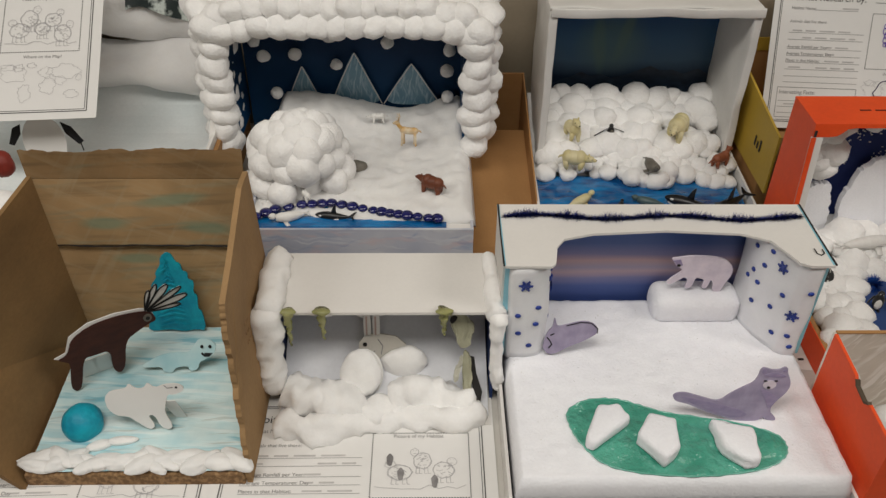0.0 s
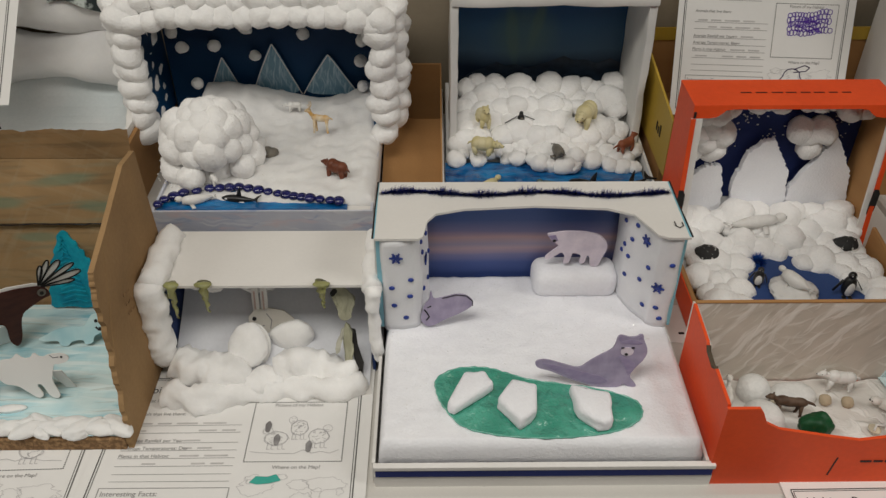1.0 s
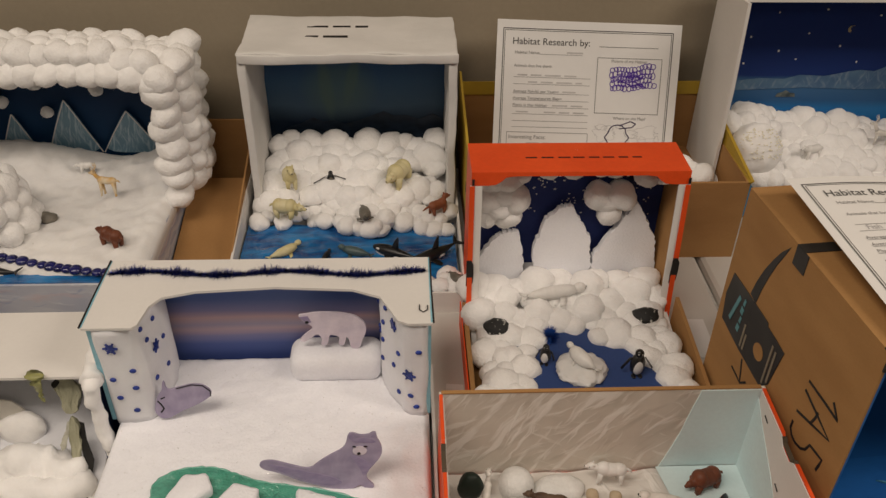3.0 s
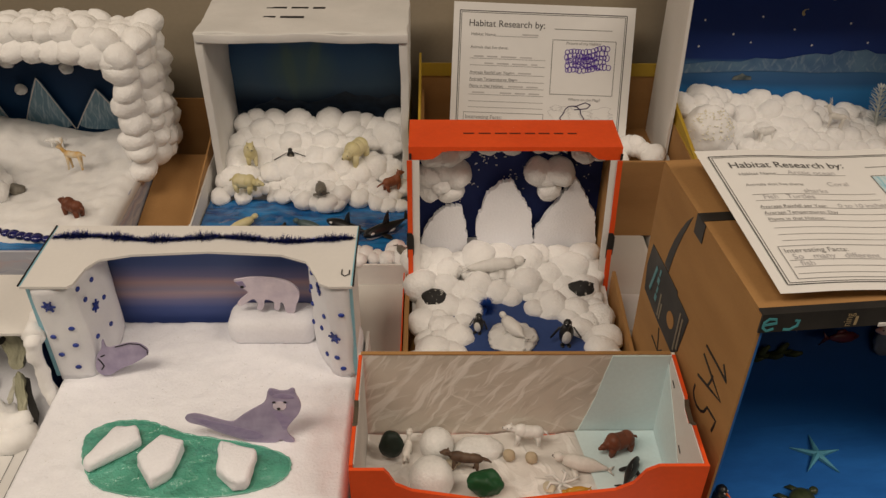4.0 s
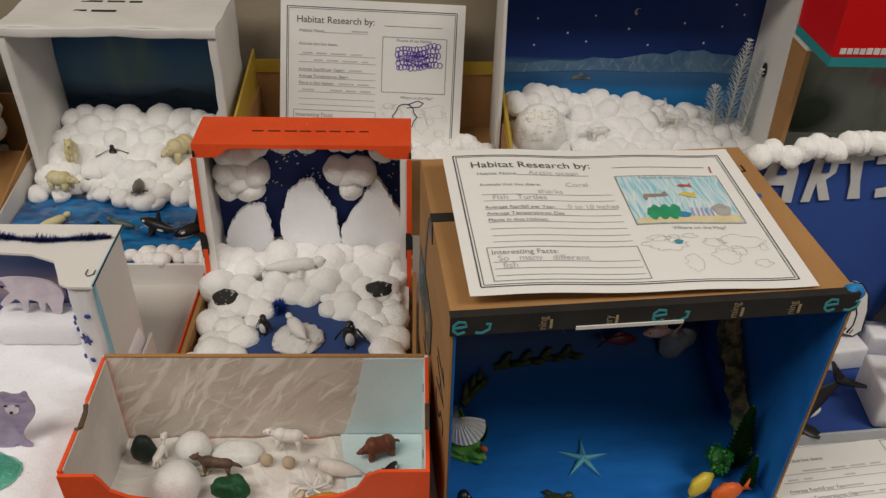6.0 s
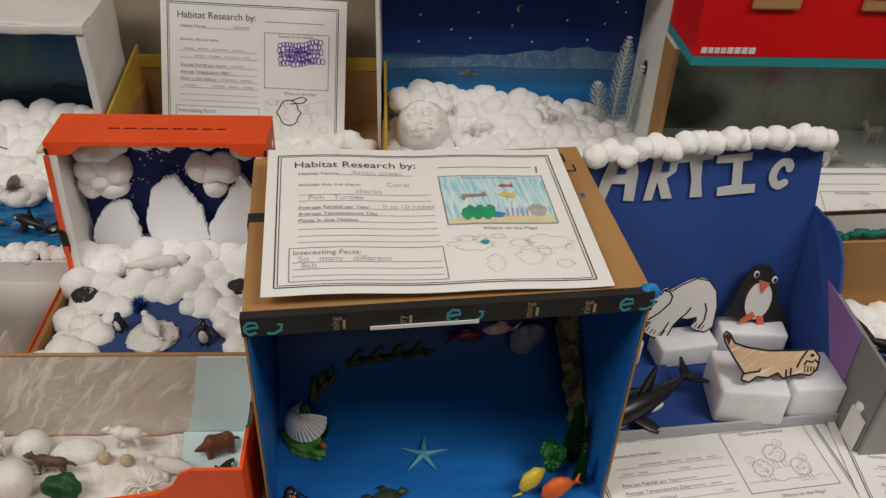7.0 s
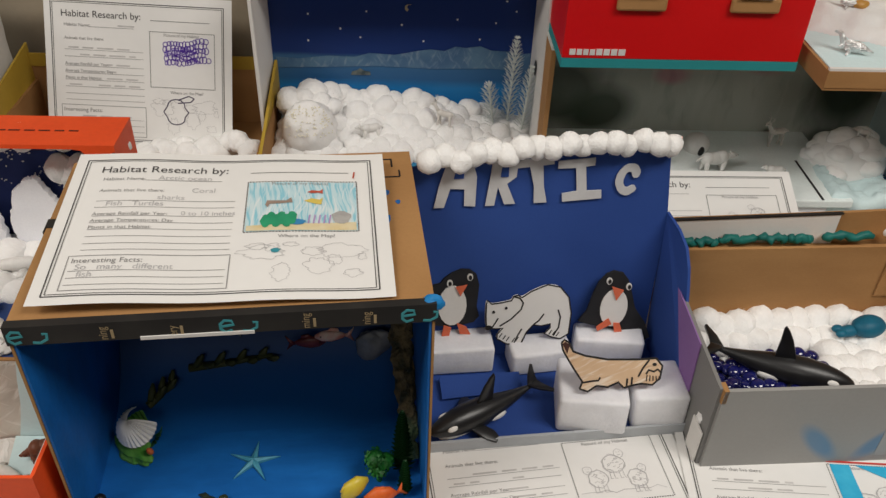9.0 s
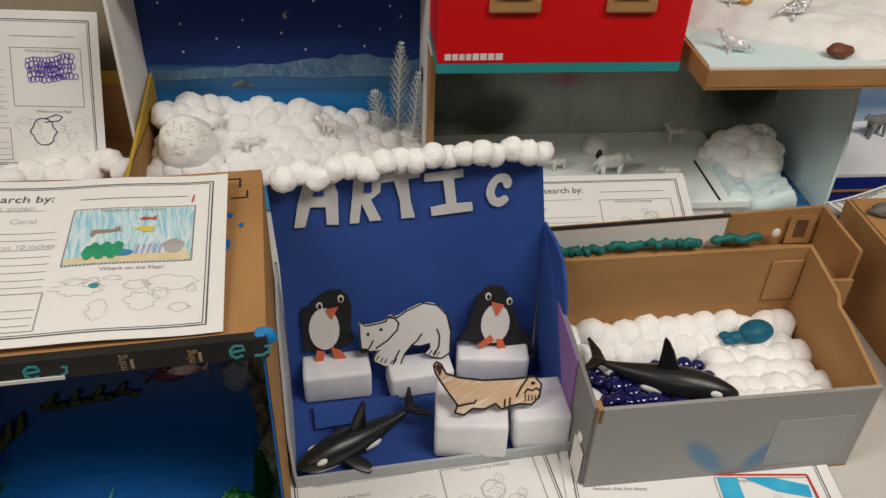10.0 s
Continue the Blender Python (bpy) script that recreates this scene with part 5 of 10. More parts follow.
for ex, ez, w in ((66, 88, 2.6), (74, 92, 3.0), (84, 88, 4.2), (96, 80, 3.2), (100, 69, 4.2), (92, 60, 2.6)):
    b, e = Vector((58, 64)), Vector((ex, ez))
    d = (e - b).normalized()
    n = Vector((-d.y, d.x)) * w
    leaf = [tuple(b), tuple(b.lerp(e, 0.35) + n * 0.5), tuple(b.lerp(e, 0.75) + n), tuple(e + n * 0.45), tuple(e - n * 0.45), tuple(b.lerp(e, 0.75) - n), tuple(b.lerp(e, 0.35) - n * 0.5)]
    part("antler", flat(rounded(leaf, 2), 0.0008, 0.0002), PAPER, rd, "white paper antler with black lines")
    line = rounded(leaf, 2)
    part("antler_line", stroke(line + line[:1], 1.5, -0.0006), INK, rd)
rd_eye = part("eye", flat(oval(59, 57, 4.0, 4.5), 0.0008, -0.0016), GREY_PL, rd)
part("pupil", flat(oval(59, 57, 2.0, 2.0), 0.0006, -0.0024), INK, rd_eye)
for u in (0, -14):
    part("prop_leg", panel([(u / 1000, 0.001, 0.030), (u / 1000 + 0.018, 0.001, 0.030), (u / 1000 + 0.016, 0.016, -0.0035), (u / 1000 + 0.002, 0.016, -0.0035)], 0.001), PAPER, rd, "folded white paper prop")
tr = cutout("paper_spruce", "turquoise painted paper spruce tree leaning on the box", "paper cut-out", [(-10, 100), (-5, 97), (-2, 88), (2, 86), (3, 77), (8, 75), (7, 67), (13, 64), (10, 50), (14, 47), (12, 30), (16, 26), (17, 2), (6, 4), (-6, 1), (-20, 4), (-44, 1), (-40, 18), (-43, 21), (-35, 36), (-38, 40), (-30, 55), (-32, 60), (-24, 70), (-25, 75), (-18, 85), (-17, 94)], TURQUOISE, (-0.207, 0.678, 0.0195), 0, 6, 0.002, soft=1)
for k in range(14):
    z = 8 + 6.2 * k
    part("painted_fold", stroke([(-14 + 3 * math.sin(k * 2.1) - (90 - z) * 0.2, z), (-13, z + 5), (-12 + (90 - z) * 0.16, z + 1 + 2 * math.sin(k))], 1.8, -0.0012, 0.0014), TURQUOISE, tr)
se = cutout("paper_seal", "pale blue paper seal with a drawn face", "paper cut-out", [(-44, 4), (-34, 9), (-24, 15), (-8, 19), (6, 18), (12, 26), (17, 33), (28, 33), (34, 27), (32, 18), (24, 12), (16, 8), (14, 0), (6, -2), (4, 4), (-8, 2), (-12, -4), (-20, -3), (-22, 3), (-34, 2)], ICE_BLUE, (-0.2, 0.62, 0.0235), 0, 20, soft=1)
for e in ((20, 25), (28, 25)):
    part("eye", flat(oval(*e, 1.6, 1.8), 0.0006, -0.0007), INK, se)
part("mouth", stroke([(19, 18), (22, 15), (26, 15), (29, 18), (26, 17), (22, 17)], 2.2), INK, se)
wf = cutout("paper_polar_bear", "white paper polar bear standing on painted ice", "paper cut-out", [(-28, 34), (-22, 41), (-8, 43), (-4, 49), (2, 43), (9, 44), (13, 50), (19, 44), (28, 48), (40, 49), (46, 45), (44, 40), (36, 37), (30, 37), (27, 26), (25, 18), (31, 2), (27, -2), (20, 1), (15, 15), (9, 14), (15, 2), (9, -2), (-4, 9), (-9, 13), (-20, 14), (-27, 22)], PAPER, (-0.224, 0.546, 0.0225), 0, 14, soft=1)
part("prop_leg", panel([(0.022, 0.001, 0.030), (0.036, 0.001, 0.030), (0.040, 0.016, 0.0015), (0.030, 0.016, 0.0015)], 0.0008), PAPER, wf, "folded paper prop")
part("ear_line", stroke([(28, 47), (31, 44), (36, 45)], 0.7), PENCIL_GREY, wf)
part("eye", flat(oval(39, 45, 1.0, 1.0), 0.0006, -0.0007), INK, wf)
solid("painted_ball_half", ball(0, 0, 0.006, 0.0185, 0.0185, 0.018, 4, 0.05, 60), TURQUOISE, "turquoise painted half ball on the ice floor", "ball", smooth=True, at=pose(-0.277, 0.549, 0.021))
rp = random.Random(12)
for k in range(26):
    u = (k + rp.uniform(-0.3, 0.3)) / 26
    r = rp.uniform(0.007, 0.0115)
    solid("snow_paint_dab", ball(0, 0, 0, r * rp.uniform(1.2, 2.3), r * 0.75, r * 0.6, 4, 0.30, 34, k), SNOW_PAINT, "whipped white snow paint along the ice edge", "snow paint", "snow paint", smooth=True, at=pose(-0.306 + 0.182 * u, 0.504 + rp.uniform(0, 0.008) + 0.034 * max(0, 0.3 - u) * rp.random(), 0.0215, 0, 0, rp.uniform(-35, 35)))
for x, y, rz in ((-0.255, 0.528, 18), (-0.237, 0.533, 8)):
    solid("snow_paint_dab", ball(0, 0, 0, 0.015, 0.005, 0.004, 4, 0.3, 34, rz), SNOW_PAINT, "smear of white snow paint on the painted ice", "snow paint", "snow paint", smooth=True, at=pose(x, y, 0.0205, 0, 0, rz))

# igloo box contents
ICE_PEAK = brushed("pale_blue_tissue", (0.20, 0.37, 0.48), (0.13, 0.28, 0.40), [((0.46, 0.62, 0.70), 78, 40, 300, 0.02, 0.5, 0.64, 0.75), ((0.40, 0.56, 0.66), -74, 40, 300, 0.02, 0.52, 0.66, 0.7)], "XZ", 0.35, 0.4, 0.0008, 20, 0.2)
for x, w, h in ((-0.127, 0.052, 0.058), (-0.055, 0.074, 0.078), (0.022, 0.082, 0.062)):
    m = cutout("paper_mountain", "translucent pale blue paper mountain peak", "paper cut-out", [(-w * 500, 0), (-w * 280, h * 480), (-w * 60, h * 930), (0, h * 1000), (w * 90, h * 860), (w * 290, h * 420), (w * 500, 0)], ICE_PEAK, (x, 1.079, 0.075), group="paper mountains")
    part("edge_line", stroke([(-w * 480, 1), (-w * 270, h * 470), (0, h * 990)], 1.4), WHITE_CARD, m)
    part("edge_line", stroke([(0, h * 990), (w * 280, h * 420), (w * 480, 1)], 1.4), WHITE_CARD, m)
flakes = ((-0.088, 0.135), (-0.183, 0.140), (-0.172, 0.118), (-0.135, 0.11), (-0.16, 0.065), (-0.08, 0.095), (-0.142, 0.176), (-0.114, 0.170), (-0.068, 0.155), (-0.012, 0.175), (-0.01, 0.127), (0.032, 0.150), (0.072, 0.170), (0.073, 0.128), (0.070, 0.098), (0.071, 0.06), (0.073, 0.04), (0.05, 0.178))
for x, z in flakes:
    ob = cotton(IGLOO_BOX, x, 1.079 if abs(x) < 0.16 and x < 0.06 else 1.055, z + 0.040, 0.0078, 0.95, name="snowflake_ball")
ig = thing("cotton_igloo", "dome-shaped igloo built of white cotton balls", "igloo", (-0.112, 0.905, 0.06))
ir = random.Random(61)
for ring, n in ((0, 13), (1, 12), (2, 10), (3, 6), (4, 2)):
    a = math.radians((4, 27, 48, 68, 86)[ring])
    for k in range(n):
        th = 2 * math.pi * (k + 0.5 * (ring % 2) + ir.uniform(-0.2, 0.2)) / n
        if ring == 0 and abs(((th - math.radians(285) + math.pi) % (2 * math.pi)) - math.pi) < 0.27:
            continue
        r = 0.050 * math.cos(a) * ir.uniform(0.93, 1.06)
        cotton(ig, r * math.cos(th), r * math.sin(th), 0.013 + 0.067 * math.sin(a) + ir.uniform(-0.004, 0.004), ir.uniform(0.0145, 0.020), 0.95, world=False)
part("inner_dome", ball(0, 0, 0.0, 0.042, 0.042, 0.066, 3), COTTON, ig)
POOL = [(-0.160, 0.812), (-0.155, 0.822), (-0.135, 0.836), (-0.105, 0.846), (-0.07, 0.849), (-0.045, 0.842), (-0.02, 0.834), (0.0, 0.828), (0.02, 0.824), (0.045, 0.819), (0.066, 0.8165)]
solid("blue_pool", prism([(x, y, 0.0605) for x, y in POOL] + [(0.066, 0.808, 0.0605), (-0.162, 0.808, 0.0605)], (0, 0, 0.0022)), SEA_GEL, "glossy blue painted pool in the snow", "water")
bd = thing("bead_border", "row of cobalt blue glass beads along the pool", "beads", (-0.05, 0.83, 0.0625))
BEAD = finish("glass_bead", ball(0, 0, 0, 0.0068, 0.0068, 0.0045, 3), BEAD_SOLID, True)


def bead(parent, x, y, z, s=1.0):
    ob = new("glass_bead", BEAD)
    ob.parent = parent
    ob.matrix_basis = BASE[parent] @ Matrix.Translation((x, y, z)) @ Euler((0, 0, x * 90)).to_matrix().to_4x4() @ Matrix.Scale(s, 4)
    return ob


for (x0, y0), (x1, y1) in zip(POOL, POOL[1:]):
    n = max(1, round(math.hypot(x1 - x0, y1 - y0) / 0.0130))
    for k in range(n):
        u = k / n
        bead(bd, x0 + (x1 - x0) * u, y0 + (y1 - y0) * u, 0.0672, 1.0 + 0.12 * math.sin(k * 3 + x0 * 90))
toy_seal("toy_beluga", "white plastic beluga in the blue pool", [WHITE_PL, BLACK_PL], (-0.118, 0.820, 0.062), 200, 0.042, group="toy whales", category="toy whale")
toy_orca("toy_orca", "small black and white plastic orca in the pool", [BLACK_PL, WHITE_PL], (-0.066, 0.826, 0.058), 170, 0.044)
toy_animal("toy_reindeer", "tan and white plastic reindeer on cotton snow", [TAN_PL, BLACK_PL], (0.020, 0.968, 0.076), 175, 0.026, leg=0.62, girth=0.17, neck=0.42, antlers=True)
toy_animal("toy_polar_bear", "tiny white plastic polar bear on cotton snow", [WHITE_PL, BLACK_PL], (-0.022, 1.02, 0.080), 190, 0.020, leg=0.25, neck=0.05)
toy_animal("toy_bison", "dark brown plastic animal with a white back", [BROWN_PL, BLACK_PL], (0.050, 0.868, 0.068), 150, 0.030, leg=0.25, girth=0.26, neck=0.08)
solid("grey_stone", ball(0, 0, 0.003, 0.011, 0.008, 0.008, 3, 0.25, 90, 4), GREY_PL, "dark grey stone beside the igloo", "stone", smooth=True, at=pose(-0.043, 0.925, 0.067))
cr = bmesh.new()
crr = random.Random(90)
for k in range(90):
    a = crr.uniform(2.6, 6.6)
    r = crr.uniform(0.060, 0.076)
    c = Vector((-0.112 + r * math.cos(a), 0.905 + r * 0.9 * math.sin(a), 0.066 + 0.05 * max(0.0, 0.02 - abs(r - 0.062))))
    s = crr.uniform(0.0010, 0.0022)
    q = [cr.verts.new(c + Vector((s * crr.uniform(0.5, 1.2) * x, s * crr.uniform(0.5, 1.2) * y, s * z))) for x, y, z in ((1, 0, 0), (-1, 0, 0), (0, 1, 0), (0, -1, 0), (0, 0, 1), (0, 0, -1))]
    for i0, i1, i2 in ((0, 2, 4), (2, 1, 4), (1, 3, 4), (3, 0, 4), (2, 0, 5), (1, 2, 5), (3, 1, 5), (0, 3, 5)):
        cr.faces.new((q[i0], q[i1], q[i2]))
solid("foam_crumbs", cr, WHITE_CARD, "loose white foam crumbs round the cotton igloo", "foam crumbs", kind="stuff")
toy_animal("toy_fox", "tiny white plastic fox at the igloo door", [WHITE_PL, BLACK_PL], (-0.100, 0.853, 0.066), 120, 0.018, leg=0.4, neck=0.1)

# hare box contents
HARE_PAPER = mat("hare_paper", (0.72, 0.69, 0.63), (0.66, 0.63, 0.57), 40, 0.8)
hr = thing("cotton_hare", "white paper hare with a cotton body and tall ears", "paper cut-out", (0.002, 0.634, 0.020), 0, "hares", rx=-14)
part("head", flat([(-28, 8), (-27, 22), (-20, 31), (-6, 32), (10, 29), (20, 20), (24, 4), (0, -2), (-12, 0), (-22, 2)], 0.002), HARE_PAPER, hr)
for dx in (-18, -9):
    part("ear", flat([(dx - 3.5, 29), (dx - 4, 46), (dx - 3, 56), (dx + 3, 56), (dx + 3.5, 42), (dx + 3, 29)], 0.0015), PAPER, hr, "tall paper ear")
    part("ear_line", stroke([(dx - 1, 31), (dx - 1, 52)], 1.6), mat("pale_pink", (0.6, 0.45, 0.4), None, 40, 0.8, 0) if dx < -10 else bpy.data.materials["pale_pink"], hr)
part("eye", flat(oval(-21, 20, 2.2, 2.2), 0.0008, -0.001), INK, hr)
part("mouth", stroke([(-24, 12), (-18, 9), (-11, 12)], 0.9), PENCIL_GREY, hr)
part("cheek", stroke([(-8, 26), (-3, 18), (-5, 8)], 0.8), PENCIL_GREY, hr)
part("cotton_body", ball(0.019, -0.007, 0.003, 0.023, 0.010, 0.018, 4, 0.13, 55, 2), COTTON, hr, "", True)
h2 = thing("cotton_hare", "white cotton hare curled below the taller one", "paper cut-out", (-0.022, 0.610, 0.0225), 0, "hares", rx=-42)
part("back_card", flat(oval(2, 3, 20, 25), 0.0012, 0.003), PAPER, h2)
part("cotton_body", ball(0, -0.003, 0.004, 0.020, 0.011, 0.024, 4, 0.12, 55, 7), COTTON, h2, "", True)
for pts, radii, sd in (([(-0.104, 0.563, 0.006), (-0.064, 0.556, 0.007), (-0.022, 0.562, 0.006), (0.018, 0.571, 0.005), (0.060, 0.567, 0.006), (0.102, 0.576, 0.006)], [0.012, 0.016, 0.013, 0.011, 0.015, 0.012], 21.0),
                       ([(-0.098, 0.598, 0.014), (-0.072, 0.588, 0.014), (-0.045, 0.581, 0.015), (-0.015, 0.580, 0.009)], [0.016, 0.019, 0.024, 0.013], 25.0),
                       ([(0.006, 0.588, 0.010), (0.030, 0.591, 0.015), (0.060, 0.590, 0.011), (0.092, 0.586, 0.010)], [0.013, 0.021, 0.016, 0.014], 29.0),
                       ([(-0.030, 0.570, 0.008), (-0.004, 0.575, 0.009), (0.020, 0.579, 0.008)], [0.011, 0.015, 0.011], 33.0)):
    batting_strip(HARE_BOX, pts, radii, sd, "cotton_tuft", amp=0.5)
for x, y, z, r in ((-0.075, 0.672, 0.080, 0.024), (-0.02, 0.685, 0.078, 0.028), (0.02, 0.688, 0.08, 0.026), (0.075, 0.68, 0.080, 0.02)):
    cotton(HARE_BOX, x, y, z, r, 0.6, name="cotton_cloud", stretch=1.2)
batting_strip(HARE_BOX, [(-0.107, 0.607, 0.116), (-0.108, 0.606, 0.090), (-0.107, 0.607, 0.060), (-0.111, 0.606, 0.034), (-0.109, 0.607, 0.012)], [0.012, 0.015, 0.0135, 0.016, 0.013], 1.0)
batting_strip(HARE_BOX, [(-0.104, 0.604, 0.109), (-0.105, 0.640, 0.110), (-0.106, 0.67, 0.109), (-0.104, 0.70, 0.108)], [0.015, 0.013, 0.014, 0.012], 5.0)
batting_strip(HARE_BOX, [(0.106, 0.697, 0.109), (0.107, 0.66, 0.110), (0.108, 0.625, 0.109), (0.1095, 0.604, 0.107)], [0.006, 0.008, 0.010, 0.011], 9.0)
batting_strip(HARE_BOX, [(0.1095, 0.604, 0.112), (0.110, 0.602, 0.085), (0.111, 0.601, 0.058), (0.112, 0.600, 0.034), (0.1125, 0.600, 0.018)], [0.011, 0.008, 0.007, 0.009, 0.006], 13.0, squash=0.8, amp=0.5)
GLUE = glassy("yellow_green_glue", (0.62, 0.62, 0.28), 0.25, 1.4, 0.6)
for x, l, k in ((-0.087, 0.042, 0), (-0.055, 0.034, 1), (0.060, 0.030, 2)):
    pts = [(0.0010 * math.sin(j * 1.9 + k), 0.0008 * math.cos(j * 1.3), 0.003 - (l + 0.003) * j / 10) for j in range(11)]
    rad = [(0.0062 - 0.0052 * (j / 10) ** 0.6) * (1 + 0.28 * math.sin(j * 2.7 + k)) for j in range(11)]
    ice = thing("glue_icicle", "yellow-green dried glue icicle hanging from the box edge", "icicle", (x, 0.611, 0.107), group="icicles")
    part("drip", tube(pts, rad, 10), GLUE, ice, "", True)
    part("glue_pad", ball(0, -0.0005, 0.0028, 0.0085, 0.004, 0.0022, 3, 0.2, 90, k), GLUE, ice, "glue smear on the box edge", True)
CRUMPLE = mat("grey_green_paper", (0.47, 0.46, 0.34), (0.30, 0.295, 0.205), 34, 0.6, 0.6, 80, 0.12, rel=0.003)


bat = thing("paper_bat", "grey-green paper bat with black wing hanging in the corner", "paper figure", (0.078, 0.578, 0.0065), rx=-31.0)


def crumpled_card(name, pts, material, parent, thick=0.006, seed=0.0, label=""):
    """A thick cut-out with a crushed surface."""
    bm = flat(rounded(pts, 1), thick)
    bmesh.ops.triangulate(bm, faces=bm.faces[:])
    bmesh.ops.subdivide_edges(bm, edges=bm.edges[:], cuts=3, use_grid_fill=True)
    for v in bm.verts:
        v.co += 0.0032 * noise.noise_vector(v.co * 75 + Vector((seed, 0, 0))) + 0.0012 * noise.noise_vector(v.co * 230)
    return part(name, bm, material, parent, label)


crumpled_card("body", [(-11, 96), (-5, 99), (3, 98), (11, 85), (12, 79), (9, 70), (3, 63), (-2, 65), (-8, 79)], CRUMPLE, bat, 0.006, 4.0, "yellowish grey-green paper body")
crumpled_card("leg", [(2, 63), (7, 57), (9, 35), (11, 21), (10, 3), (5, 4), (7, 14), (1, 17), (1, 45)], CRUMPLE, bat, 0.004, 1.0)
crumpled_card("arm", [(0, 56), (3, 52), (-1, 42), (-5, 29), (-8, 32), (-4, 47)], mat("pale_crumpled_paper", (0.62, 0.61, 0.54), (0.42, 0.41, 0.33), 50, 0.6, 0.5, 90, 0.1, rel=0.002), bat, 0.003, 7.0, "paler speckled paper")
part("wing", prism([(a / 1000, 0.004, b / 1000) for a, b in ((6, 56), (12, 54), (14, 38), (20, 19), (17, 1), (9, 1), (11, 20), (8, 36))], (0, 0.0012, 0)), BLACK_BAND, bat, "black paper wing")
part("eye", flat(rounded([(-13, 93), (-8, 98), (-4, 95), (-10, 88)], 1), 0.0008, -0.0045), INK, bat, "black marker patch")

# fox box contents
part("ink_line", stroke([(0, 10), (0, 3), (3, 0), (7, 3), (7, 9)], 1.0), INK, FOX_BOX).matrix_basis = BASE[FOX_BOX] @ Matrix.Translation((0.400, 0.622, 0.1672)) @ Matrix.Rotation(radians(-90), 4, "X")
LK = rounded([(0.170, 0.539), (0.172, 0.52), (0.178, 0.503), (0.195, 0.478), (0.235, 0.468), (0.285, 0.466), (0.336, 0.474), (0.356, 0.487), (0.36, 0.498), (0.357, 0.511), (0.324, 0.525), (0.261, 0.536), (0.24, 0.545), (0.219, 0.554), (0.19, 0.553)], 2)
lake = solid("green_lake", prism([(x, y, 0.0495) for x, y in LK], (0, 0, 0.003), 0.001), CLEAR_GEL, "glossy green gel lake on white foam", "water")
for pts, h in (([(0.180, 0.497), (0.197, 0.535), (0.217, 0.537), (0.225, 0.521), (0.188, 0.490)], 0.012), ([(0.226, 0.500), (0.241, 0.524), (0.264, 0.517), (0.261, 0.486), (0.245, 0.472)], 0.014), ([(0.294, 0.518), (0.330, 0.506), (0.327, 0.474), (0.316, 0.470), (0.298, 0.486)], 0.014)):
    bm = prism([(x, y, 0.0527) for x, y in pts], (0.001, 0.002, h), 0.0035)
    bmesh.ops.subdivide_edges(bm, edges=[e for e in bm.edges if e.calc_length() > 0.006], cuts=3, use_grid_fill=True)
    for v in bm.verts:
        v.co += 0.0012 * noise.noise_vector(v.co * 90) + 0.0006 * noise.noise_vector(v.co * 260)
        v.co.z = max(v.co.z, 0.0527)
    solid("foam_ice_floe", bm, FOAM, "cut white foam block floating on the green lake", "ice floe", "ice floes", smooth=True)
# Pale glossy tube added along the lake edge to give it glints.
lk = [Vector((x, y, 0.0522)) for x, y in LK]
fine = [lk[i].lerp(lk[(i + 1) % len(lk)], k / 2) + 0.0004 * noise.noise_vector(Vector((i, k, 0.3))) for i in range(len(lk)) for k in range(2)]
solid("gel_rim", tube(fine + fine[:1], [0.0005 + 0.0007 * (0.5 + 0.5 * math.sin(k * 1.7)) for k in range(len(fine) + 1)], 8), mat("pale_glint_rim", (0.20, 0.52, 0.42), (0.10, 0.38, 0.29), 30, 0.06, 0.2, 80, coat=0.8), "pale glossy rim added for glints round the green lake", "gel", smooth=True)
FOX = [(-57, 20), (-54, 23), (-46, 24), (-31, 19), (-15, 14), (-6, 22), (5, 29), (14, 34), (17, 40), (18, 46), (20, 49), (24, 48.5), (29, 46.5), (36, 47), (39, 49.5), (42, 49), (42.5, 44), (46, 37), (47, 30), (44, 23), (38, 16), (33, 9), (33, 3), (39, -3), (39, -6), (32, -6), (27, -2), (23, -6), (12, -6.5), (0, -5), (-12, -1), (-26, 4), (-42, 12), (-54, 15)]
fx = cutout("paper_arctic_fox", "lilac-tinted printed arctic fox sitting on foam snow", "paper cut-out", FOX, LILAC, (0.32, 0.5290, 0.0572), 0, 15, 0.0022)
FUR_SHADE = mat("shaded_lilac_print", (0.27, 0.22, 0.36), (0.34, 0.29, 0.43), 90, 0.5, 0.1, 300, stretch=(1, 1, 2))
for shade in ([(20, 28), (30, 24), (38, 18), (34, 10), (30, 6), (28, 14), (24, 20)], [(-52, 21), (-30, 16), (-10, 10), (6, 6), (14, 0), (0, -3), (-20, 4), (-44, 15)], [(19, 44), (20, 48), (24, 46), (22, 42)], [(37, 45), (40, 48), (42, 44)], [(20, 41), (26, 44), (36, 44), (43, 40), (36, 39), (28, 40)]):
    part("fur_print", flat(rounded(shade, 2), 0.0005, -0.0004), FUR_SHADE, fx, "darker printed fur")
part("muzzle", flat(oval(28, 32, 6, 4.5), 0.0006, -0.0005), LILAC_PALE, fx, "paler muzzle")
part("nose", flat(oval(27.2, 29.5, 1.5, 1.2), 0.0006, -0.0012), INK, fx)
for e in (23.5, 33):
    part("eye", flat(oval(e, 36.3, 1.6, 0.65), 0.0006, -0.0012), INK, fx)
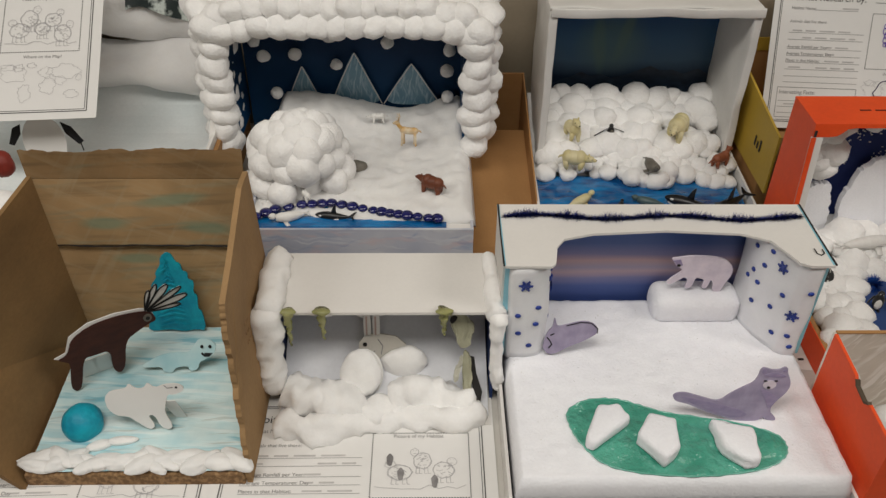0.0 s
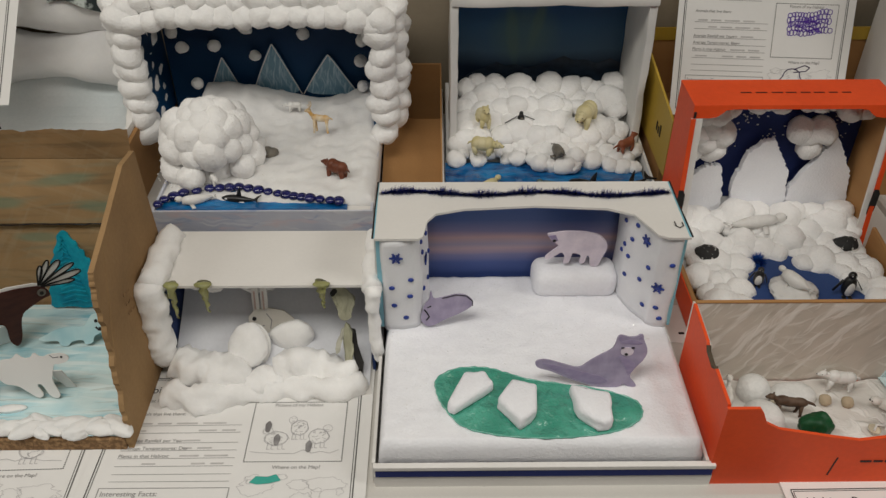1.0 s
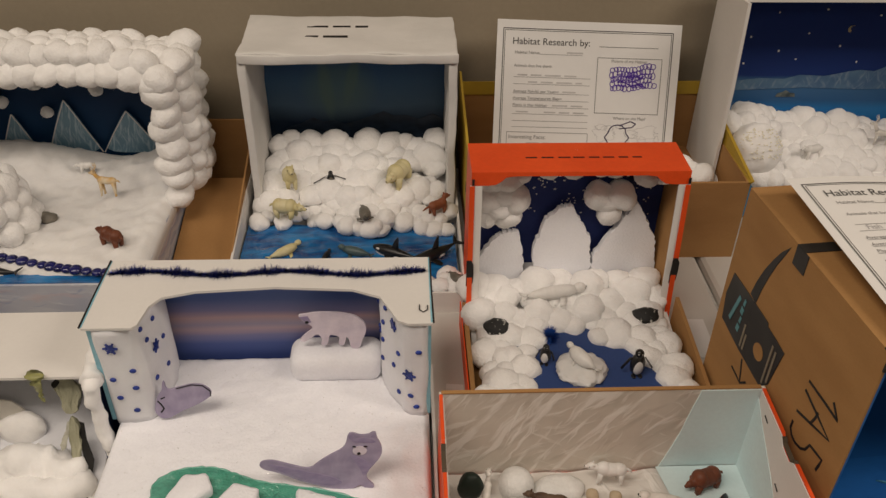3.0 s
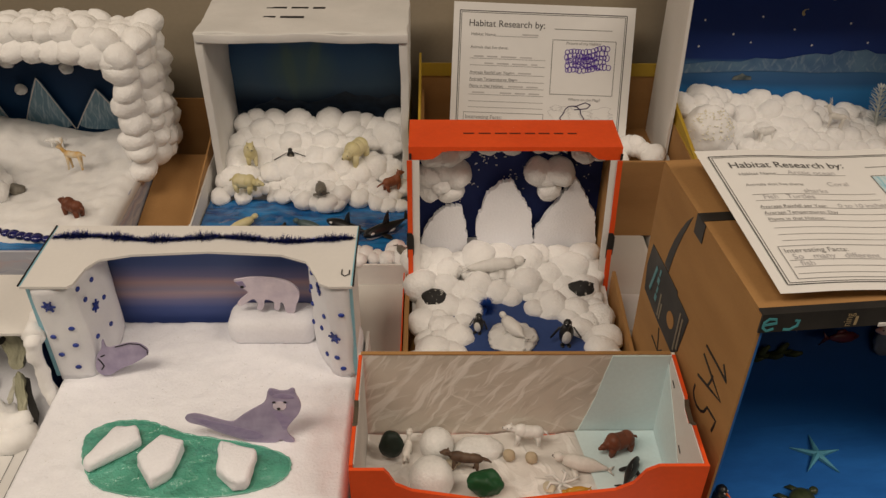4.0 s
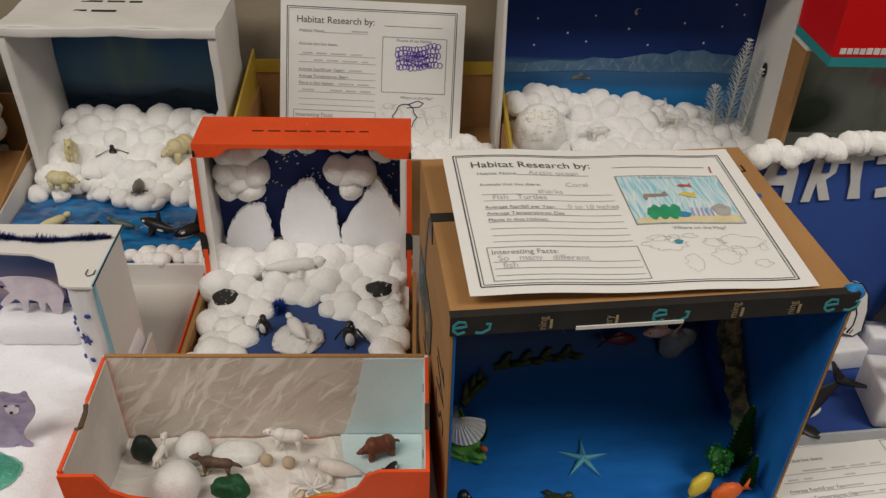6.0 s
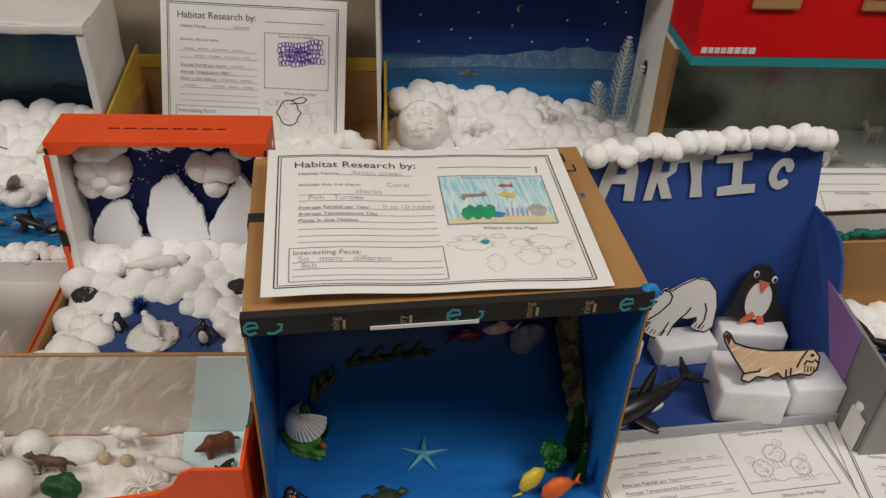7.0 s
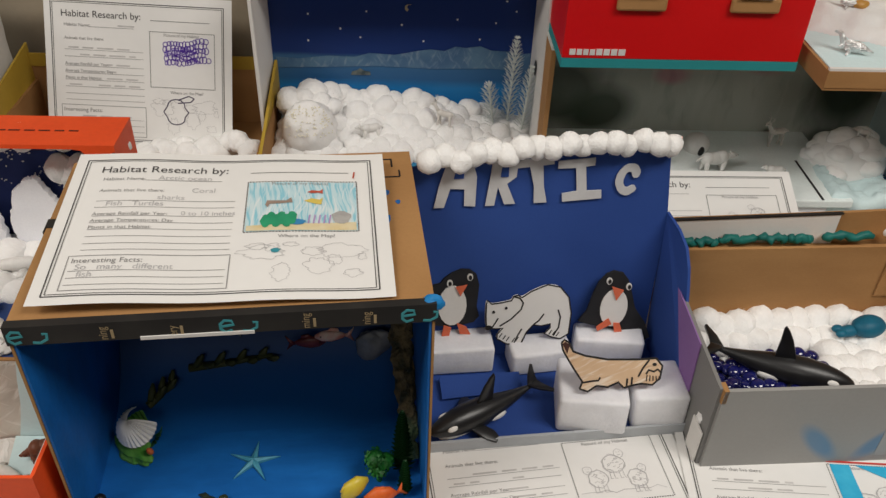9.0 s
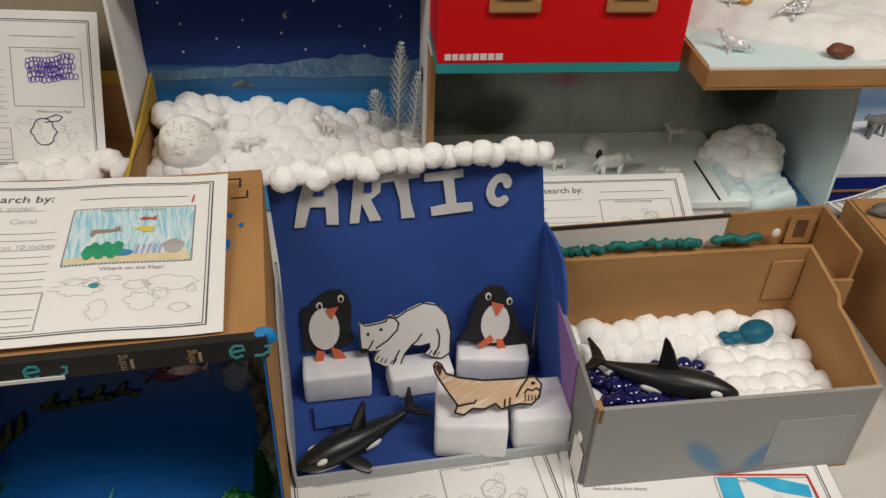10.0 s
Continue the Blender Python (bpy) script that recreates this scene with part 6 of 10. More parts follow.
ct = cutout("paper_arctic_hare", "lilac-tinted printed hare lying by the pillar", "paper cut-out", [(-29, 5), (-27, 15), (-24.5, 23), (-20, 28), (-19, 37), (-17.5, 37), (-16, 28), (-7, 30), (7, 34), (17, 33), (24, 27), (24, 21), (10, 12), (-4, 6), (-15, -1), (-23, -2)], LILAC, (0.185, 0.610, 0.0560), 0, 15, 0.0022)
part("print_edge", stroke([(-7, 29.6), (7, 33.4), (17, 32.4), (23.4, 26.6), (23.4, 21)], 0.9, -0.0006), INK, ct, "dark printed edge")
part("face_line", stroke([(-25, 17), (-22, 13), (-20, 9), (-23, 5)], 1.3), INK, ct)
part("face_line", stroke([(-22, 19), (-18, 21)], 1.1), INK, ct)
bp = solid("foam_plinth", box(0.274, 0.364, 0.656, 0.697, 0.0470, 0.0802, 0.012, 5), FOAM, "white foam block under the printed bear", "foam block", smooth=True)
bd2 = cutout("paper_polar_bear", "pale lilac printed polar bear standing on a foam block", "paper cut-out", [(-44, 43), (-37, 44), (-28, 46), (-16, 46), (-2, 45), (11, 41), (19, 32), (20, 22), (15, 10), (13, 0), (4, 0), (3, 12), (0, 16), (-2, 4), (-8, 5), (-6, 15), (-12, 18), (-16, 18), (-18, 5), (-25, 4), (-23, 14), (-27, 20), (-34, 14), (-41, 9), (-45, 12), (-38, 20), (-31, 26), (-32, 30), (-37, 33), (-42, 39)], LILAC_PALE, (0.33, 0.672, 0.0805), 0, 0, 0.0022)
part("muzzle", flat([(-43, 41), (-35, 42), (-32, 35), (-36, 33)], 0.0006, -0.0006), FUR_SHADE, bd2)
part("nose", flat(oval(-36, 35, 1.8, 1.5), 0.0006, -0.0012), INK, bd2)
SNOW_PILLAR = mat("pillar_foam", (0.84, 0.84, 0.86), (0.80, 0.80, 0.83), 40, 0.6, 0.3, 300, 0.03, rel=0.0008, sss=0.3)
BLUE_FELT = mat("blue_glitter", (0.015, 0.045, 0.30), (0.01, 0.03, 0.2), 90, 0.35, 0.4, 400)


def pillar(path, seed, spots, at, out):
    """Foam sheet folded round the front edge of the box and back along its wall; path is its plan, out the side its face looks to."""
    t = thing("foam_pillar", "white foam pillar decorated with blue snowflakes and gems", "decoration", at, group="foam pillars")
    q = [Vector((x, y, 0)) for x, y in path]
    ls = [0.0]
    for a, b in zip(q, q[1:]):
        ls.append(ls[-1] + (b - a).length)

    def place(u):
        s = min(max(u, 0), 1) * ls[-1]
        k = max(i for i in range(len(q) - 1) if ls[i] <= s + 1e-9)
        p = q[k].lerp(q[k + 1], (s - ls[k]) / (ls[k + 1] - ls[k]))
        d = (q[k + 1] - q[k]).normalized()
        return p, Vector((d.y, -d.x, 0)) * out

    def f(u, v):
        p, n = place(u)
        n = (n + place(u - 0.06)[1] + place(u + 0.06)[1]).normalized()
        w = 0.0016 * math.sin(u * 9 + seed) + 0.0022 * noise.noise(Vector((u * 4, v * 3, seed)))
        return Vector((p.x, p.y, 0.1143 * v)) + n * w

    def g(u, v):
        p, n = place(u)
        return Vector((p.x, p.y, 0.1143 * v)) - n * 0.004

    bm = bmesh.new()
    nu, nv = 40, 14
    A = [[bm.verts.new(f(i / nu, j / nv)) for j in range(nv + 1)] for i in range(nu + 1)]
    B = [[bm.verts.new(g(i / nu, j / nv)) for j in range(nv + 1)] for i in range(nu + 1)]
    for G in (A, B):
        for i in range(nu):
            for j in range(nv):
                bm.faces.new((G[i][j], G[i + 1][j], G[i + 1][j + 1], G[i][j + 1]))
    for i in range(nu):
        for j in (0, nv):
            bm.faces.new((A[i][j], A[i + 1][j], B[i + 1][j], B[i][j]))
    for j in range(nv):
        for i in (0, nu):
            bm.faces.new((A[i][j], A[i][j + 1], B[i][j + 1], B[i][j]))
    wrap = part("foam_wrap", bm, SNOW_PILLAR, t, "", True)
    for u, v, flake in spots:
        p, n = f(u, v), place(u)[1]
        e = Vector((0, 0, 1)).cross(-n)
        m = Matrix(((e.x, -n.x, 0, p.x + n.x * 0.0008), (e.y, -n.y, 0, p.y + n.y * 0.0008), (0, 0, 1, p.z), (0, 0, 0, 1)))
        if flake:
            bm = join(*[stroke([(-6.5 * math.cos(k * math.pi / 3), -6.5 * math.sin(k * math.pi / 3)), (6.5 * math.cos(k * math.pi / 3), 6.5 * math.sin(k * math.pi / 3))], 1.7, -0.0006 - 0.00005 * k, 0.0012) for k in range(3)], *[stroke([(4.2 * math.cos(a + s * 0.35) , 4.2 * math.sin(a + s * 0.35)), (2.6 * math.cos(a), 2.6 * math.sin(a))], 1.2, -0.0008, 0.001) for a in [k * math.pi / 3 for k in range(6)] for s in (1, -1)])
            bm.transform(m)
            part("snowflake", bm, BLUE_FELT, wrap, "blue glitter snowflake")
        else:
            bm = ball(0, 0, 0, 0.0031, 0.0016, 0.0024, 2)
            bm.transform(m)
            part("gem", bm, BLUE_FELT, wrap, "", True)
    return t


pillar([(0.000, 0.006), (0.003, 0.001), (0.018, 0.0), (0.032, 0.001), (0.039, 0.006), (0.041, 0.03), (0.043, 0.075)], 1, [(0.15, 0.82, 1), (0.27, 0.58, 0), (0.11, 0.50, 0), (0.26, 0.40, 0), (0.12, 0.30, 0), (0.22, 0.15, 0), (0.44, 0.9, 0), (0.50, 0.75, 0), (0.58, 0.62, 1), (0.72, 0.6, 0), (0.64, 0.85, 0), (0.5, 0.35, 0), (0.72, 0.3, 0)], (0.120, 0.609, 0.0495), 1)
pillar([(0.000, 0.006), (-0.003, 0.001), (-0.014, 0.001), (-0.022, 0.005), (-0.030, 0.020), (-0.040, 0.045), (-0.046, 0.080)], 2, [(0.42, 0.84, 1), (0.19, 0.45, 1), (0.34, 0.60, 0), (0.10, 0.72, 0), (0.42, 0.42, 0), (0.17, 0.24, 0), (0.32, 0.20, 0), (0.12, 0.12, 0), (0.56, 0.92, 0), (0.60, 0.75, 0), (0.62, 0.55, 0), (0.62, 0.35, 0), (0.72, 0.62, 0), (0.80, 0.5, 0), (0.76, 0.85, 0)], (0.4065, 0.609, 0.0495), -1)
tin = bmesh.new()
rnd = random.Random(8)
for k in range(6500):
    u = rnd.random()
    p = Vector((0.118 + 0.288 * u, 0.682 + 0.003 * math.sin(u * 14) - 0.004 * u, 0.1670))
    d = Vector((rnd.gauss(0, 1), rnd.gauss(0, 1), abs(rnd.gauss(0, 0.8)))).normalized() * rnd.uniform(0.003, 0.0088) * (0.65 + 0.5 * math.sin(u * 22) ** 2)
    w = d.cross(Vector((0.3, 0.2, 1))).normalized() * 0.00042
    a = p + Vector((0, 0, 0.0005))
    tin.faces.new([tin.verts.new(q) for q in (a - w, a + w, a + d)])
solid("tinsel_garland", tin, mat("blue_tinsel", (0.02, 0.035, 0.26), (0.006, 0.008, 0.05), 300, 0.3, 0.0, metal=0.4), "dark blue tinsel garland lying along the lid", "garland", kind="stuff")


# ---- aurora box contents ----
def cotton_field(parent, x0, x1, y0, y1, height, r, step, seed, keep=None, name="cotton_ball", sq=0.85, jit=0.3, var=0.25):
    rnd = random.Random(seed)
    y, j = y0, 0
    while y <= y1 + 1e-6:
        x = x0 + (step / 2 if j % 2 else 0)
        while x <= x1 + 1e-6:
            px, py = x + rnd.uniform(-jit, jit) * step, y + rnd.uniform(-jit, jit) * step
            if keep is None or keep(px, py):
                cotton(parent, px, py, height(px, py) + rnd.uniform(-0.2, 0.25) * r, r * rnd.uniform(1 - var, 1 + var), sq, name=name)
            x += step
        y += step * 0.86
        j += 1


def shore(x):
    """The wavy waterline of the cotton."""
    line = [(0.18, 0.958), (0.225, 0.962), (0.255, 0.976), (0.288, 0.966), (0.300, 0.947), (0.33, 0.938), (0.362, 0.940), (0.393, 0.957), (0.44, 0.948), (0.47, 0.948)]
    for (a, ya), (b, yb) in zip(line, line[1:]):
        if a <= x <= b:
            return ya + (yb - ya) * (x - a) / (b - a)
    return 0.95


cotton_field(AURORA_BOX, 0.202, 0.442, 0.935, 1.000, lambda x, y: 0.031 + 0.30 * max(0, y - shore(x)), 0.0110, 0.0165, 21, lambda x, y: y > shore(x), sq=0.8)
cotton_field(AURORA_BOX, 0.212, 0.436, 1.005, 1.108, lambda x, y: 0.046 + 0.40 * max(0, y - 1.0), 0.0165, 0.0245, 22)
part("snow_bed", prism([(0.187, 0.97, 0.005), (0.187, 1.115, 0.005), (0.187, 1.115, 0.075), (0.187, 1.0, 0.030)], (0.268, 0, 0)), COTTON, AURORA_BOX, world=True)
cotton_field(AURORA_BOX, 0.352, 0.452, 0.833, 0.862, lambda x, y: 0.029, 0.0098, 0.0150, 23, lambda x, y: y < 0.846 + 0.2 * (x - 0.36))
YELLOW_BEAR = mat("pale_yellow_plastic", (0.60, 0.52, 0.25), (0.68, 0.61, 0.38), 60, 0.45, 0.3, 300)
toy_animal("toy_cub", "pale yellow plastic polar bear cub sitting on cotton", [YELLOW_BEAR, BLACK_PL], (0.238, 1.010, 0.062), -70, 0.030, leg=0.25, girth=0.26, neck=0.42, reach=0.25, head=0.2, rx=0)
toy_animal("toy_cub", "pale yellow plastic polar bear on cotton snow", [YELLOW_BEAR, BLACK_PL], (0.381, 1.012, 0.062), -120, 0.040, leg=0.22, girth=0.28, neck=0.02, head=0.15)
toy_animal("toy_cub", "pale yellow plastic polar bear lying on cotton", [YELLOW_BEAR, BLACK_PL], (0.236, 0.962, 0.046), -15, 0.034, leg=0.15, girth=0.27, neck=0.02, head=0.16)
toy_penguin("toy_penguin", "black plastic bird with spread wings on cotton", [BLACK_PL, GREY_PL, BLACK_PL], (0.291, 1.014, 0.060), 10, 0.022, 0.75)
toy_seal("toy_seal", "grey plastic seal on cotton snow", [GREY_PL, BLACK_PL], (0.337, 0.955, 0.046), -80, 0.040, 0.3, fat=0.19)
toy_animal("toy_walrus", "reddish brown plastic walrus on cotton", [mat("rust_plastic", (0.34, 0.12, 0.06), (0.26, 0.08, 0.04), 60, 0.45, 0.3), BLACK_PL], (0.430, 0.965, 0.047), 30, 0.028, leg=0.2, girth=0.22, neck=0.36, reach=0.38, head=0.15, tail=0.3)
toy_seal("toy_beluga", "pale yellow plastic beluga in blue gel water", [YELLOW_BEAR, BLACK_PL], (0.240, 0.908, 0.024), 35, 0.042, 0.2, group="toy whales", category="toy whale")
toy_seal("toy_dolphin", "small dark plastic dolphin in blue gel water", [BLACK_PL, GREY_PL], (0.290, 0.900, 0.024), 70, 0.024, 0.1, group="toy whales", category="toy whale")
toy_seal("toy_narwhal", "grey-green plastic narwhal in blue gel water", [mat("sea_grey_plastic", (0.08, 0.13, 0.13), None, 60, 0.4), BLACK_PL], (0.325, 0.903, 0.026), 160, 0.040, 0.1, group="toy whales", category="toy whale")
toy_orca("toy_orca", "black and white plastic orca in blue gel water", [BLACK_PL, WHITE_PL], (0.375, 0.895, 0.026), 150, 0.062)
toy_orca("toy_orca", "dark plastic orca diving in blue gel water", [BLACK_PL, WHITE_PL], (0.424, 0.892, 0.026), 215, 0.064)
toy_seal("toy_sea_lion", "grey-brown plastic sea lion on the tray edge", [GREY_PL, BLACK_PL], (0.447, 0.834, 0.036), -60, 0.028, 0.6, fat=0.2)
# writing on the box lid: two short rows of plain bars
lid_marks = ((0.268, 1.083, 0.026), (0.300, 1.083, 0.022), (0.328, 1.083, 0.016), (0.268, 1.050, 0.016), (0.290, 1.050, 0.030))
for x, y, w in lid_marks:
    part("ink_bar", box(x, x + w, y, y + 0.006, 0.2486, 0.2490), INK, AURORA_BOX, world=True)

# ---- orange lid contents ----
def ragged(pts, n=7, amp=1.6, seed=1):
    rnd = random.Random(seed)
    out = []
    for (a, b), (c, d) in zip(pts, pts[1:] + pts[:1]):
        for k in range(n):
            u = k / n
            out.append((a + (c - a) * u + rnd.uniform(-amp, amp), b + (d - b) * u + rnd.uniform(-amp, amp)))
    return out


PEAKS = (
    [(468, 20), (469, 40), (475, 70), (488, 89), (500, 98), (516, 99), (523, 76), (526, 40), (526, 20)],
    [(538, 20), (539, 43), (534, 75), (547, 115), (560, 129), (575, 134), (584, 119), (599, 92), (604, 54), (604, 20)],
    [(606, 20), (605, 46), (606, 67), (626, 100), (638, 120), (649, 137), (663, 112), (676, 88), (681, 47), (681, 20)])
for k, pts in enumerate(PEAKS):
    cx = sum(a for a, b in pts) / len(pts)
    pk = ragged([(a - cx, b - 20) for a, b in pts], 9, 1.5, k + 1)
    cutout("foam_iceberg", "white foam iceberg peak with rough torn edges", "iceberg", pk, FOAM, (cx / 1000, 0.838, 0.020), 0, 3, 0.009, "foam icebergs", 0)
for x, z, r in ((0.484, 0.168, 0.016), (0.501, 0.169, 0.017), (0.516, 0.171, 0.012), (0.482, 0.139, 0.0155), (0.497, 0.144, 0.0150), (0.511, 0.138, 0.0155), (0.481, 0.119, 0.0140), (0.503, 0.117, 0.0150), (0.493, 0.128, 0.016), (0.605, 0.142, 0.0155), (0.630, 0.142, 0.0160), (0.620, 0.120, 0.0135), (0.617, 0.136, 0.0130), (0.545, 0.180, 0.0135), (0.558, 0.182, 0.0120), (0.571, 0.181, 0.0135), (0.604, 0.181, 0.0120), (0.617, 0.180, 0.0135), (0.630, 0.182, 0.0110), (0.656, 0.170, 0.0140), (0.672, 0.171, 0.0140)):
    cotton(ORANGE_LID, x, 0.851, z, r, 0.95)


POND_EDGE = [(0.510, 0.58), (0.516, 0.700), (0.530, 0.744), (0.546, 0.754), (0.571, 0.757), (0.592, 0.738), (0.614, 0.717), (0.644, 0.700), (0.654, 0.665), (0.654, 0.58)]


def off_pond(x, y):
    """Whether a place lies outside the pond."""
    inside = False
    for (a, b), (c, d) in zip(POND_EDGE, POND_EDGE[1:] + POND_EDGE[:1]):
        if (b > y) != (d > y) and x < a + (c - a) * (y - b) / (d - b):
            inside = not inside
    return not inside


cotton_field(ORANGE_LID, 0.474, 0.680, 0.622, 0.770, lambda x, y: 0.026, 0.0140, 0.0198, 33, off_pond)
cotton_field(ORANGE_LID, 0.470, 0.681, 0.775, 0.830, lambda x, y: 0.030 + 0.28 * (y - 0.775), 0.0165, 0.0235, 34)
part("snow_bed", prism([(0.46, 0.74, 0.004), (0.46, 0.864, 0.004), (0.46, 0.864, 0.04), (0.46, 0.76, 0.02)], (0.226, 0, 0)), COTTON, ORANGE_LID, world=True)
fl = solid("paper_ice_floe", ball(0, 0, 0, 0.0265, 0.0255, 0.0052, 4, 0.16, 150, 2), SNOW_PAINT, "round white paper ice floe on the blue pond", "ice floe", smooth=True, at=pose(0.570, 0.690, 0.0305))
toy_seal("toy_seal", "white clay seal pup on the paper floe", [WHITE_PL, BLACK_PL], (0.569, 0.695, 0.0345), 125, 0.040, 0.2, fat=0.2)
toy_penguin("toy_penguin", "small black and white penguin by the pond", [BLACK_PL, WHITE_PL, BLACK_PL], (0.6255, 0.684, 0.028), 0, 0.034, 0.2)
toy_penguin("toy_penguin", "black and white penguin partly hidden in cotton", [BLACK_PL, WHITE_PL, BLACK_PL], (0.533, 0.703, 0.028), -20, 0.026, 0.1)
sp = bmesh.new()
rnd = random.Random(4)
for k in range(420):
    d = Vector((rnd.gauss(0, 1), rnd.gauss(0, 1), rnd.gauss(0, 1))).normalized()
    w = d.cross(Vector((0.2, 0.7, 0.3))).normalized() * 0.0008
    sp.faces.new([sp.verts.new(q) for q in (d * 0.003 - w, d * 0.003 + w, d * rnd.uniform(0.009, 0.0135))])
solid("blue_pompom", sp, mat("blue_fibre", (0.012, 0.075, 0.36), None, 60, 0.7, 0), "small bright blue spiky pompom in the snow", "pompom", at=pose(0.543, 0.737, 0.034))
SPECK = mat("speckled_stone", (0.03, 0.03, 0.03), (0.62, 0.61, 0.57), 200, 0.7, 0.4, 300, 0.2, contrast=(0.36, 0.40))
for x, y in ((0.487, 0.745), (0.655, 0.762)):
    solid("speckled_stone", ball(0, 0, 0, 0.016, 0.011, 0.008, 3, 0.3, 60, x), SPECK, "black and white speckled stone in cotton snow", "stone", "stones", smooth=True, at=pose(x, y, 0.041, 0, 0, 20))
toy_seal("toy_seal", "long white clay seal lying on cotton", [WHITE_PL, BLACK_PL], (0.556, 0.790, 0.046), 10, 0.066, 0.05, fat=0.12)
dots = random.Random(9)
for k in range(120):
    cl = ((0.520, 0.165), (0.535, 0.178), (0.580, 0.125), (0.655, 0.150), (0.515, 0.115), (0.548, 0.150), (0.66, 0.172))[k % 7]
    x, z = (dots.gauss(cl[0], 0.010), min(dots.gauss(cl[1], 0.007), 0.19)) if k < 84 else (dots.uniform(0.475, 0.675), dots.uniform(0.09, 0.19))
    part("white_speck", flat(oval(0, 0, dots.uniform(0.6, 1.7), dots.uniform(0.5, 1.1), 6), 0.0006, 0), PAPER, ORANGE_LID).matrix_basis = BASE[ORANGE_LID] @ Matrix.Translation((x, 0.8650, z))
for x, w in ((0.517, 0.012), (0.534, 0.013), (0.552, 0.013), (0.568, 0.012), (0.585, 0.011), (0.600, 0.012), (0.617, 0.010), (0.632, 0.010)):
    part("ink_bar", box(x, x + w, 0.836, 0.8385, 0.1986, 0.1989), mat("dark_marker", (0.10, 0.02, 0.012), None, 30, 0.6, 0) if x < 0.52 else bpy.data.materials["dark_marker"], ORANGE_LID, world=True)

# ---- shore tray contents ----
GLITTER = mat("sparkly_foam_ball", (0.80, 0.80, 0.78), (0.72, 0.72, 0.7), 90, 0.35, 0.6, 420, 0.08, rel=0.0012)
for x, y, r in ((0.487, 0.556, 0.0165), (0.482, 0.514, 0.0208)):
    solid("foam_ball", ball(0, 0, r * 0.45, r, sub=4, lump=0.02, freq=60), GLITTER, "sparkly white foam ball pressed into the grey shore", "ball", "foam balls", smooth=True, at=pose(x, y, 0.008))
solid("snow_mound", ball(0, 0, 0, 0.025, 0.015, 0.011, 4, 0.10, 60, 3), GLITTER, "low white clay mound on the shore", "mound", smooth=True, at=pose(0.527, 0.556, 0.008))


def lump(name, label, category, material, at, s, seed, group=""):
    return solid(name, ball(0, 0, s[2] * 0.8, *s, 4, 0.28, 55, seed), material, label, category, group, smooth=True, at=pose(*at))


lump("dark_clay_rock", "dark green-black clay lump on the shore", "clay lump", mat("black_green_clay", (0.012, 0.022, 0.016), None, 60, 0.5, 0.5), (0.444, 0.549, 0.008), (0.0105, 0.008, 0.015), 3)
lump("green_clay_rock", "dark green clay rock at the front of the shore", "clay lump", GREEN_CLAY, (0.530, 0.507, 0.007), (0.0170, 0.011, 0.014), 5)
toy_animal("toy_dog", "white plastic animal sitting beside a dark rock", [OFFWHITE_PL, BLACK_PL], (0.459, 0.546, 0.008), 80, 0.022, leg=0.4, girth=0.17, neck=0.4, head=0.17)
toy_animal("toy_polar_bear", "white plastic polar bear on the grey shore", [WHITE_PL, BLACK_PL], (0.575, 0.563, 0.010), 175, 0.031, leg=0.28, neck=0.12)
for x, y in ((0.556, 0.545), (0.577, 0.542)):
    solid("tan_pebble", ball(0, 0, 0.004, 0.0062, 0.0056, 0.0056, 3, 0.2, 90, x), mat("tan_clay", (0.52, 0.42, 0.29), None, 60, 0.6, 0.4), "small tan clay pebble on the shore", "pebble", "pebbles", smooth=True, at=pose(x, y, 0.008))
toy_animal("toy_wolf", "dark brown plastic wolf with pale belly on the shore", [mat("wolf_brown", (0.06, 0.032, 0.020), (0.14, 0.09, 0.06), 60, 0.5, 0.3), BLACK_PL], (0.514, 0.532, 0.008), 172, 0.034, leg=0.34, girth=0.14, neck=0.14, reach=0.52, head=0.11, tail=0.2)
toy_seal("toy_seal", "off-white plastic seal on the grey shore", [OFFWHITE_PL, BLACK_PL], (0.622, 0.533, 0.008), 165, 0.050, 0.1, fat=0.15)
toy_animal("toy_brown_bear", "reddish brown clay bear on pale blue ice", [BROWN_PL, BLACK_PL], (0.661, 0.553, 0.0108), 200, 0.031, leg=0.12, girth=0.27, neck=-0.06, reach=0.5)
toy_orca("toy_orca", "small black plastic orca on pale blue ice", [BLACK_PL, WHITE_PL], (0.666, 0.521, 0.0108), 60, 0.042)
solid("white_coral", join(*[tube([(0, 0, 0.002), (0.012 * math.cos(a), 0.009 * math.sin(a), 0.006), (0.018 * math.cos(a + 0.3), 0.014 * math.sin(a + 0.3), 0.004)], [0.0016, 0.0013, 0.001], 6) for a in (0.2, 1.2, 2.3, 3.4, 4.3, 5.3)]), WHITE_PL, "small white plastic coral branch", "coral", smooth=True, at=pose(0.602, 0.512, 0.010))
toy_seal("amber_fish", "amber plastic fish at the shore edge", [mat("amber", (0.55, 0.28, 0.03), None, 60, 0.3, 0.1), BLACK_PL], (0.613, 0.503, 0.010), 190, 0.026, 0.0, category="toy fish")
for x, y in ((0.590, 0.509), (0.500, 0.535), (0.505, 0.540)):
    solid("shell", ball(0, 0, 0.002, 0.006, 0.006, 0.0025, 3, 0.15, 90, y), mat("shell_cream", (0.66, 0.58, 0.44), None, 60, 0.5, 0.3), "cream shell disc on the shore", "shell", "shells", smooth=True, at=pose(x, y, 0.009))
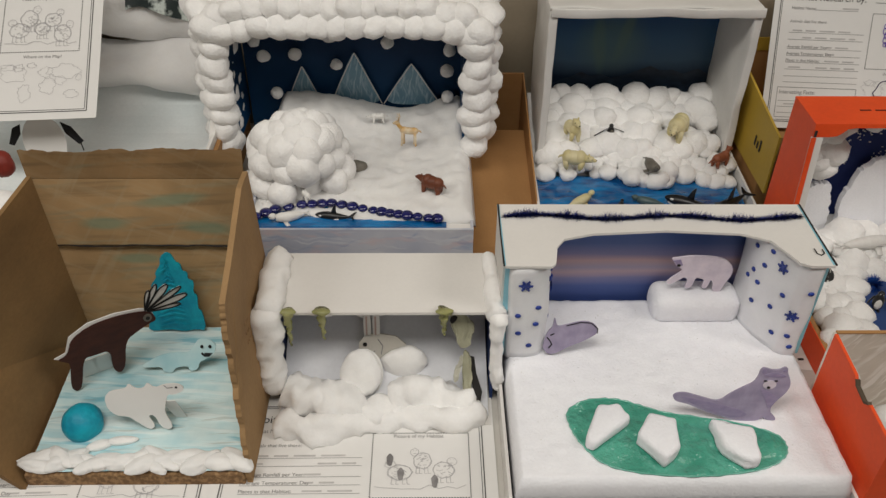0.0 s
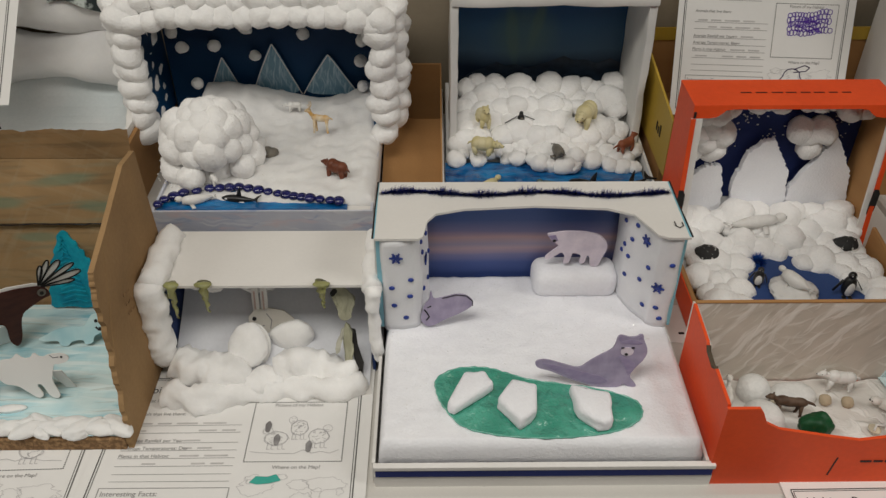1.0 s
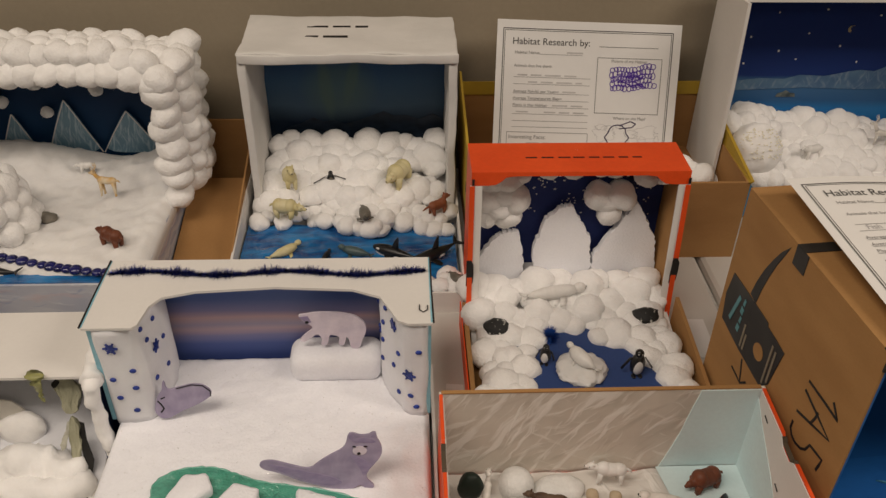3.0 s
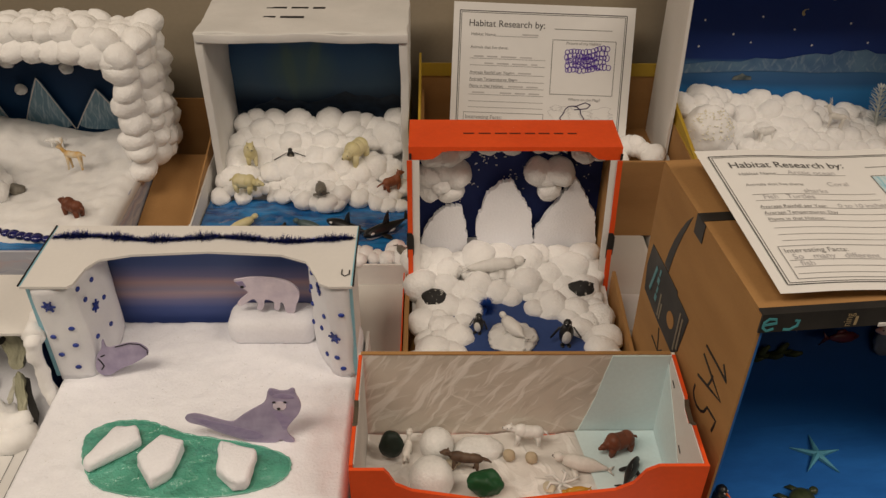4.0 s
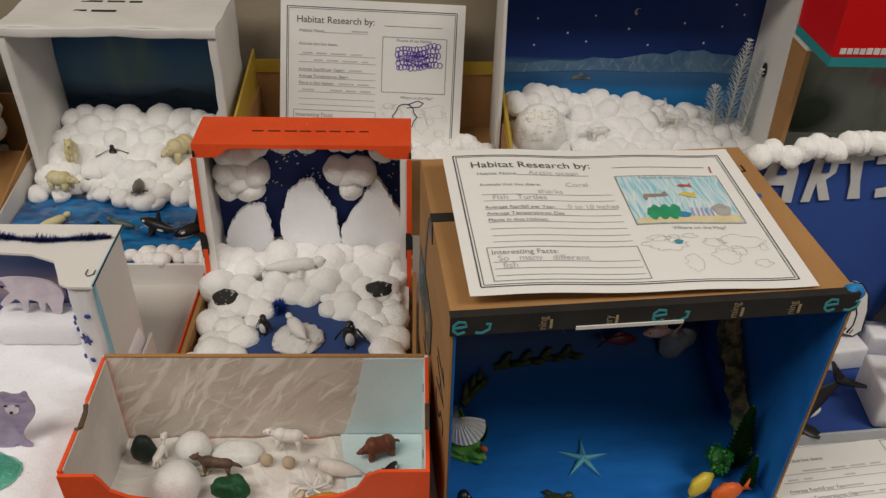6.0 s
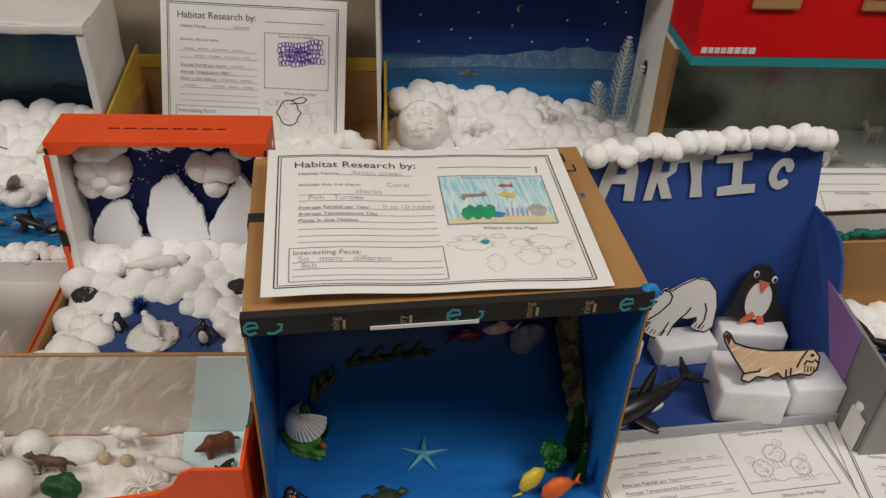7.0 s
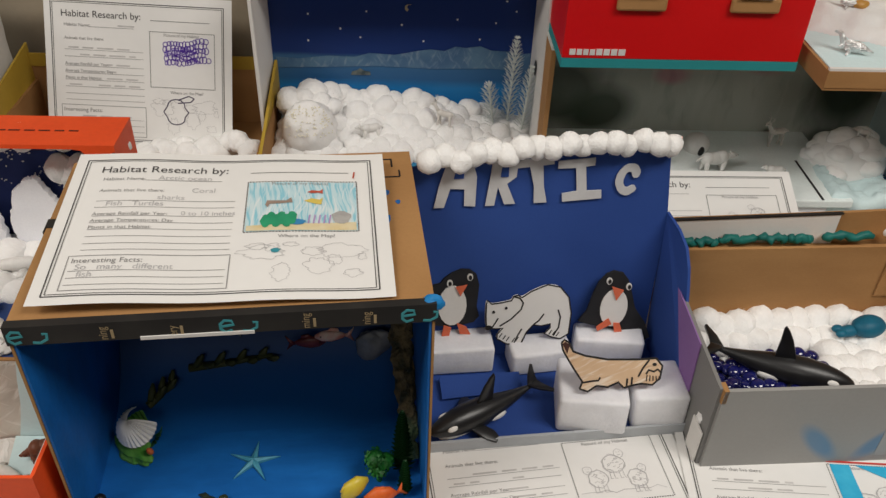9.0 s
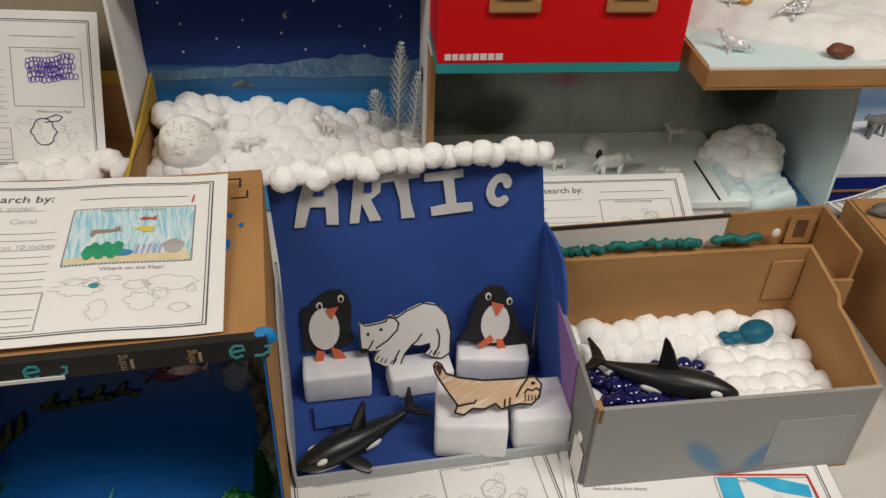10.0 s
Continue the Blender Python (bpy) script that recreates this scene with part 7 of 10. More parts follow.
for k in range(14):
    solid("paint_clump", ball(0, 0, 0, 0.008 + 0.004 * math.sin(k), 0.006, 0.004, 3, 0.3, 50, k), OFFWHITE_PL, "dried whitish paint clump along the front edge", "paint clump", "paint clumps", smooth=True, at=pose(0.495 + 0.012 * k, 0.468 + 0.010 * (0.5 + 0.5 * math.sin(k * 2.2)), 0.009))
for x, w in ((0.548, 0.010), (0.560, 0.008), (0.570, 0.008), (0.580, 0.010)):
    part("ink_bar", box(x, x + w, 0.4552, 0.4558, 0.0302, 0.0322), INK, ORANGE_TRAY, world=True)
part("pencil_line", panel([(0.523, 0.4557, 0.012), (0.5245, 0.4557, 0.012), (0.5275, 0.4557, 0.036), (0.5262, 0.4557, 0.036)], 0.0004), INK, ORANGE_TRAY, world=True)

# ---- ocean box contents (in the box's own axes) ----
OB = OCEAN_BOX.matrix_basis.copy()


def in_ocean(x, y, z=0.0045):
    """A world place from a place in the ocean box."""
    return tuple(OB @ Vector((x, y, z)))


star = bmesh.new()
c = star.verts.new((0, 0, 0.006))
ring = []
for k in range(10):
    r = 0.025 if k % 2 == 0 else 0.0048
    a = math.radians(36 * k + 15)
    ring.append(star.verts.new((r * math.cos(a), r * math.sin(a), 0.0015 if k % 2 == 0 else 0.0035)))
low = [star.verts.new((v.co.x * 1.02, v.co.y * 1.02, 0.0)) for v in ring]
for k in range(10):
    star.faces.new((c, ring[k], ring[(k + 1) % 10]))
    star.faces.new((ring[k], low[k], low[(k + 1) % 10], ring[(k + 1) % 10]))
star.faces.new(low[::-1])
solid("toy_starfish", star, mat("teal_plastic", (0.09, 0.36, 0.48), (0.05, 0.28, 0.40), 80, 0.45, 0.5, 200), "pale teal plastic starfish on the ocean floor", "toy starfish", at=pose(0.853, 0.550, 0.0045))


def turtle():
    sh = ball(0, 0, 0.006, 0.0165, 0.0135, 0.0085, 3, 0.06, 40)
    head = ball(0.022, 0, 0.005, 0.006, 0.005, 0.0045, 2)
    fl = [prism([(sx, s * 0.009, 0.003), (sx - 0.006, s * 0.010, 0.003), (sx - 0.010, s * 0.024, 0.0), (sx - 0.002, s * 0.022, 0.0)], (0, 0, 0.002)) for s in (1, -1) for sx in (0.012, -0.008)]
    return solid("toy_turtle", join(sh, head, *fl), mat("turtle_green", (0.05, 0.065, 0.028), (0.025, 0.035, 0.016), 120, 0.4, 0.6, 200), "dark green plastic sea turtle on the ocean floor", "toy turtle", smooth=True, at=pose(0.818, 0.496, 0.0045, 0, 0, 35) @ Matrix.Scale(0.8, 4))


turtle()
toy_penguin("toy_penguin", "black and white plastic penguin at the box edge", [BLACK_PL, WHITE_PL, ORANGE_PL], (0.735, 0.484, 0.0045), 40, 0.040, 0.15)


def toy_fish(name, label, mats, at, rz, L, ry=0.0, fat=1.0):
    body = tube([(0.5, 0, -0.10 * (fat - 1)), (0.3, 0, 0.10 * (fat - 1)), (0.05, 0, 0.2 * (fat - 1)), (-0.2, 0, 0.1 * (fat - 1)), (-0.36, 0, -0.05 * (fat - 1))], [0.05 * fat, 0.17 * fat, 0.2 * fat, 0.13 * fat, 0.05], 14)
    for v in body.verts:
        v.co.y *= 0.6
    tl = prism([(-0.30, -0.02, -0.03), (-0.42, -0.02, 0.06), (-0.60, -0.02, 0.27), (-0.50, -0.02, 0.0), (-0.60, -0.02, -0.25), (-0.42, -0.02, -0.08)], (0, 0.04, 0))
    fn = prism([(0.20, -0.015, 0.15 * fat), (0.02, -0.015, 0.30 * fat), (-0.16, -0.015, 0.26 * fat), (-0.20, -0.015, 0.08)], (0, 0.03, 0))
    eyes = [tint(ball(0.33, s * 0.075, 0.04, 0.03, sub=2), 1) for s in (1, -1)]
    bm = join(body, tl, fn, *eyes)
    bm.transform(Matrix.Scale(L, 4))
    return solid(name, bm, mats, label, "toy fish", "toy fish", smooth=True, at=pose(*at, 0, ry, rz))


toy_fish("toy_fish", "yellow plastic fish with a dark head standing on the floor", [YELLOW_PL, BLACK_PL], (0.951, 0.508, 0.016), 30, 0.033, -40, 1.75)
toy_fish("toy_fish", "orange and red plastic fish lying by the coral", [ORANGE_PL, BLACK_PL], (0.978, 0.503, 0.013), 195, 0.036, 20, 1.7)
LEAF = mat("green_plastic_leaf", (0.016, 0.16, 0.022), (0.006, 0.055, 0.01), 80, 0.45, 0.4, 200)
bush, br0 = bmesh.new(), random.Random(19)
for k in range(420):
    cc, cr1 = ((-0.004, 0.0, 0.030), 0.0115) if k % 3 == 0 else ((0.006, 0.003, 0.024), 0.010) if k % 3 == 1 else ((-0.001, -0.005, 0.021), 0.009)
    d = Vector((br0.gauss(0, 1), br0.gauss(0, 1), br0.gauss(0, 1))).normalized()
    c = Vector(cc) + d * cr1 * br0.uniform(0.6, 1.05)
    e = d.cross(Vector((br0.uniform(-1, 1), br0.uniform(-1, 1), 1))).normalized() * br0.uniform(0.0012, 0.0022)
    f = (d * 0.5 + d.cross(e).normalized()).normalized() * br0.uniform(0.0016, 0.003)
    bush.faces.new([bush.verts.new(q) for q in (c - e, c - f * 0.4, c + e, c + f)])
solid("toy_bush", join(bush, ball(-0.004, 0, 0.030, 0.009, sub=2), ball(0.006, 0.003, 0.024, 0.008, sub=2), ball(-0.001, -0.005, 0.021, 0.007, sub=2), tube([(0, 0, 0), (0, 0, 0.02)], 0.003, 8)), LEAF, "leafy green plastic bush in the box corner", "toy plant", at=pose(0.973, 0.530, 0.0045))
for x, y, h in ((0.994, 0.540, 0.082), (0.997, 0.514, 0.046)):
    b = bmesh.new()
    for k in range(int(h / 0.0032)):
        zz = 0.004 + 0.0032 * k
        for j in range(11):
            a = j * 0.571 + 0.29 * (k % 2)
            l = 0.19 * h * max(0.0, 1 - zz / h) ** 0.7 + 0.002
            d = Vector((math.cos(a), math.sin(a), 0.8)).normalized() * l
            w = Vector((-math.sin(a), math.cos(a), 0)) * 0.0013
            c = Vector((0, 0, zz))
            b.faces.new([b.verts.new(p) for p in (c - w * 0.5, c + w * 0.5, c + d * 0.7 + w, c + d, c + d * 0.7 - w)])
    lv = [b]
    solid("toy_fern", join(*lv, tube([(0, 0, 0), (0, 0, h)], [0.002, 0.0008], 6)), mat("dark_fern", (0.012, 0.06, 0.014), (0.008, 0.04, 0.01), 90, 0.45, 0.3), "tall dark green plastic fern by the side wall", "toy plant", "toy plants", smooth=False, at=pose(x, y, 0.0045, 0, 0, -35))
# clam on the left wall
clam = thing("toy_clam", "white ribbed plastic clam with green weed", "toy clam", in_ocean(0.030, 0.100, 0.019), -40, rx=26)
for s, lift in ((1, 0.004), (-1, -0.003)):
    bm = bmesh.new()
    rows = []
    for i in range(45):
        a = math.pi * (-0.26 + 1.52 * i / 44)
        rib = 1.0 + 0.05 * math.cos(i * math.pi)
        rows.append([bm.verts.new((math.cos(a) * 0.0225 * r * (1 + 0.02 * math.cos(i * math.pi) * r), -math.sin(a) * 0.020 * r + 0.005, s * (0.0175 * (1 - r * r) * rib + 0.0012 * r * math.cos(i * math.pi) + 0.001) + lift)) for r in (0.03, 0.25, 0.45, 0.65, 0.83, 1.0)])
    for a, b in zip(rows, rows[1:]):
        for k in range(5):
            bm.faces.new((a[k], b[k], b[k + 1], a[k + 1]))
    part("shell_half", bm, WHITE_PL if s > 0 else mat("clam_green", (0.06, 0.24, 0.03), (0.12, 0.3, 0.06), 60, 0.5, 0.3), clam, "ribbed white shell" if s > 0 else "green weed below the shell", False)
part("weed_tuft", ball(0.006, -0.012, -0.004, 0.024, 0.011, 0.006, 4, 0.5, 60, 4), bpy.data.materials["clam_green"], clam, "green plastic weed", True)
part("weed_spot", ball(0.030, -0.004, 0.004, 0.004, 0.003, 0.004, 2), mat("clam_orange", (0.5, 0.12, 0.03), None, 60, 0.5, 0.2), clam, "orange spot")
WEED = mat("olive_plastic", (0.075, 0.085, 0.028), (0.045, 0.055, 0.018), 90, 0.5, 0.4)


def weed(at, n, l, rz, rx):
    bms = [tube([(0, 0, 0), (l * 0.5, 0, 0.003), (l, 0, 0.010)], [0.0042, 0.0036, 0.002], 8)]
    for k in range(n):
        u = (k + 0.6) / n
        bms.append(tube([(l * u, 0, 0.004), (l * u + 0.006, 0.004 * (-1) ** k, 0.010), (l * u + 0.010, 0.006 * (-1) ** k, 0.017)], [0.0030, 0.0036, 0.0016], 8))
    return solid("toy_seaweed", join(*bms), WEED, "olive plastic seaweed glued to the blue box", "toy plant", "toy seaweed", smooth=True, at=pose(*at, rx, 0, rz))


weed(in_ocean(0.036, 0.135, 0.018), 5, 0.030, 50, 0)
weed(in_ocean(0.073, 0.172, 0.030), 8, 0.085, 10, 25)
toy_fish("toy_fish", "red and white plastic fish hanging on the back wall", [mat("red_fish", (0.52, 0.07, 0.03), (0.6, 0.5, 0.42), 60, 0.4, 0.2), BLACK_PL], in_ocean(0.222, 0.13, 0.103), 185, 0.034)
toy_fish("toy_fish", "dark red plastic fish on the back wall", [mat("dark_red_fish", (0.14, 0.02, 0.02), None, 60, 0.4, 0.2), BLACK_PL], in_ocean(0.196, 0.16, 0.068), 5, 0.036)
toy_fish("toy_shark", "small grey plastic shark under the box top", [mat("shark_grey", (0.12, 0.14, 0.16), None, 60, 0.4, 0.2), WHITE_PL], in_ocean(0.109, 0.15, 0.105), 175, 0.044)
solid("grey_shell", ball(0, 0, 0, 0.018, 0.009, 0.020, 4, 0.35, 45, 2), mat("grey_shell", (0.26, 0.27, 0.28), (0.18, 0.19, 0.2), 60, 0.4, 0.4), "translucent grey shell on the back wall", "shell", smooth=True, at=pose(*in_ocean(0.262, 0.17, 0.052)))
ROPE = mat("barnacled_rope", (0.20, 0.15, 0.075), (0.03, 0.035, 0.022), 90, 0.8, 0.9, 200, 0.35, rel=0.004)
stain(ROPE, (0.10, 0.20, 0.10), [(1.0, 0.03, 0.05, 0.03, 0)], 0.6)
for pts, seed in (([(0.289, 0.045, 0.02), (0.289, 0.075, 0.055), (0.287, 0.115, 0.095), (0.284, 0.155, 0.150), (0.280, 0.19, 0.236)], 1),):
    q, rr = [], []
    for a, b in zip(pts, pts[1:]):
        for k in range(9):
            q.append(in_ocean(*(Vector(a).lerp(Vector(b), k / 9))))
            rr.append(0.0050 + 0.003 * noise.noise(Vector((len(q) * 0.37, seed, 0))) + 0.0030 + 0.004 * len(q) / 36)
    bm = tube(q, rr, 12)
    bmesh.ops.subdivide_edges(bm, edges=bm.edges[:], cuts=1, use_grid_fill=True)
    for v in bm.verts:
        v.co += 0.0045 * noise.noise_vector(v.co * 110 + Vector((seed, 0, 0))) + 0.002 * noise.noise_vector(v.co * 300)
    solid("coral_strip", bm, ROPE, "rough brown and grey coral strip up the box wall", "coral", "coral strips", smooth=False)
# marks on the brown box


def side_ink(name, pts, w, material, label=""):
    """A stroke on the outside of the box wall: points (y, z) in millimetres."""
    bm = stroke(pts, w, 0.0, 0.0004)
    for v in bm.verts:
        v.co = Vector((-0.0003 - v.co.y, v.co.x, v.co.z))
    return part(name, bm, material, OCEAN_BOX, label)


for pts in ([(64, 162.4), (42, 162.8), (20, 162.5), (25.5, 167), (31, 172)], [(64.4, 152.3), (42, 146), (20.7, 139.9), (43, 133.5), (65.6, 127)], [(45.5, 133.6), (43, 141), (41.6, 148.8)], [(65.5, 115), (65.5, 107), (61, 102), (54, 100.5), (46, 102.5), (40.5, 107.5), (37.5, 116), (28, 117.4), (19.5, 118.4), (20.5, 111), (21.8, 104)]):
    side_ink("marker_writing", pts, 2.4, INK, "black marker writing")
side_ink("marker_writing", [(170.5, 78.4), (160, 77), (151.2, 75), (154, 86), (158, 99)], 2.2, INK)
side_ink("marker_writing", [(151, 75), (146, 80), (142, 84)], 2.2, INK)


def side_card(name, pts, material, lift=0.0004, label="", parent=None):
    return part(name, prism([(-lift, a / 1000, b / 1000) for a, b in pts], (-0.0004, 0, 0)), material, parent or OCEAN_BOX, label)


side_card("smile_arc", [(137.7, 241.8), (147.4, 230.6), (156, 216), (164, 199.3), (170, 182), (174, 165), (162.4, 163), (159.5, 180), (155.2, 196.8), (149, 215), (142.4, 229.9)], BLACK_BAND, 0.0003, "printed black arc")
TAPE = side_card("tape_label", [(207, 164), (212, 136), (207.6, 108.6), (169, 103.2), (121.2, 100), (110.7, 112), (103.1, 156), (119, 158), (134.6, 158.8), (136, 162), (167.8, 163.3)], BLACK_BAND, 0.0006, "black printed tape")
side_card("tape_mark", [(197, 120), (193, 118), (184, 150), (188, 152)], mat("pale_teal_print", (0.10, 0.30, 0.34), None, 30, 0.5, 0), 0.0011, "pale teal printed arc", TAPE)
for k in range(4):
    side_card("tape_mark", [(181 - 2 * (k % 2), 118 + 10 * k), (176, 117 + 10 * k), (175, 124 + 10 * k), (180 - 2 * (k % 2), 125 + 10 * k)], bpy.data.materials["pale_teal_print"], 0.0011, "", TAPE)
for a, b, l in ((168, 108, 26), (163, 108, 18), (121, 106, 44), (115, 112, 36)):
    side_card("tape_mark", [(a, b), (a - 2.6, b), (a - 3.0, b + l), (a - 0.4, b + l)], mat("grey_tan_print", (0.26, 0.22, 0.16), None, 30, 0.5, 0) if a == 168 else bpy.data.materials["grey_tan_print"], 0.0011, "", TAPE)
part("round_mark", prism([(-0.0014, 0.1372 + 0.0085 * math.cos(k * 0.35), 0.1269 + 0.0085 * math.sin(k * 0.35)) for k in range(18)], (0.0004, 0, 0)), KRAFT, TAPE, "round printed mark")
part("corner_tape", box(-0.001, 0.030, 0.118, 0.130, 0.2502, 0.2508), BLACK_BAND, OCEAN_BOX, "short strip of black tape")
part("corner_tape", box(-0.0012, -0.0004, 0.112, 0.130, 0.232, 0.2506), BLACK_BAND, OCEAN_BOX)
TEALP = mat("teal_print", (0.06, 0.32, 0.36), None, 30, 0.5, 0)
GOLDP = mat("tan_print", (0.40, 0.30, 0.17), None, 30, 0.5, 0)


def band_mark(pts, x, material, w=2.1, k=1.25):
    """A printed mark on the front of the black tape, points in millimetres."""
    bm = stroke([(a * k, b * k) for a, b in pts], w, -0.0004, 0.0004)
    bm.transform(Matrix.Translation((x, -0.0016, 0.2350)))
    part("print_mark", bm, material, OCEAN_BOX)


RING = [(7, 2), (3, 0.5), (0.5, 3), (0.5, 7), (3, 9.5), (7, 9), (8, 6), (1, 5)]
HOOK = [(0, 1), (4, 0.5), (8, 3), (8.5, 7), (6, 7)]
for x in (0.001, 0.146, 0.277):
    band_mark(RING, x, TEALP)
    band_mark(HOOK, x + 0.016, TEALP)
part("white_strip", box(0.090, 0.170, -0.0026, -0.0017, 0.2335, 0.2365), WHITE_CARD, OCEAN_BOX, "strip of white tape")
for x, y, r in ((0.262, 0.165, 0.004), (0.268, 0.140, 0.003), (0.272, 0.110, 0.005), (0.266, 0.125, 0.002), (0.276, 0.150, 0.0025), (0.285, 0.135, 0.002)):
    part("paint_drip", prism([(x + r * math.cos(k * 0.7) * (1 + 0.3 * math.sin(k * 2)), y + 1.6 * r * math.sin(k * 0.7), 0.2501) for k in range(9)], (0, 0, 0.0004)), OCEAN, OCEAN_BOX, "blue paint smear")
for p in ([(0.262, 0.206), (0.284, 0.206), (0.284, 0.2045), (0.262, 0.2045)], [(0.283, 0.206), (0.2845, 0.206), (0.2845, 0.192), (0.283, 0.192)], [(0.276, 0.176), (0.290, 0.176), (0.290, 0.1745), (0.276, 0.1745)], [(0.289, 0.176), (0.2905, 0.176), (0.2905, 0.186), (0.289, 0.186)]):
    part("crop_mark", prism([(x, y, 0.2502) for x, y in p], (0, 0, 0.0004)), INK, OCEAN_BOX)
part("blue_scrap", ball(0.300, 0.004, 0.246, 0.008, 0.005, 0.006, 3, 0.4, 90, 3), mat("bright_blue_paper", (0.01, 0.2, 0.5), None, 30, 0.5, 0.2), OCEAN_BOX, "torn bright blue scrap")

# ---- night sea box contents ----
def sea_snow(x, y):
    """Height of the cotton: a heap at one end, low at the other."""
    k = 0.50 if x < 1.0 else 0.50 - 2.2 * (x - 1.0)
    return 0.056 + (y - 1.02) * k


cotton_field(NIGHT_SEA, 0.824, 1.158, 1.022, 1.116, sea_snow, 0.0150, 0.0205, 51, sq=0.9)
cotton_field(NIGHT_SEA, 0.826, 0.892, 1.078, 1.112, lambda x, y: 0.116 - 0.22 * max(0, x - 0.868), 0.0160, 0.0215, 52)
part("snow_bed", prism([(0.811, 1.02, 0.005), (0.811, 1.13, 0.005), (0.811, 1.13, 0.070), (0.811, 1.02, 0.048)], (0.356, 0, 0)), COTTON, NIGHT_SEA, world=True)
igl = thing("glitter_igloo", "lumpy white igloo sprinkled with gold glitter", "igloo", (0.862, 1.045, 0.088))
part("dome", ball(0, 0, 0, 0.037, 0.031, 0.042, 4, 0.10, 75, 2), COTTON, igl, "", True)
gl = random.Random(6)
for k in range(110):
    a, b = gl.uniform(3.6, 5.9), gl.uniform(0.1, 1.2)
    p = (0.862 + 0.0378 * math.cos(a) * math.cos(b), 1.045 + 0.0318 * math.sin(a) * math.cos(b), 0.088 + 0.0428 * math.sin(b))
    solid("glitter_fleck", ball(0, 0, 0, 0.0012, 0.0012, 0.0009, 1), mat("gold_glitter", (0.93, 0.88, 0.70), None, 30, 0.2, 0, coat=0.5) if k == 0 else bpy.data.materials["gold_glitter"], "tiny gold glitter fleck", "glitter", "glitter flecks", at=pose(*p))
star_r = random.Random(14)
for x, z in ((0.859, 0.218), (0.902, 0.198), (0.938, 0.223), (0.986, 0.205), (1.016, 0.182), (1.062, 0.214), (1.115, 0.210), (1.128, 0.241), (1.094, 0.186), (0.929, 0.186), (0.857, 0.180), (1.142, 0.227), (0.835, 0.246), (0.89, 0.252), (0.955, 0.256), (1.03, 0.248), (1.085, 0.262), (0.87, 0.275), (0.99, 0.275), (1.14, 0.272)):
    part("star", flat(oval(0, 0, star_r.uniform(1.2, 1.7), star_r.uniform(1.2, 1.7), 8), 0.0005, 0), PAPER, NIGHT_SEA, "white star sticker").matrix_basis = BASE[NIGHT_SEA] @ Matrix.Translation((x, 1.1302, z))
moon = [(5 * math.cos(a), 5 * math.sin(a)) for a in [math.radians(60 + 24 * k) for k in range(9)]] + [(2.2 + 4 * math.cos(a), 1.2 + 4 * math.sin(a)) for a in [math.radians(240 - 24 * k) for k in range(8)]]
part("moon", flat(moon, 0.0006, 0), mat("dull_gold", (0.45, 0.38, 0.22), None, 30, 0.4, 0), NIGHT_SEA, "small gold crescent moon").matrix_basis = BASE[NIGHT_SEA] @ Matrix.Translation((0.995, 1.1298, 0.229))
MIST = brushed("mountain_print", (0.10, 0.20, 0.31), (0.055, 0.13, 0.25), [((0.42, 0.50, 0.56), 62, 40, 160, 0.02, 0.55, 0.72, 0.32), ((0.36, 0.45, 0.53), -58, 40, 170, 0.02, 0.57, 0.72, 0.26)], "XZ", 0.4, 0.0, 0.0003, 30)
part("hill_print", flat([(0, 0), (0, 16), (30, 14), (73, 19), (110, 18), (130, 24), (165, 22), (181, 25), (200, 29), (215, 31), (235, 29), (250, 36), (264, 34), (285, 37), (300, 31), (324, 30), (340, 26), (356, 28), (356, 0), (300, 4), (220, 2), (140, 5), (60, 2)], 0.0006, 0), MIST, NIGHT_SEA, "misty printed mountains").matrix_basis = BASE[NIGHT_SEA] @ Matrix.Translation((0.811, 1.1300, 0.139))
part("wreck", flat([(0, 0), (2, 5), (9, 7), (13, 10), (20, 6), (27, 5), (28, 0)], 0.0006, 0), mat("wreck_print", (0.05, 0.075, 0.085), (0.2, 0.22, 0.2), 90, 0.5, 0), NIGHT_SEA, "faint printed shipwreck").matrix_basis = BASE[NIGHT_SEA] @ Matrix.Translation((0.914, 1.1296, 0.130))


def silver_pine(x, y, z, h, lean):
    bms = [tube([(0, 0, 0), (0, 0, h)], [0.0016, 0.0006], 6)]
    b = bmesh.new()
    for k in range(int(h / 0.0058)):
        zz = 0.006 + 0.0058 * k
        for j in range(9):
            a = j * 0.698 + 0.3 * (k % 2)
            l = 0.0185 * min(1.0, 0.35 + 2.2 * max(0.0, 1 - zz / h)) * (0.92 + 0.08 * math.sin(k * 3 + j))
            d = Vector((math.cos(a), math.sin(a), 0.6)).normalized() * l
            w = Vector((-math.sin(a), math.cos(a), 0)) * 0.0011
            c = Vector((0, 0, zz))
            b.faces.new([b.verts.new(p) for p in (c - w * 0.5, c + w * 0.5, c + d * 0.7 + w, c + d, c + d * 0.7 - w)])
    bms.append(b)
    return solid("silver_pine", join(*bms), mat("frosted_needles", (0.76, 0.78, 0.74), (0.60, 0.63, 0.60), 90, 0.5, 0), "frosted silver plastic pine sprig in cotton", "toy tree", "toy trees", at=pose(x, y, z, 0, lean))


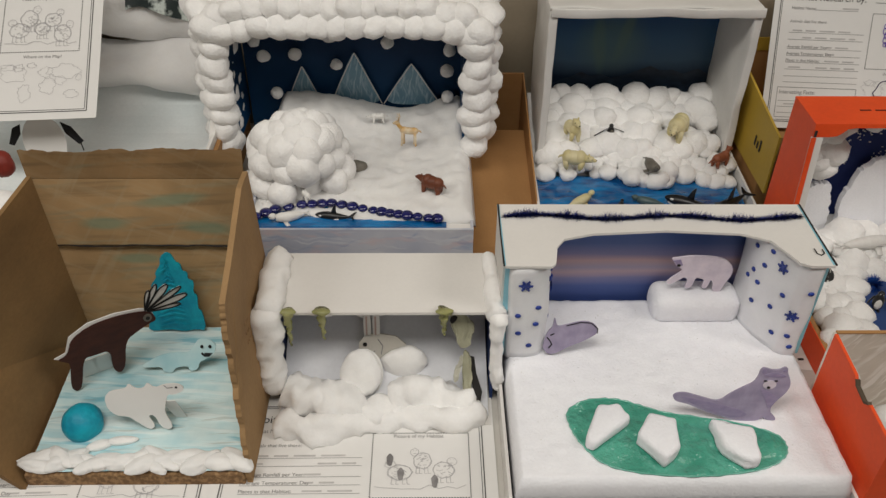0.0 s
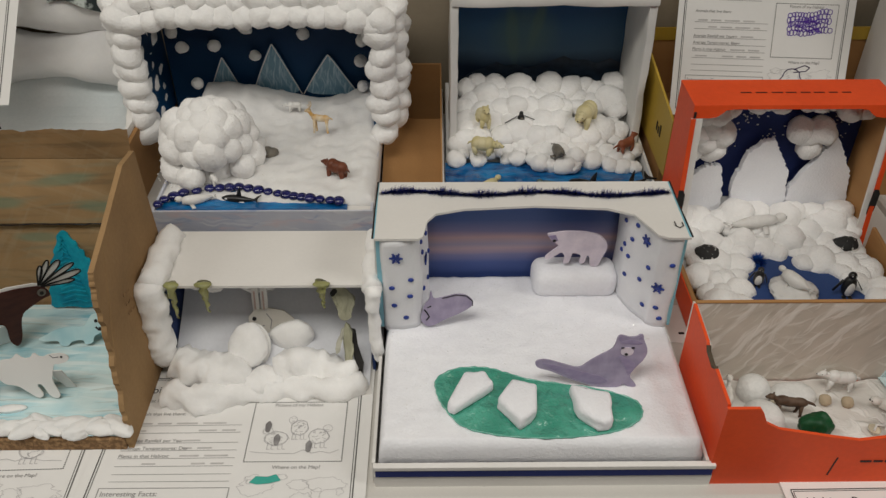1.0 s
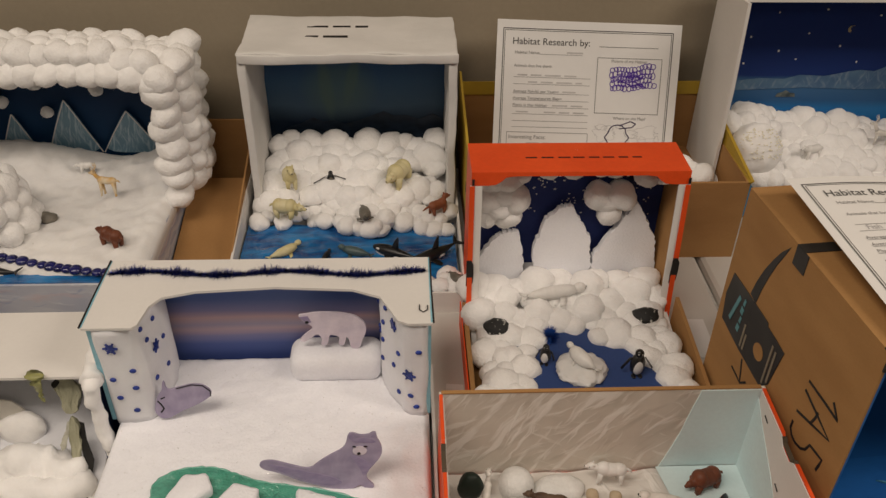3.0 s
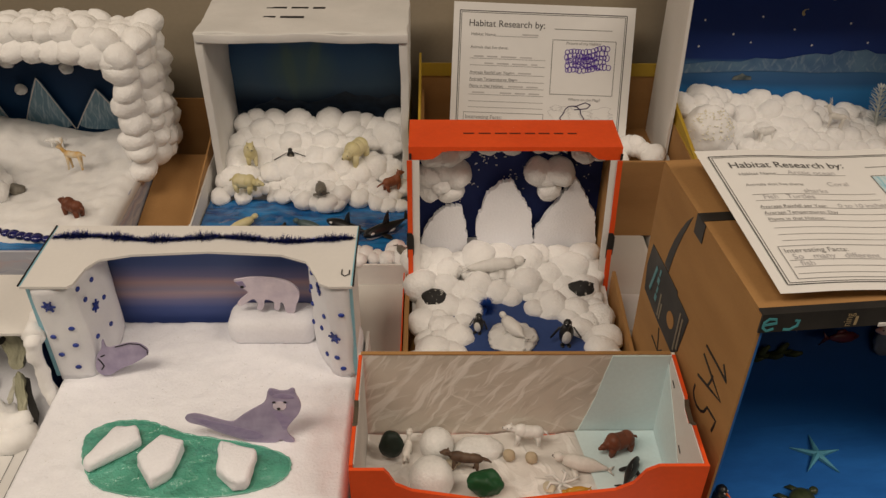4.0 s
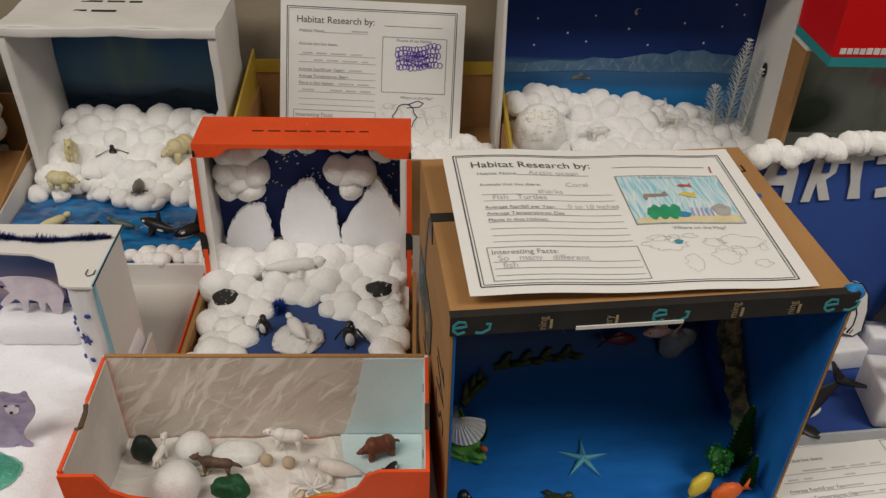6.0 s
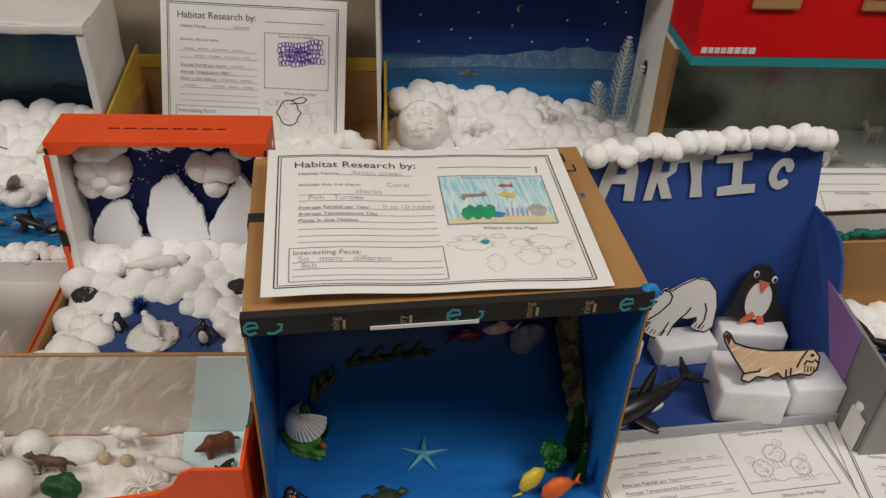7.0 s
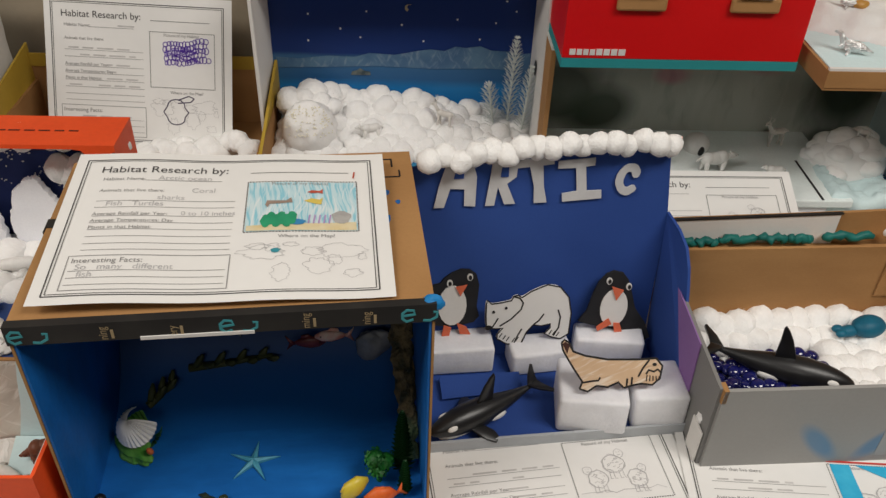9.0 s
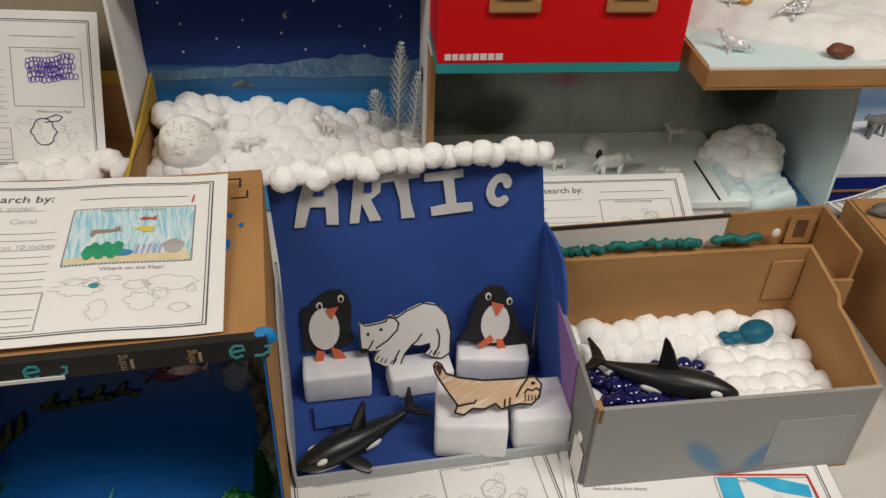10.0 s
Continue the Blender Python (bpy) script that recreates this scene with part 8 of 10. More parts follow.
silver_pine(1.136, 1.088, 0.078, 0.128, 2)
silver_pine(1.116, 1.080, 0.078, 0.068, -9)
silver_pine(1.156, 1.078, 0.070, 0.100, 4)
toy_animal("toy_deer", "small white plastic deer half hidden in cotton", [OFFWHITE_PL, BLACK_PL], (1.046, 1.060, 0.090), 160, 0.026, leg=0.5, girth=0.16, neck=0.5, antlers=True)
toy_animal("toy_polar_bear", "small white plastic animal in cotton snow", [WHITE_PL, BLACK_PL], (0.945, 1.045, 0.078), 200, 0.028, leg=0.3, neck=0.15)
part("hole", prism([(0.8012, 1.050 + 0.008 * math.cos(k * 0.35), 0.170 + 0.013 * math.sin(k * 0.35)) for k in range(18)], (0.0008, 0, 0)), NAVY_PAINT, NIGHT_SEA, "oval hand hole", world=True)
part("hole", prism([(1.1676, 1.081 + 0.007 * math.cos(k * 0.35), 0.168 + 0.011 * math.sin(k * 0.35)) for k in range(18)], (-0.0008, 0, 0)), BLACK_BAND, NIGHT_SEA, "torn dark hand hole", world=True)


# ---- lettered box contents ----
GREY_PAPER = mat("silver_grey_paper", (0.60, 0.60, 0.605), (0.54, 0.54, 0.55), 30, 0.5, 0.1)
LETTER = {
    "A": [(17, 186), (22, 210), (28, 228), (36, 236), (48, 238), (55, 232), (59, 218), (58, 186), (47, 187), (47, 205), (33, 206), (27, 186)],
    "R": [(68, 186), (72, 215), (74, 232), (90, 236), (99, 228), (98, 216), (89, 209), (98, 187), (87, 187), (80, 206), (77, 186)],
    "T": [(97, 233), (98, 225), (111, 226), (116, 205), (117, 187), (130, 187), (126, 205), (124, 227), (135, 228), (134, 236)],
    "I": [(139, 231), (139, 223), (157, 223), (160, 198), (145, 196), (146, 187), (186, 189), (185, 198), (170, 198), (167, 224), (176, 225), (176, 233)],
    "C": [(222, 210), (224, 217), (219, 225), (208, 225), (200, 216), (198, 205), (203, 194), (212, 190), (222, 197), (218, 203), (210, 199), (206, 206), (209, 216), (214, 217), (216, 210)],
}
PANEL = pose(0, 0.1205, 0.006, -8.4, 0, 0)
for ch, pts in LETTER.items():
    bm = flat(rounded(pts, 1) if ch == "C" else pts, 0.0012, -0.0014)
    bm.transform(PANEL)
    part("letter", bm, GREY_PAPER, ARCTIC_BOX, "cut-out grey paper letter")
bm = flat([(36, 217), (46, 217), (46, 228), (39, 228)], 0.0006, -0.0028)
bm.transform(PANEL)
part("letter_hole", bm, BLUE_FOAM, ARCTIC_BOX)
bm = flat([(82, 217), (90, 217), (90, 227), (83, 227)], 0.0006, -0.0028)
bm.transform(PANEL)
part("letter_hole", bm, BLUE_FOAM, ARCTIC_BOX)
for k in range(17):
    u = k / 16
    cotton(ARCTIC_BOX, *(PANEL @ Vector((0.012 + 0.238 * u, -0.006 + 0.004 * math.sin(k * 2), 0.238 + 0.016 * math.sin(u * 1.9) - 0.006 * u + 0.003 * math.sin(k * 2.3)))), 0.0108, 0.98, world=False)
part("paper_strip", panel([(0.10, 0.158, 0.246), (0.262, 0.153, 0.248), (0.262, 0.158, 0.2545), (0.10, 0.164, 0.2545)], 0.001), mat("pink_paper", (0.7, 0.45, 0.42), None, 20, 0.7, 0.1), ARCTIC_BOX, "thin pink paper edge")
FOAM_BLOCK = mat("glittery_foam", (0.83, 0.83, 0.86), (0.77, 0.77, 0.80), 60, 0.5, 0.4, 300, 0.04, rel=0.001, sss=0.3)


def foam_block(x0, x1, y0, y1, z1, rz, label="rough white foam block on the blue floor"):
    m = pose((x0 + x1) / 2, (y0 + y1) / 2, 0.0085, 0, 0, rz)
    bm = box(-(x1 - x0) / 2, (x1 - x0) / 2, -(y1 - y0) / 2, (y1 - y0) / 2, 0, z1, 0.004, 3)
    for v in bm.verts:
        v.co += 0.0014 * noise.noise_vector(v.co * 70 + Vector((x0 * 50, 0, 0)))
        v.co.z = max(v.co.z, 0)
    return solid("foam_block", bm, FOAM_BLOCK, label, "foam block", "foam blocks", smooth=True, at=m)


foam_block(1.021, 1.088, 0.662, 0.706, 0.036, 5, "rough white foam block under a paper penguin")
foam_block(1.106, 1.172, 0.664, 0.698, 0.029, 8, "rough white foam block under a paper bear")
foam_block(1.178, 1.252, 0.676, 0.706, 0.036, -4, "rough white foam block under a paper penguin")
foam_block(1.149, 1.218, 0.581, 0.642, 0.045, -6, "large white foam block under a paper seal")
foam_block(1.221, 1.276, 0.588, 0.642, 0.044, 3, "large white foam block beside the box wall")
ORANGE_FELT = mat("coral_orange_felt", (0.74, 0.16, 0.08), None, 40, 0.8, 0.2)
BLACK_FELT = mat("black_felt", (0.016, 0.016, 0.018), (0.022, 0.022, 0.025), 40, 0.85, 0.3, 300)


def felt_penguin(body, belly, eyes, beak, feet, at, yaw):
    t = thing("felt_penguin", "black felt penguin with orange beak and feet", "cut-out", at, yaw, "felt penguins", rx=-10)
    part("body", flat(body, 0.003), BLACK_FELT, t)
    part("belly", flat(oval(*belly), 0.0012, -0.0013), WHITE_CARD, t, "white oval belly")
    for e in eyes:
        eye = part("eye", flat(oval(*e, 3.1, 4.2), 0.001, -0.0011), WHITE_CARD, t, "googly eye")
        part("pupil", flat(oval(e[0] + 0.2, e[1] - 0.2, 1.7, 2.6), 0.0008, -0.0020), INK, eye)
    part("beak", flat(beak, 0.0015, -0.0030), ORANGE_FELT, t, "coral orange beak")
    for f in feet:
        part("foot", flat(f, 0.0015, -0.0030), ORANGE_FELT, t, "coral orange foot")
    return t


felt_penguin([(-47, 12), (-46, 36), (-47, 50), (-45, 60), (-38, 61), (-34, 67), (-26, 73), (-16, 77), (-7, 76), (0, 70), (3, 58), (2, 44), (1, 32), (4, 20), (-2, 13), (-14, 10), (-30, 9)], (-25, 35, 15, 24), ((-28, 62), (-7, 68)), [(-22, 58), (-10, 60), (-17, 47)], ([(-34, 12), (-26, 9), (-29, -4), (-37, -4)], [(-20, 14), (-10, 9), (-5, -1), (-17, 1)]), (1.07, 0.690, 0.0445), 5.6)
felt_penguin([(-30, 8), (-22, 20), (-17, 40), (-12, 54), (-4, 64), (4, 67), (14, 64), (20, 56), (24, 45), (31, 21), (44, 2), (52, -18), (45, -22), (32, -14), (20, -6), (8, -4), (-7, 0), (-20, 4)], (7, 23, 15, 23), ((-1, 56), (21, 48)), [(2, 50), (15, 45), (8, 33)], ([(2, 11), (-11, 1), (-9, -4), (6, 4)], [(8, 5), (10, -8), (19, -8), (15, 4)]), (1.21, 0.694, 0.0505), 5.6)
BEAR = [(-61, 50), (-60, 56), (-55, 51), (-45, 52), (-34, 54), (-32, 59), (-27, 60), (-23, 57), (-13, 64), (4, 71), (18, 67), (28, 54), (32, 34), (31, 8), (22, 2), (12, 5), (4, 10), (10, 17), (10, 22), (0, 20), (-9, 22), (-16, 13), (-21, 0), (-29, -2), (-38, 0), (-48, 7), (-48, 13), (-42, 20), (-51, 20), (-60, 22), (-61, 36)]
pb = cutout("paper_polar_bear", "white paper polar bear with black marker outline", "paper cut-out", BEAR, PAPER, (1.14, 0.684, 0.0365), 5.6, 10, 0.0015)
for line in (BEAR[:15], BEAR[14:27], BEAR[26:] + BEAR[:1]):
    part("outline", stroke([(a * 0.985, b * 0.985 + 0.4) for a, b in line], 1.5), INK, pb, "black marker line")
for line in ([(-31, 58), (-25, 56), (-21, 50), (-23, 42), (-33, 31), (-45, 23)], [(2, 35), (-3, 27), (-9, 22)], [(17, 39), (20, 30), (19, 17), (14, 7)], [(-21, 18), (-25, 10), (-29, -1)]):
    part("outline", stroke(line, 1.6), INK, pb)
part("nose", flat(oval(-57, 22, 4.2, 2.8), 0.0006, -0.0007), INK, pb)
part("mouth", stroke([(-53, 22), (-50, 27), (-47, 33)], 1.5), INK, pb)
for e in ((-52, 41), (-39, 45)):
    part("eye", flat(oval(*e, 1.5, 1.7), 0.0006, -0.0008), INK, pb)
for x, z in ((-45, 9), (-41, 6), (-37, 4), (-31, 2), (-27, 3), (9, 9), (13, 8), (17, 6)):
    part("claw", stroke([(x, z), (x + 3, z + 5)], 1.0), INK, pb)
SEAL = [(-49, 34), (-46, 37), (-42, 34), (-38, 25), (-26, 20), (-4, 15), (27, 13), (45, 13), (51, 5), (48, -7), (40, -13), (29, -11), (20, -12), (11, -14), (6, -8), (-5, -12), (-16, -10), (-25, -15), (-33, -12), (-30, -5), (-38, 8), (-44, 19), (-48, 27)]
sl = cutout("paper_seal", "tan crayon paper seal with black marker outline", "paper cut-out", SEAL, brushed("tan_crayon", (0.66, 0.47, 0.31), (0.58, 0.39, 0.24), [((0.76, 0.66, 0.55), 20, 30, 260, 0.02, 0.52, 0.64, 0.75), ((0.46, 0.28, 0.16), 12, 34, 300, 0.02, 0.58, 0.68, 0.6)], "XZ", 0.8, 0.0, 0.0003, 30), (1.197, 0.602, 0.0715), 5.6, 35, 0.0015)
for line in (SEAL[:8], SEAL[7:14], SEAL[13:19], SEAL[18:] + SEAL[:1]):
    part("outline", stroke(line, 1.9), INK, sl, "black marker line")
part("tail_patch", flat([(-48, 33), (-45, 35), (-41, 31), (-44, 23)], 0.0005, -0.0005), BROWN_MARKER, sl)
for line in ([(38, 12), (31, 4), (26, -4)], [(-30, -6), (-20, -5), (-14, -5), (-12, -2)], [(14, -12), (15, -5)], [(19, -11), (20, -4)]):
    part("outline", stroke(line, 1.7, -0.0006), INK, sl)
part("muzzle", stroke([(34, -2), (37, 2), (42, 0), (46, 2), (49, -1)], 1.8, -0.0006), INK, sl)
for q in range(5):
    part("whisker", stroke([(35 + 3 * q, -3 - 0.5 * q), (34 + 3.4 * q, -9)], 1.0, -0.0006), INK, sl)
part("eye", flat(oval(43, 7, 2.2, 1.6), 0.0005, -0.0007), INK, sl)
toy_orca("toy_orca", "large black plastic orca lying on the blue floor", [BLACK_PL, WHITE_PL], (1.074, 0.598, 0.0085), 209, 0.120)
part("floor_flap", panel([(0.02, 0.058, 0.0135), (0.105, 0.062, 0.0135), (0.105, 0.085, 0.018), (0.02, 0.085, 0.018)], 0.0015), BLUE_FOAM, ARCTIC_BOX, "loose blue foam flap")

# ---- grey box contents ----
gcot = random.Random(71)
GB = GREY_BOX.matrix_basis.copy()


def grey_cotton(x, y, z, r):
    cotton(GREY_BOX, x, y, z, r, 0.85, world=False)


part("snow_bed", box(0.006, 0.254, 0.006, 0.150, 0.003, 0.040), COTTON, GREY_BOX)
for j in range(7):
    for i in range(12):
        x, y = 0.014 + 0.0212 * i + (0.010 if j % 2 else 0), 0.142 - 0.020 * j
        if 0.022 < x < 0.150 and 0.006 < y < 0.112:
            continue
        if x < 0.252:
            grey_cotton(x + gcot.uniform(-0.003, 0.003), y + gcot.uniform(-0.003, 0.003), 0.050 + (0.010 if y > 0.125 else 0) + gcot.uniform(-0.002, 0.003), 0.0148)
ptop = thing("bead_pool", "pool of cobalt blue glass beads in cotton", "beads", tuple(GB @ Vector((0.08, 0.06, 0.042))), 2.5)
rnd = random.Random(17)
for k in range(230):
    x, y = rnd.uniform(-0.058, 0.062), rnd.uniform(-0.052, 0.036)
    ob = new("glass_bead", BEAD)
    ob.parent = ptop
    ob.matrix_basis = Matrix.Translation((x, y, rnd.uniform(0.004, 0.020))) @ Euler((rnd.uniform(-0.5, 0.5), rnd.uniform(-0.5, 0.5), 0)).to_matrix().to_4x4() @ Matrix.Scale(rnd.uniform(0.9, 1.25), 4)
toy_orca("toy_orca", "black and white plastic orca on blue glass beads", [BLACK_PL, WHITE_PL], (1.371, 0.615, 0.050), -20, 0.134)
solid("clay_whale", join(ball(0.012, 0, 0.014, 0.024, 0.017, 0.015, 4, 0.05, 30, 1), ball(-0.016, 0, 0.010, 0.017, 0.009, 0.008, 3, 0.05, 30, 2), ball(-0.031, 0.005, 0.012, 0.008, 0.006, 0.005, 3), ball(-0.031, -0.005, 0.012, 0.008, 0.006, 0.005, 3)), BLUE_CLAY, "teal blue clay whale lying on cotton snow", "clay animal", smooth=True, at=pose(1.474, 0.672, 0.060, 0, 0, 10) @ Matrix.Scale(0.78, 4))
lump("clay_dab", "small teal clay dab on the cotton", "clay lump", BLUE_CLAY, tuple(GB @ Vector((0.200, 0.018, 0.058))), (0.008, 0.004, 0.005), 9)
part("inner_edge", box(-0.0006, 0.004, 0.0, 0.012, 0.092, 0.1084), KRAFT, GREY_BOX, "torn cardboard corner")
part("side_label", box(-0.006, -0.0046, 0.006, 0.03, 0.004, 0.045), WHITE_CARD, GREY_BOX, "white size label")

# ---- foam board scene contents ----
toy_animal("toy_reindeer", "small tan and white plastic reindeer on pale ice", [OFFWHITE_PL, BLACK_PL], (1.540, 1.105, 0.0405), 190, 0.030, leg=0.6, girth=0.16, neck=0.45, antlers=True)
toy_animal("toy_polar_bear", "white plastic polar bear on pale ice", [WHITE_PL, BLACK_PL], (1.425, 1.030, 0.0405), 10, 0.044, leg=0.26, neck=0.06)
toy_animal("toy_fox", "tiny white plastic animal on pale ice", [WHITE_PL, BLACK_PL], (1.356, 1.045, 0.0405), 200, 0.024, leg=0.3, neck=0.1)
toy_animal("toy_sled_dog", "small white plastic dog lying on pale ice", [WHITE_PL, BLACK_PL], (1.510, 1.02, 0.0405), 180, 0.026, leg=0.15, neck=0.15)
solid("toy_igloo", ball(0, 0, 0.008, 0.019, 0.019, 0.018, 3), WHITE_PL, "small white plastic igloo on pale ice", "toy igloo", smooth=True, at=pose(1.418, 1.09, 0.0405))
solid("igloo_door", ball(0, 0, 0, 0.005, 0.003, 0.008, 2), BLACK_PL, "dark igloo doorway", "doorway", smooth=True, at=pose(1.420, 1.0725, 0.0465))
mr = random.Random(44)
puffs = []
for k in range(34):
    u, w = mr.uniform(-1, 1), mr.uniform(-1, 1)
    if u * u + w * w < 1.0:
        h = 0.058 * (1 - (u * u + w * w)) ** 0.5
        puffs.append(ball(0.046 * u, 0.042 * w, h * 0.9, mr.uniform(0.014, 0.022), mr.uniform(0.013, 0.019), mr.uniform(0.011, 0.016), 4, 0.12, 60, k))
puffs.append(ball(0, 0, 0.012, 0.052, 0.047, 0.046, 4, 0.10, 60, 3))
solid("cotton_mountain", join(*puffs), COTTON_FLUFF, "fluffy cotton batting snow mountain", "cotton", smooth=True, at=pose(1.630, 1.06, 0.030))
solid("ice_ledge", blanket(-0.055, 0.05, -0.045, 0.045, lambda u, v: 0.026 + 0.006 * math.sin(u * 9), 0, 26, 26, 0.006, 70, 6), PALE_BLUE_CARD, "pale blue sculpted ice ledge", "ice ledge", smooth=True, at=pose(1.622, 1.005, 0.0142))
toy_animal("toy_fox", "tiny white plastic animal on the snow mountain", [WHITE_PL, BLACK_PL], (1.635, 1.05, 0.083), 150, 0.020, leg=0.4, neck=0.1)
toy_seal("toy_beluga", "small white plastic whale in blue water", [WHITE_PL, BLACK_PL], (1.660, 0.975, 0.0145), 60, 0.030, 0.3, category="toy whale")
part("crack", panel([(1.556, 0.958, 0.0405), (1.559, 0.958, 0.0405), (1.558, 1.06, 0.0405), (1.555, 1.06, 0.0405)], -0.0005), INK, FOAM_BOX, "dark crack in the ice", world=True)
for x, w, s in ((1.180, 0.007, 0), (1.1885, 0.006, 0), (1.196, 0.006, 0), (1.2035, 0.006, 0), (1.211, 0.007, 1), (1.2195, 0.007, 1), (1.228, 0.007, 1), (1.2365, 0.008, 1)):
    part("print_bar", box(x, x + w, 0.9274, 0.9279, 0.2565, 0.2635 + 0.0005 * s), mat("white_print", (0.75, 0.72, 0.7), None, 30, 0.5, 0) if x < 1.185 else bpy.data.materials["white_print"], RED_BOX, world=True)

# ---- snow tray contents ----
FOIL = mat("crumpled_foil", (0.88, 0.88, 0.87), (0.76, 0.76, 0.76), 60, 0.5, 0.9, 140, 0.1, metal=1.0, rel=0.006)


def foil(name, label, at, rz, L):
    bm = join(ball(0, 0, 0.3, 0.5, 0.22, 0.22, 3, 0.35, 6, at[0]), tube([(0.35, 0, 0.35), (0.6, 0, 0.75), (0.85, 0, 0.8)], [0.14, 0.1, 0.06], 8), tube([(0.1, 0.2, 0.1), (0.15, 0.4, 0)], [0.08, 0.05], 6), tube([(-0.3, -0.2, 0.1), (-0.4, -0.35, 0)], [0.08, 0.05], 6), tube([(-0.45, 0, 0.3), (-0.8, 0, 0.2)], [0.1, 0.03], 6))
    for v in bm.verts:
        v.co += 0.05 * noise.noise_vector(v.co * 6)
    bm.transform(Matrix.Scale(L, 4))
    return solid(name, bm, FOIL, label, "foil figure", "foil figures", at=pose(*at, 0, 0, rz))


foil("foil_animal", "crumpled aluminium foil animal on the blue card", (1.506, 0.925, 0.266), 150, 0.028)
foil("foil_animal", "crumpled aluminium foil animal on the snow", (1.600, 0.985, 0.284), 20, 0.036)
foil("foil_bird", "small foil bird with amber body on the snow", (1.535, 1.020, 0.285), 170, 0.018)
lump("amber_clay", "amber clay lump beside the foil bird", "clay lump", mat("amber_clay", (0.5, 0.26, 0.05), None, 40, 0.4, 0.3), (1.552, 1.020, 0.284), (0.010, 0.006, 0.006), 2)
lump("brown_clay_seal", "reddish brown clay lump at the tray edge", "clay lump", BROWN_PL, (1.622, 0.905, 0.268), (0.015, 0.009, 0.008), 4)

# ---- right edge: blue-based white scene and a brown box ----
def blue_base_scene():
    t = thing("blue_base_diorama", "white foam scene on royal blue boxes with small animals", "diorama", (1.85, 1.07, 0))
    part("blue_box", box(1.722, 2.05, 1.000, 1.15, 0.0, 0.022, 0.001), mat("royal_blue_card", (0.012, 0.03, 0.24), None, 9, 0.5, 0.1), t, world=True)
    part("card_edge", box(1.720, 2.05, 0.998, 1.15, 0.0222, 0.0248), KRAFT, t, world=True)
    part("blue_box", box(1.722, 2.05, 1.000, 1.15, 0.025, 0.045, 0.001), bpy.data.materials["royal_blue_card"], t, world=True)
    part("foam_top", box(1.722, 2.05, 0.999, 1.15, 0.0452, 0.052, 0.001), FOAM, t, world=True)
    part("back_panel", box(1.722, 2.05, 1.146, 1.15, 0.052, 0.22), gradient("sea_sky", "Z", [(0.0, (0.45, 0.55, 0.65)), (0.2, (0.12, 0.22, 0.38)), (0.5, (0.22, 0.32, 0.45)), (0.75, (0.05, 0.10, 0.28)), (1.0, (0.02, 0.05, 0.2))], 0.05, 0.2, 0.5, 0.25, 12, (0.4, 1, 3)), t, "sea and sky picture", world=True)
    return t


blue_base_scene()
toy_animal("toy_fox", "small tan plastic animal on white foam", [TAN_PL, BLACK_PL], (1.775, 1.095, 0.0522), 20, 0.026, leg=0.35, neck=0.15)
toy_animal("toy_fox", "small tan plastic animal lying on white foam", [TAN_PL, BLACK_PL], (1.762, 1.068, 0.0522), 10, 0.024, leg=0.25, neck=0.1)
toy_animal("toy_wolf", "grey plastic wolf on white foam", [GREY_CARD, BLACK_PL], (1.842, 1.10, 0.0522), 195, 0.038, leg=0.5, neck=0.2)


def right_box():
    t = thing("brown_cardboard_box", "brown cardboard box with a grey clay piece on top", "box", (1.77, 0.72, 0))
    part("side_panel", box(1.655, 1.659, 0.612, 0.850, 0.0, 0.112), KRAFT, t, world=True)
    part("top_panel", box(1.661, 1.900, 0.630, 0.850, 0.108, 0.112), KRAFT, t, world=True)
    part("back_panel", box(1.659, 1.900, 0.846, 0.850, 0.0, 0.107), KRAFT, t, world=True)
    part("bottom_panel", box(1.659, 1.900, 0.612, 0.846, 0.0, 0.004), KRAFT, t, world=True)
    part("inside_panel", box(1.659, 1.900, 0.700, 0.704, 0.004, 0.107), TEAL_TRIM, t, "teal painted inside", world=True)
    return t


right_box()
lump("grey_clay_piece", "dark grey clay piece lying on the brown box", "clay lump", GREY_PL, (1.685, 0.815, 0.112), (0.020, 0.010, 0.008), 6)
lump("orange_clay_piece", "small bright orange clay piece", "clay lump", ORANGE_PL, (1.675, 0.64, 0.004), (0.010, 0.008, 0.008), 8)

# ---- teal clay strips ----
for i, (x0, x1, z) in enumerate(((1.296, 1.325, 0.093), (1.325, 1.35, 0.094), (1.350, 1.395, 0.098), (1.395, 1.43, 0.100), (1.43, 1.458, 0.100), (1.470, 1.528, 0.104))):
    n = 9
    bm = tube([(x0 + (x1 - x0) * k / n, 0.789 + 0.0012 * math.sin(k * 2.1 + i), z + 0.0022 * math.sin(k * 1.3 + 2 * i)) for k in range(n + 1)], [(0.0030 if k in (0, n) else 0.0048 + 0.0014 * math.sin(k * 2.9 + i)) for k in range(n + 1)], 12)
    for v in bm.verts:
        v.co += 0.0014 * noise.noise_vector(v.co * 150)
    solid("teal_clay_strip", bm, TEAL_CLAY, "rolled teal clay strip in front of the white flap", "clay strip", "clay strips", smooth=True)
part("clay_shelf", box(1.294, 1.596, 0.720, 0.7965, 0.080, 0.088), KRAFT, TEAL_BOX, world=True)
part("white_tooth", ball(1.545, 0.792, 0.108, 0.005, 0.002, 0.006, 3), WHITE_PL, TEAL_BOX, "", True, world=True)
part("barcode", join(*[box(1.568 + 0.0024 * k, 1.5692 + 0.0024 * k, 0.7958, 0.7964, 0.098, 0.122) for k in range(6)]), INK, TEAL_BOX, "printed black bars", world=True)
part("tooth_card", box(1.56, 1.59, 0.7962, 0.797, 0.09, 0.128), KRAFT, TEAL_BOX, world=True)


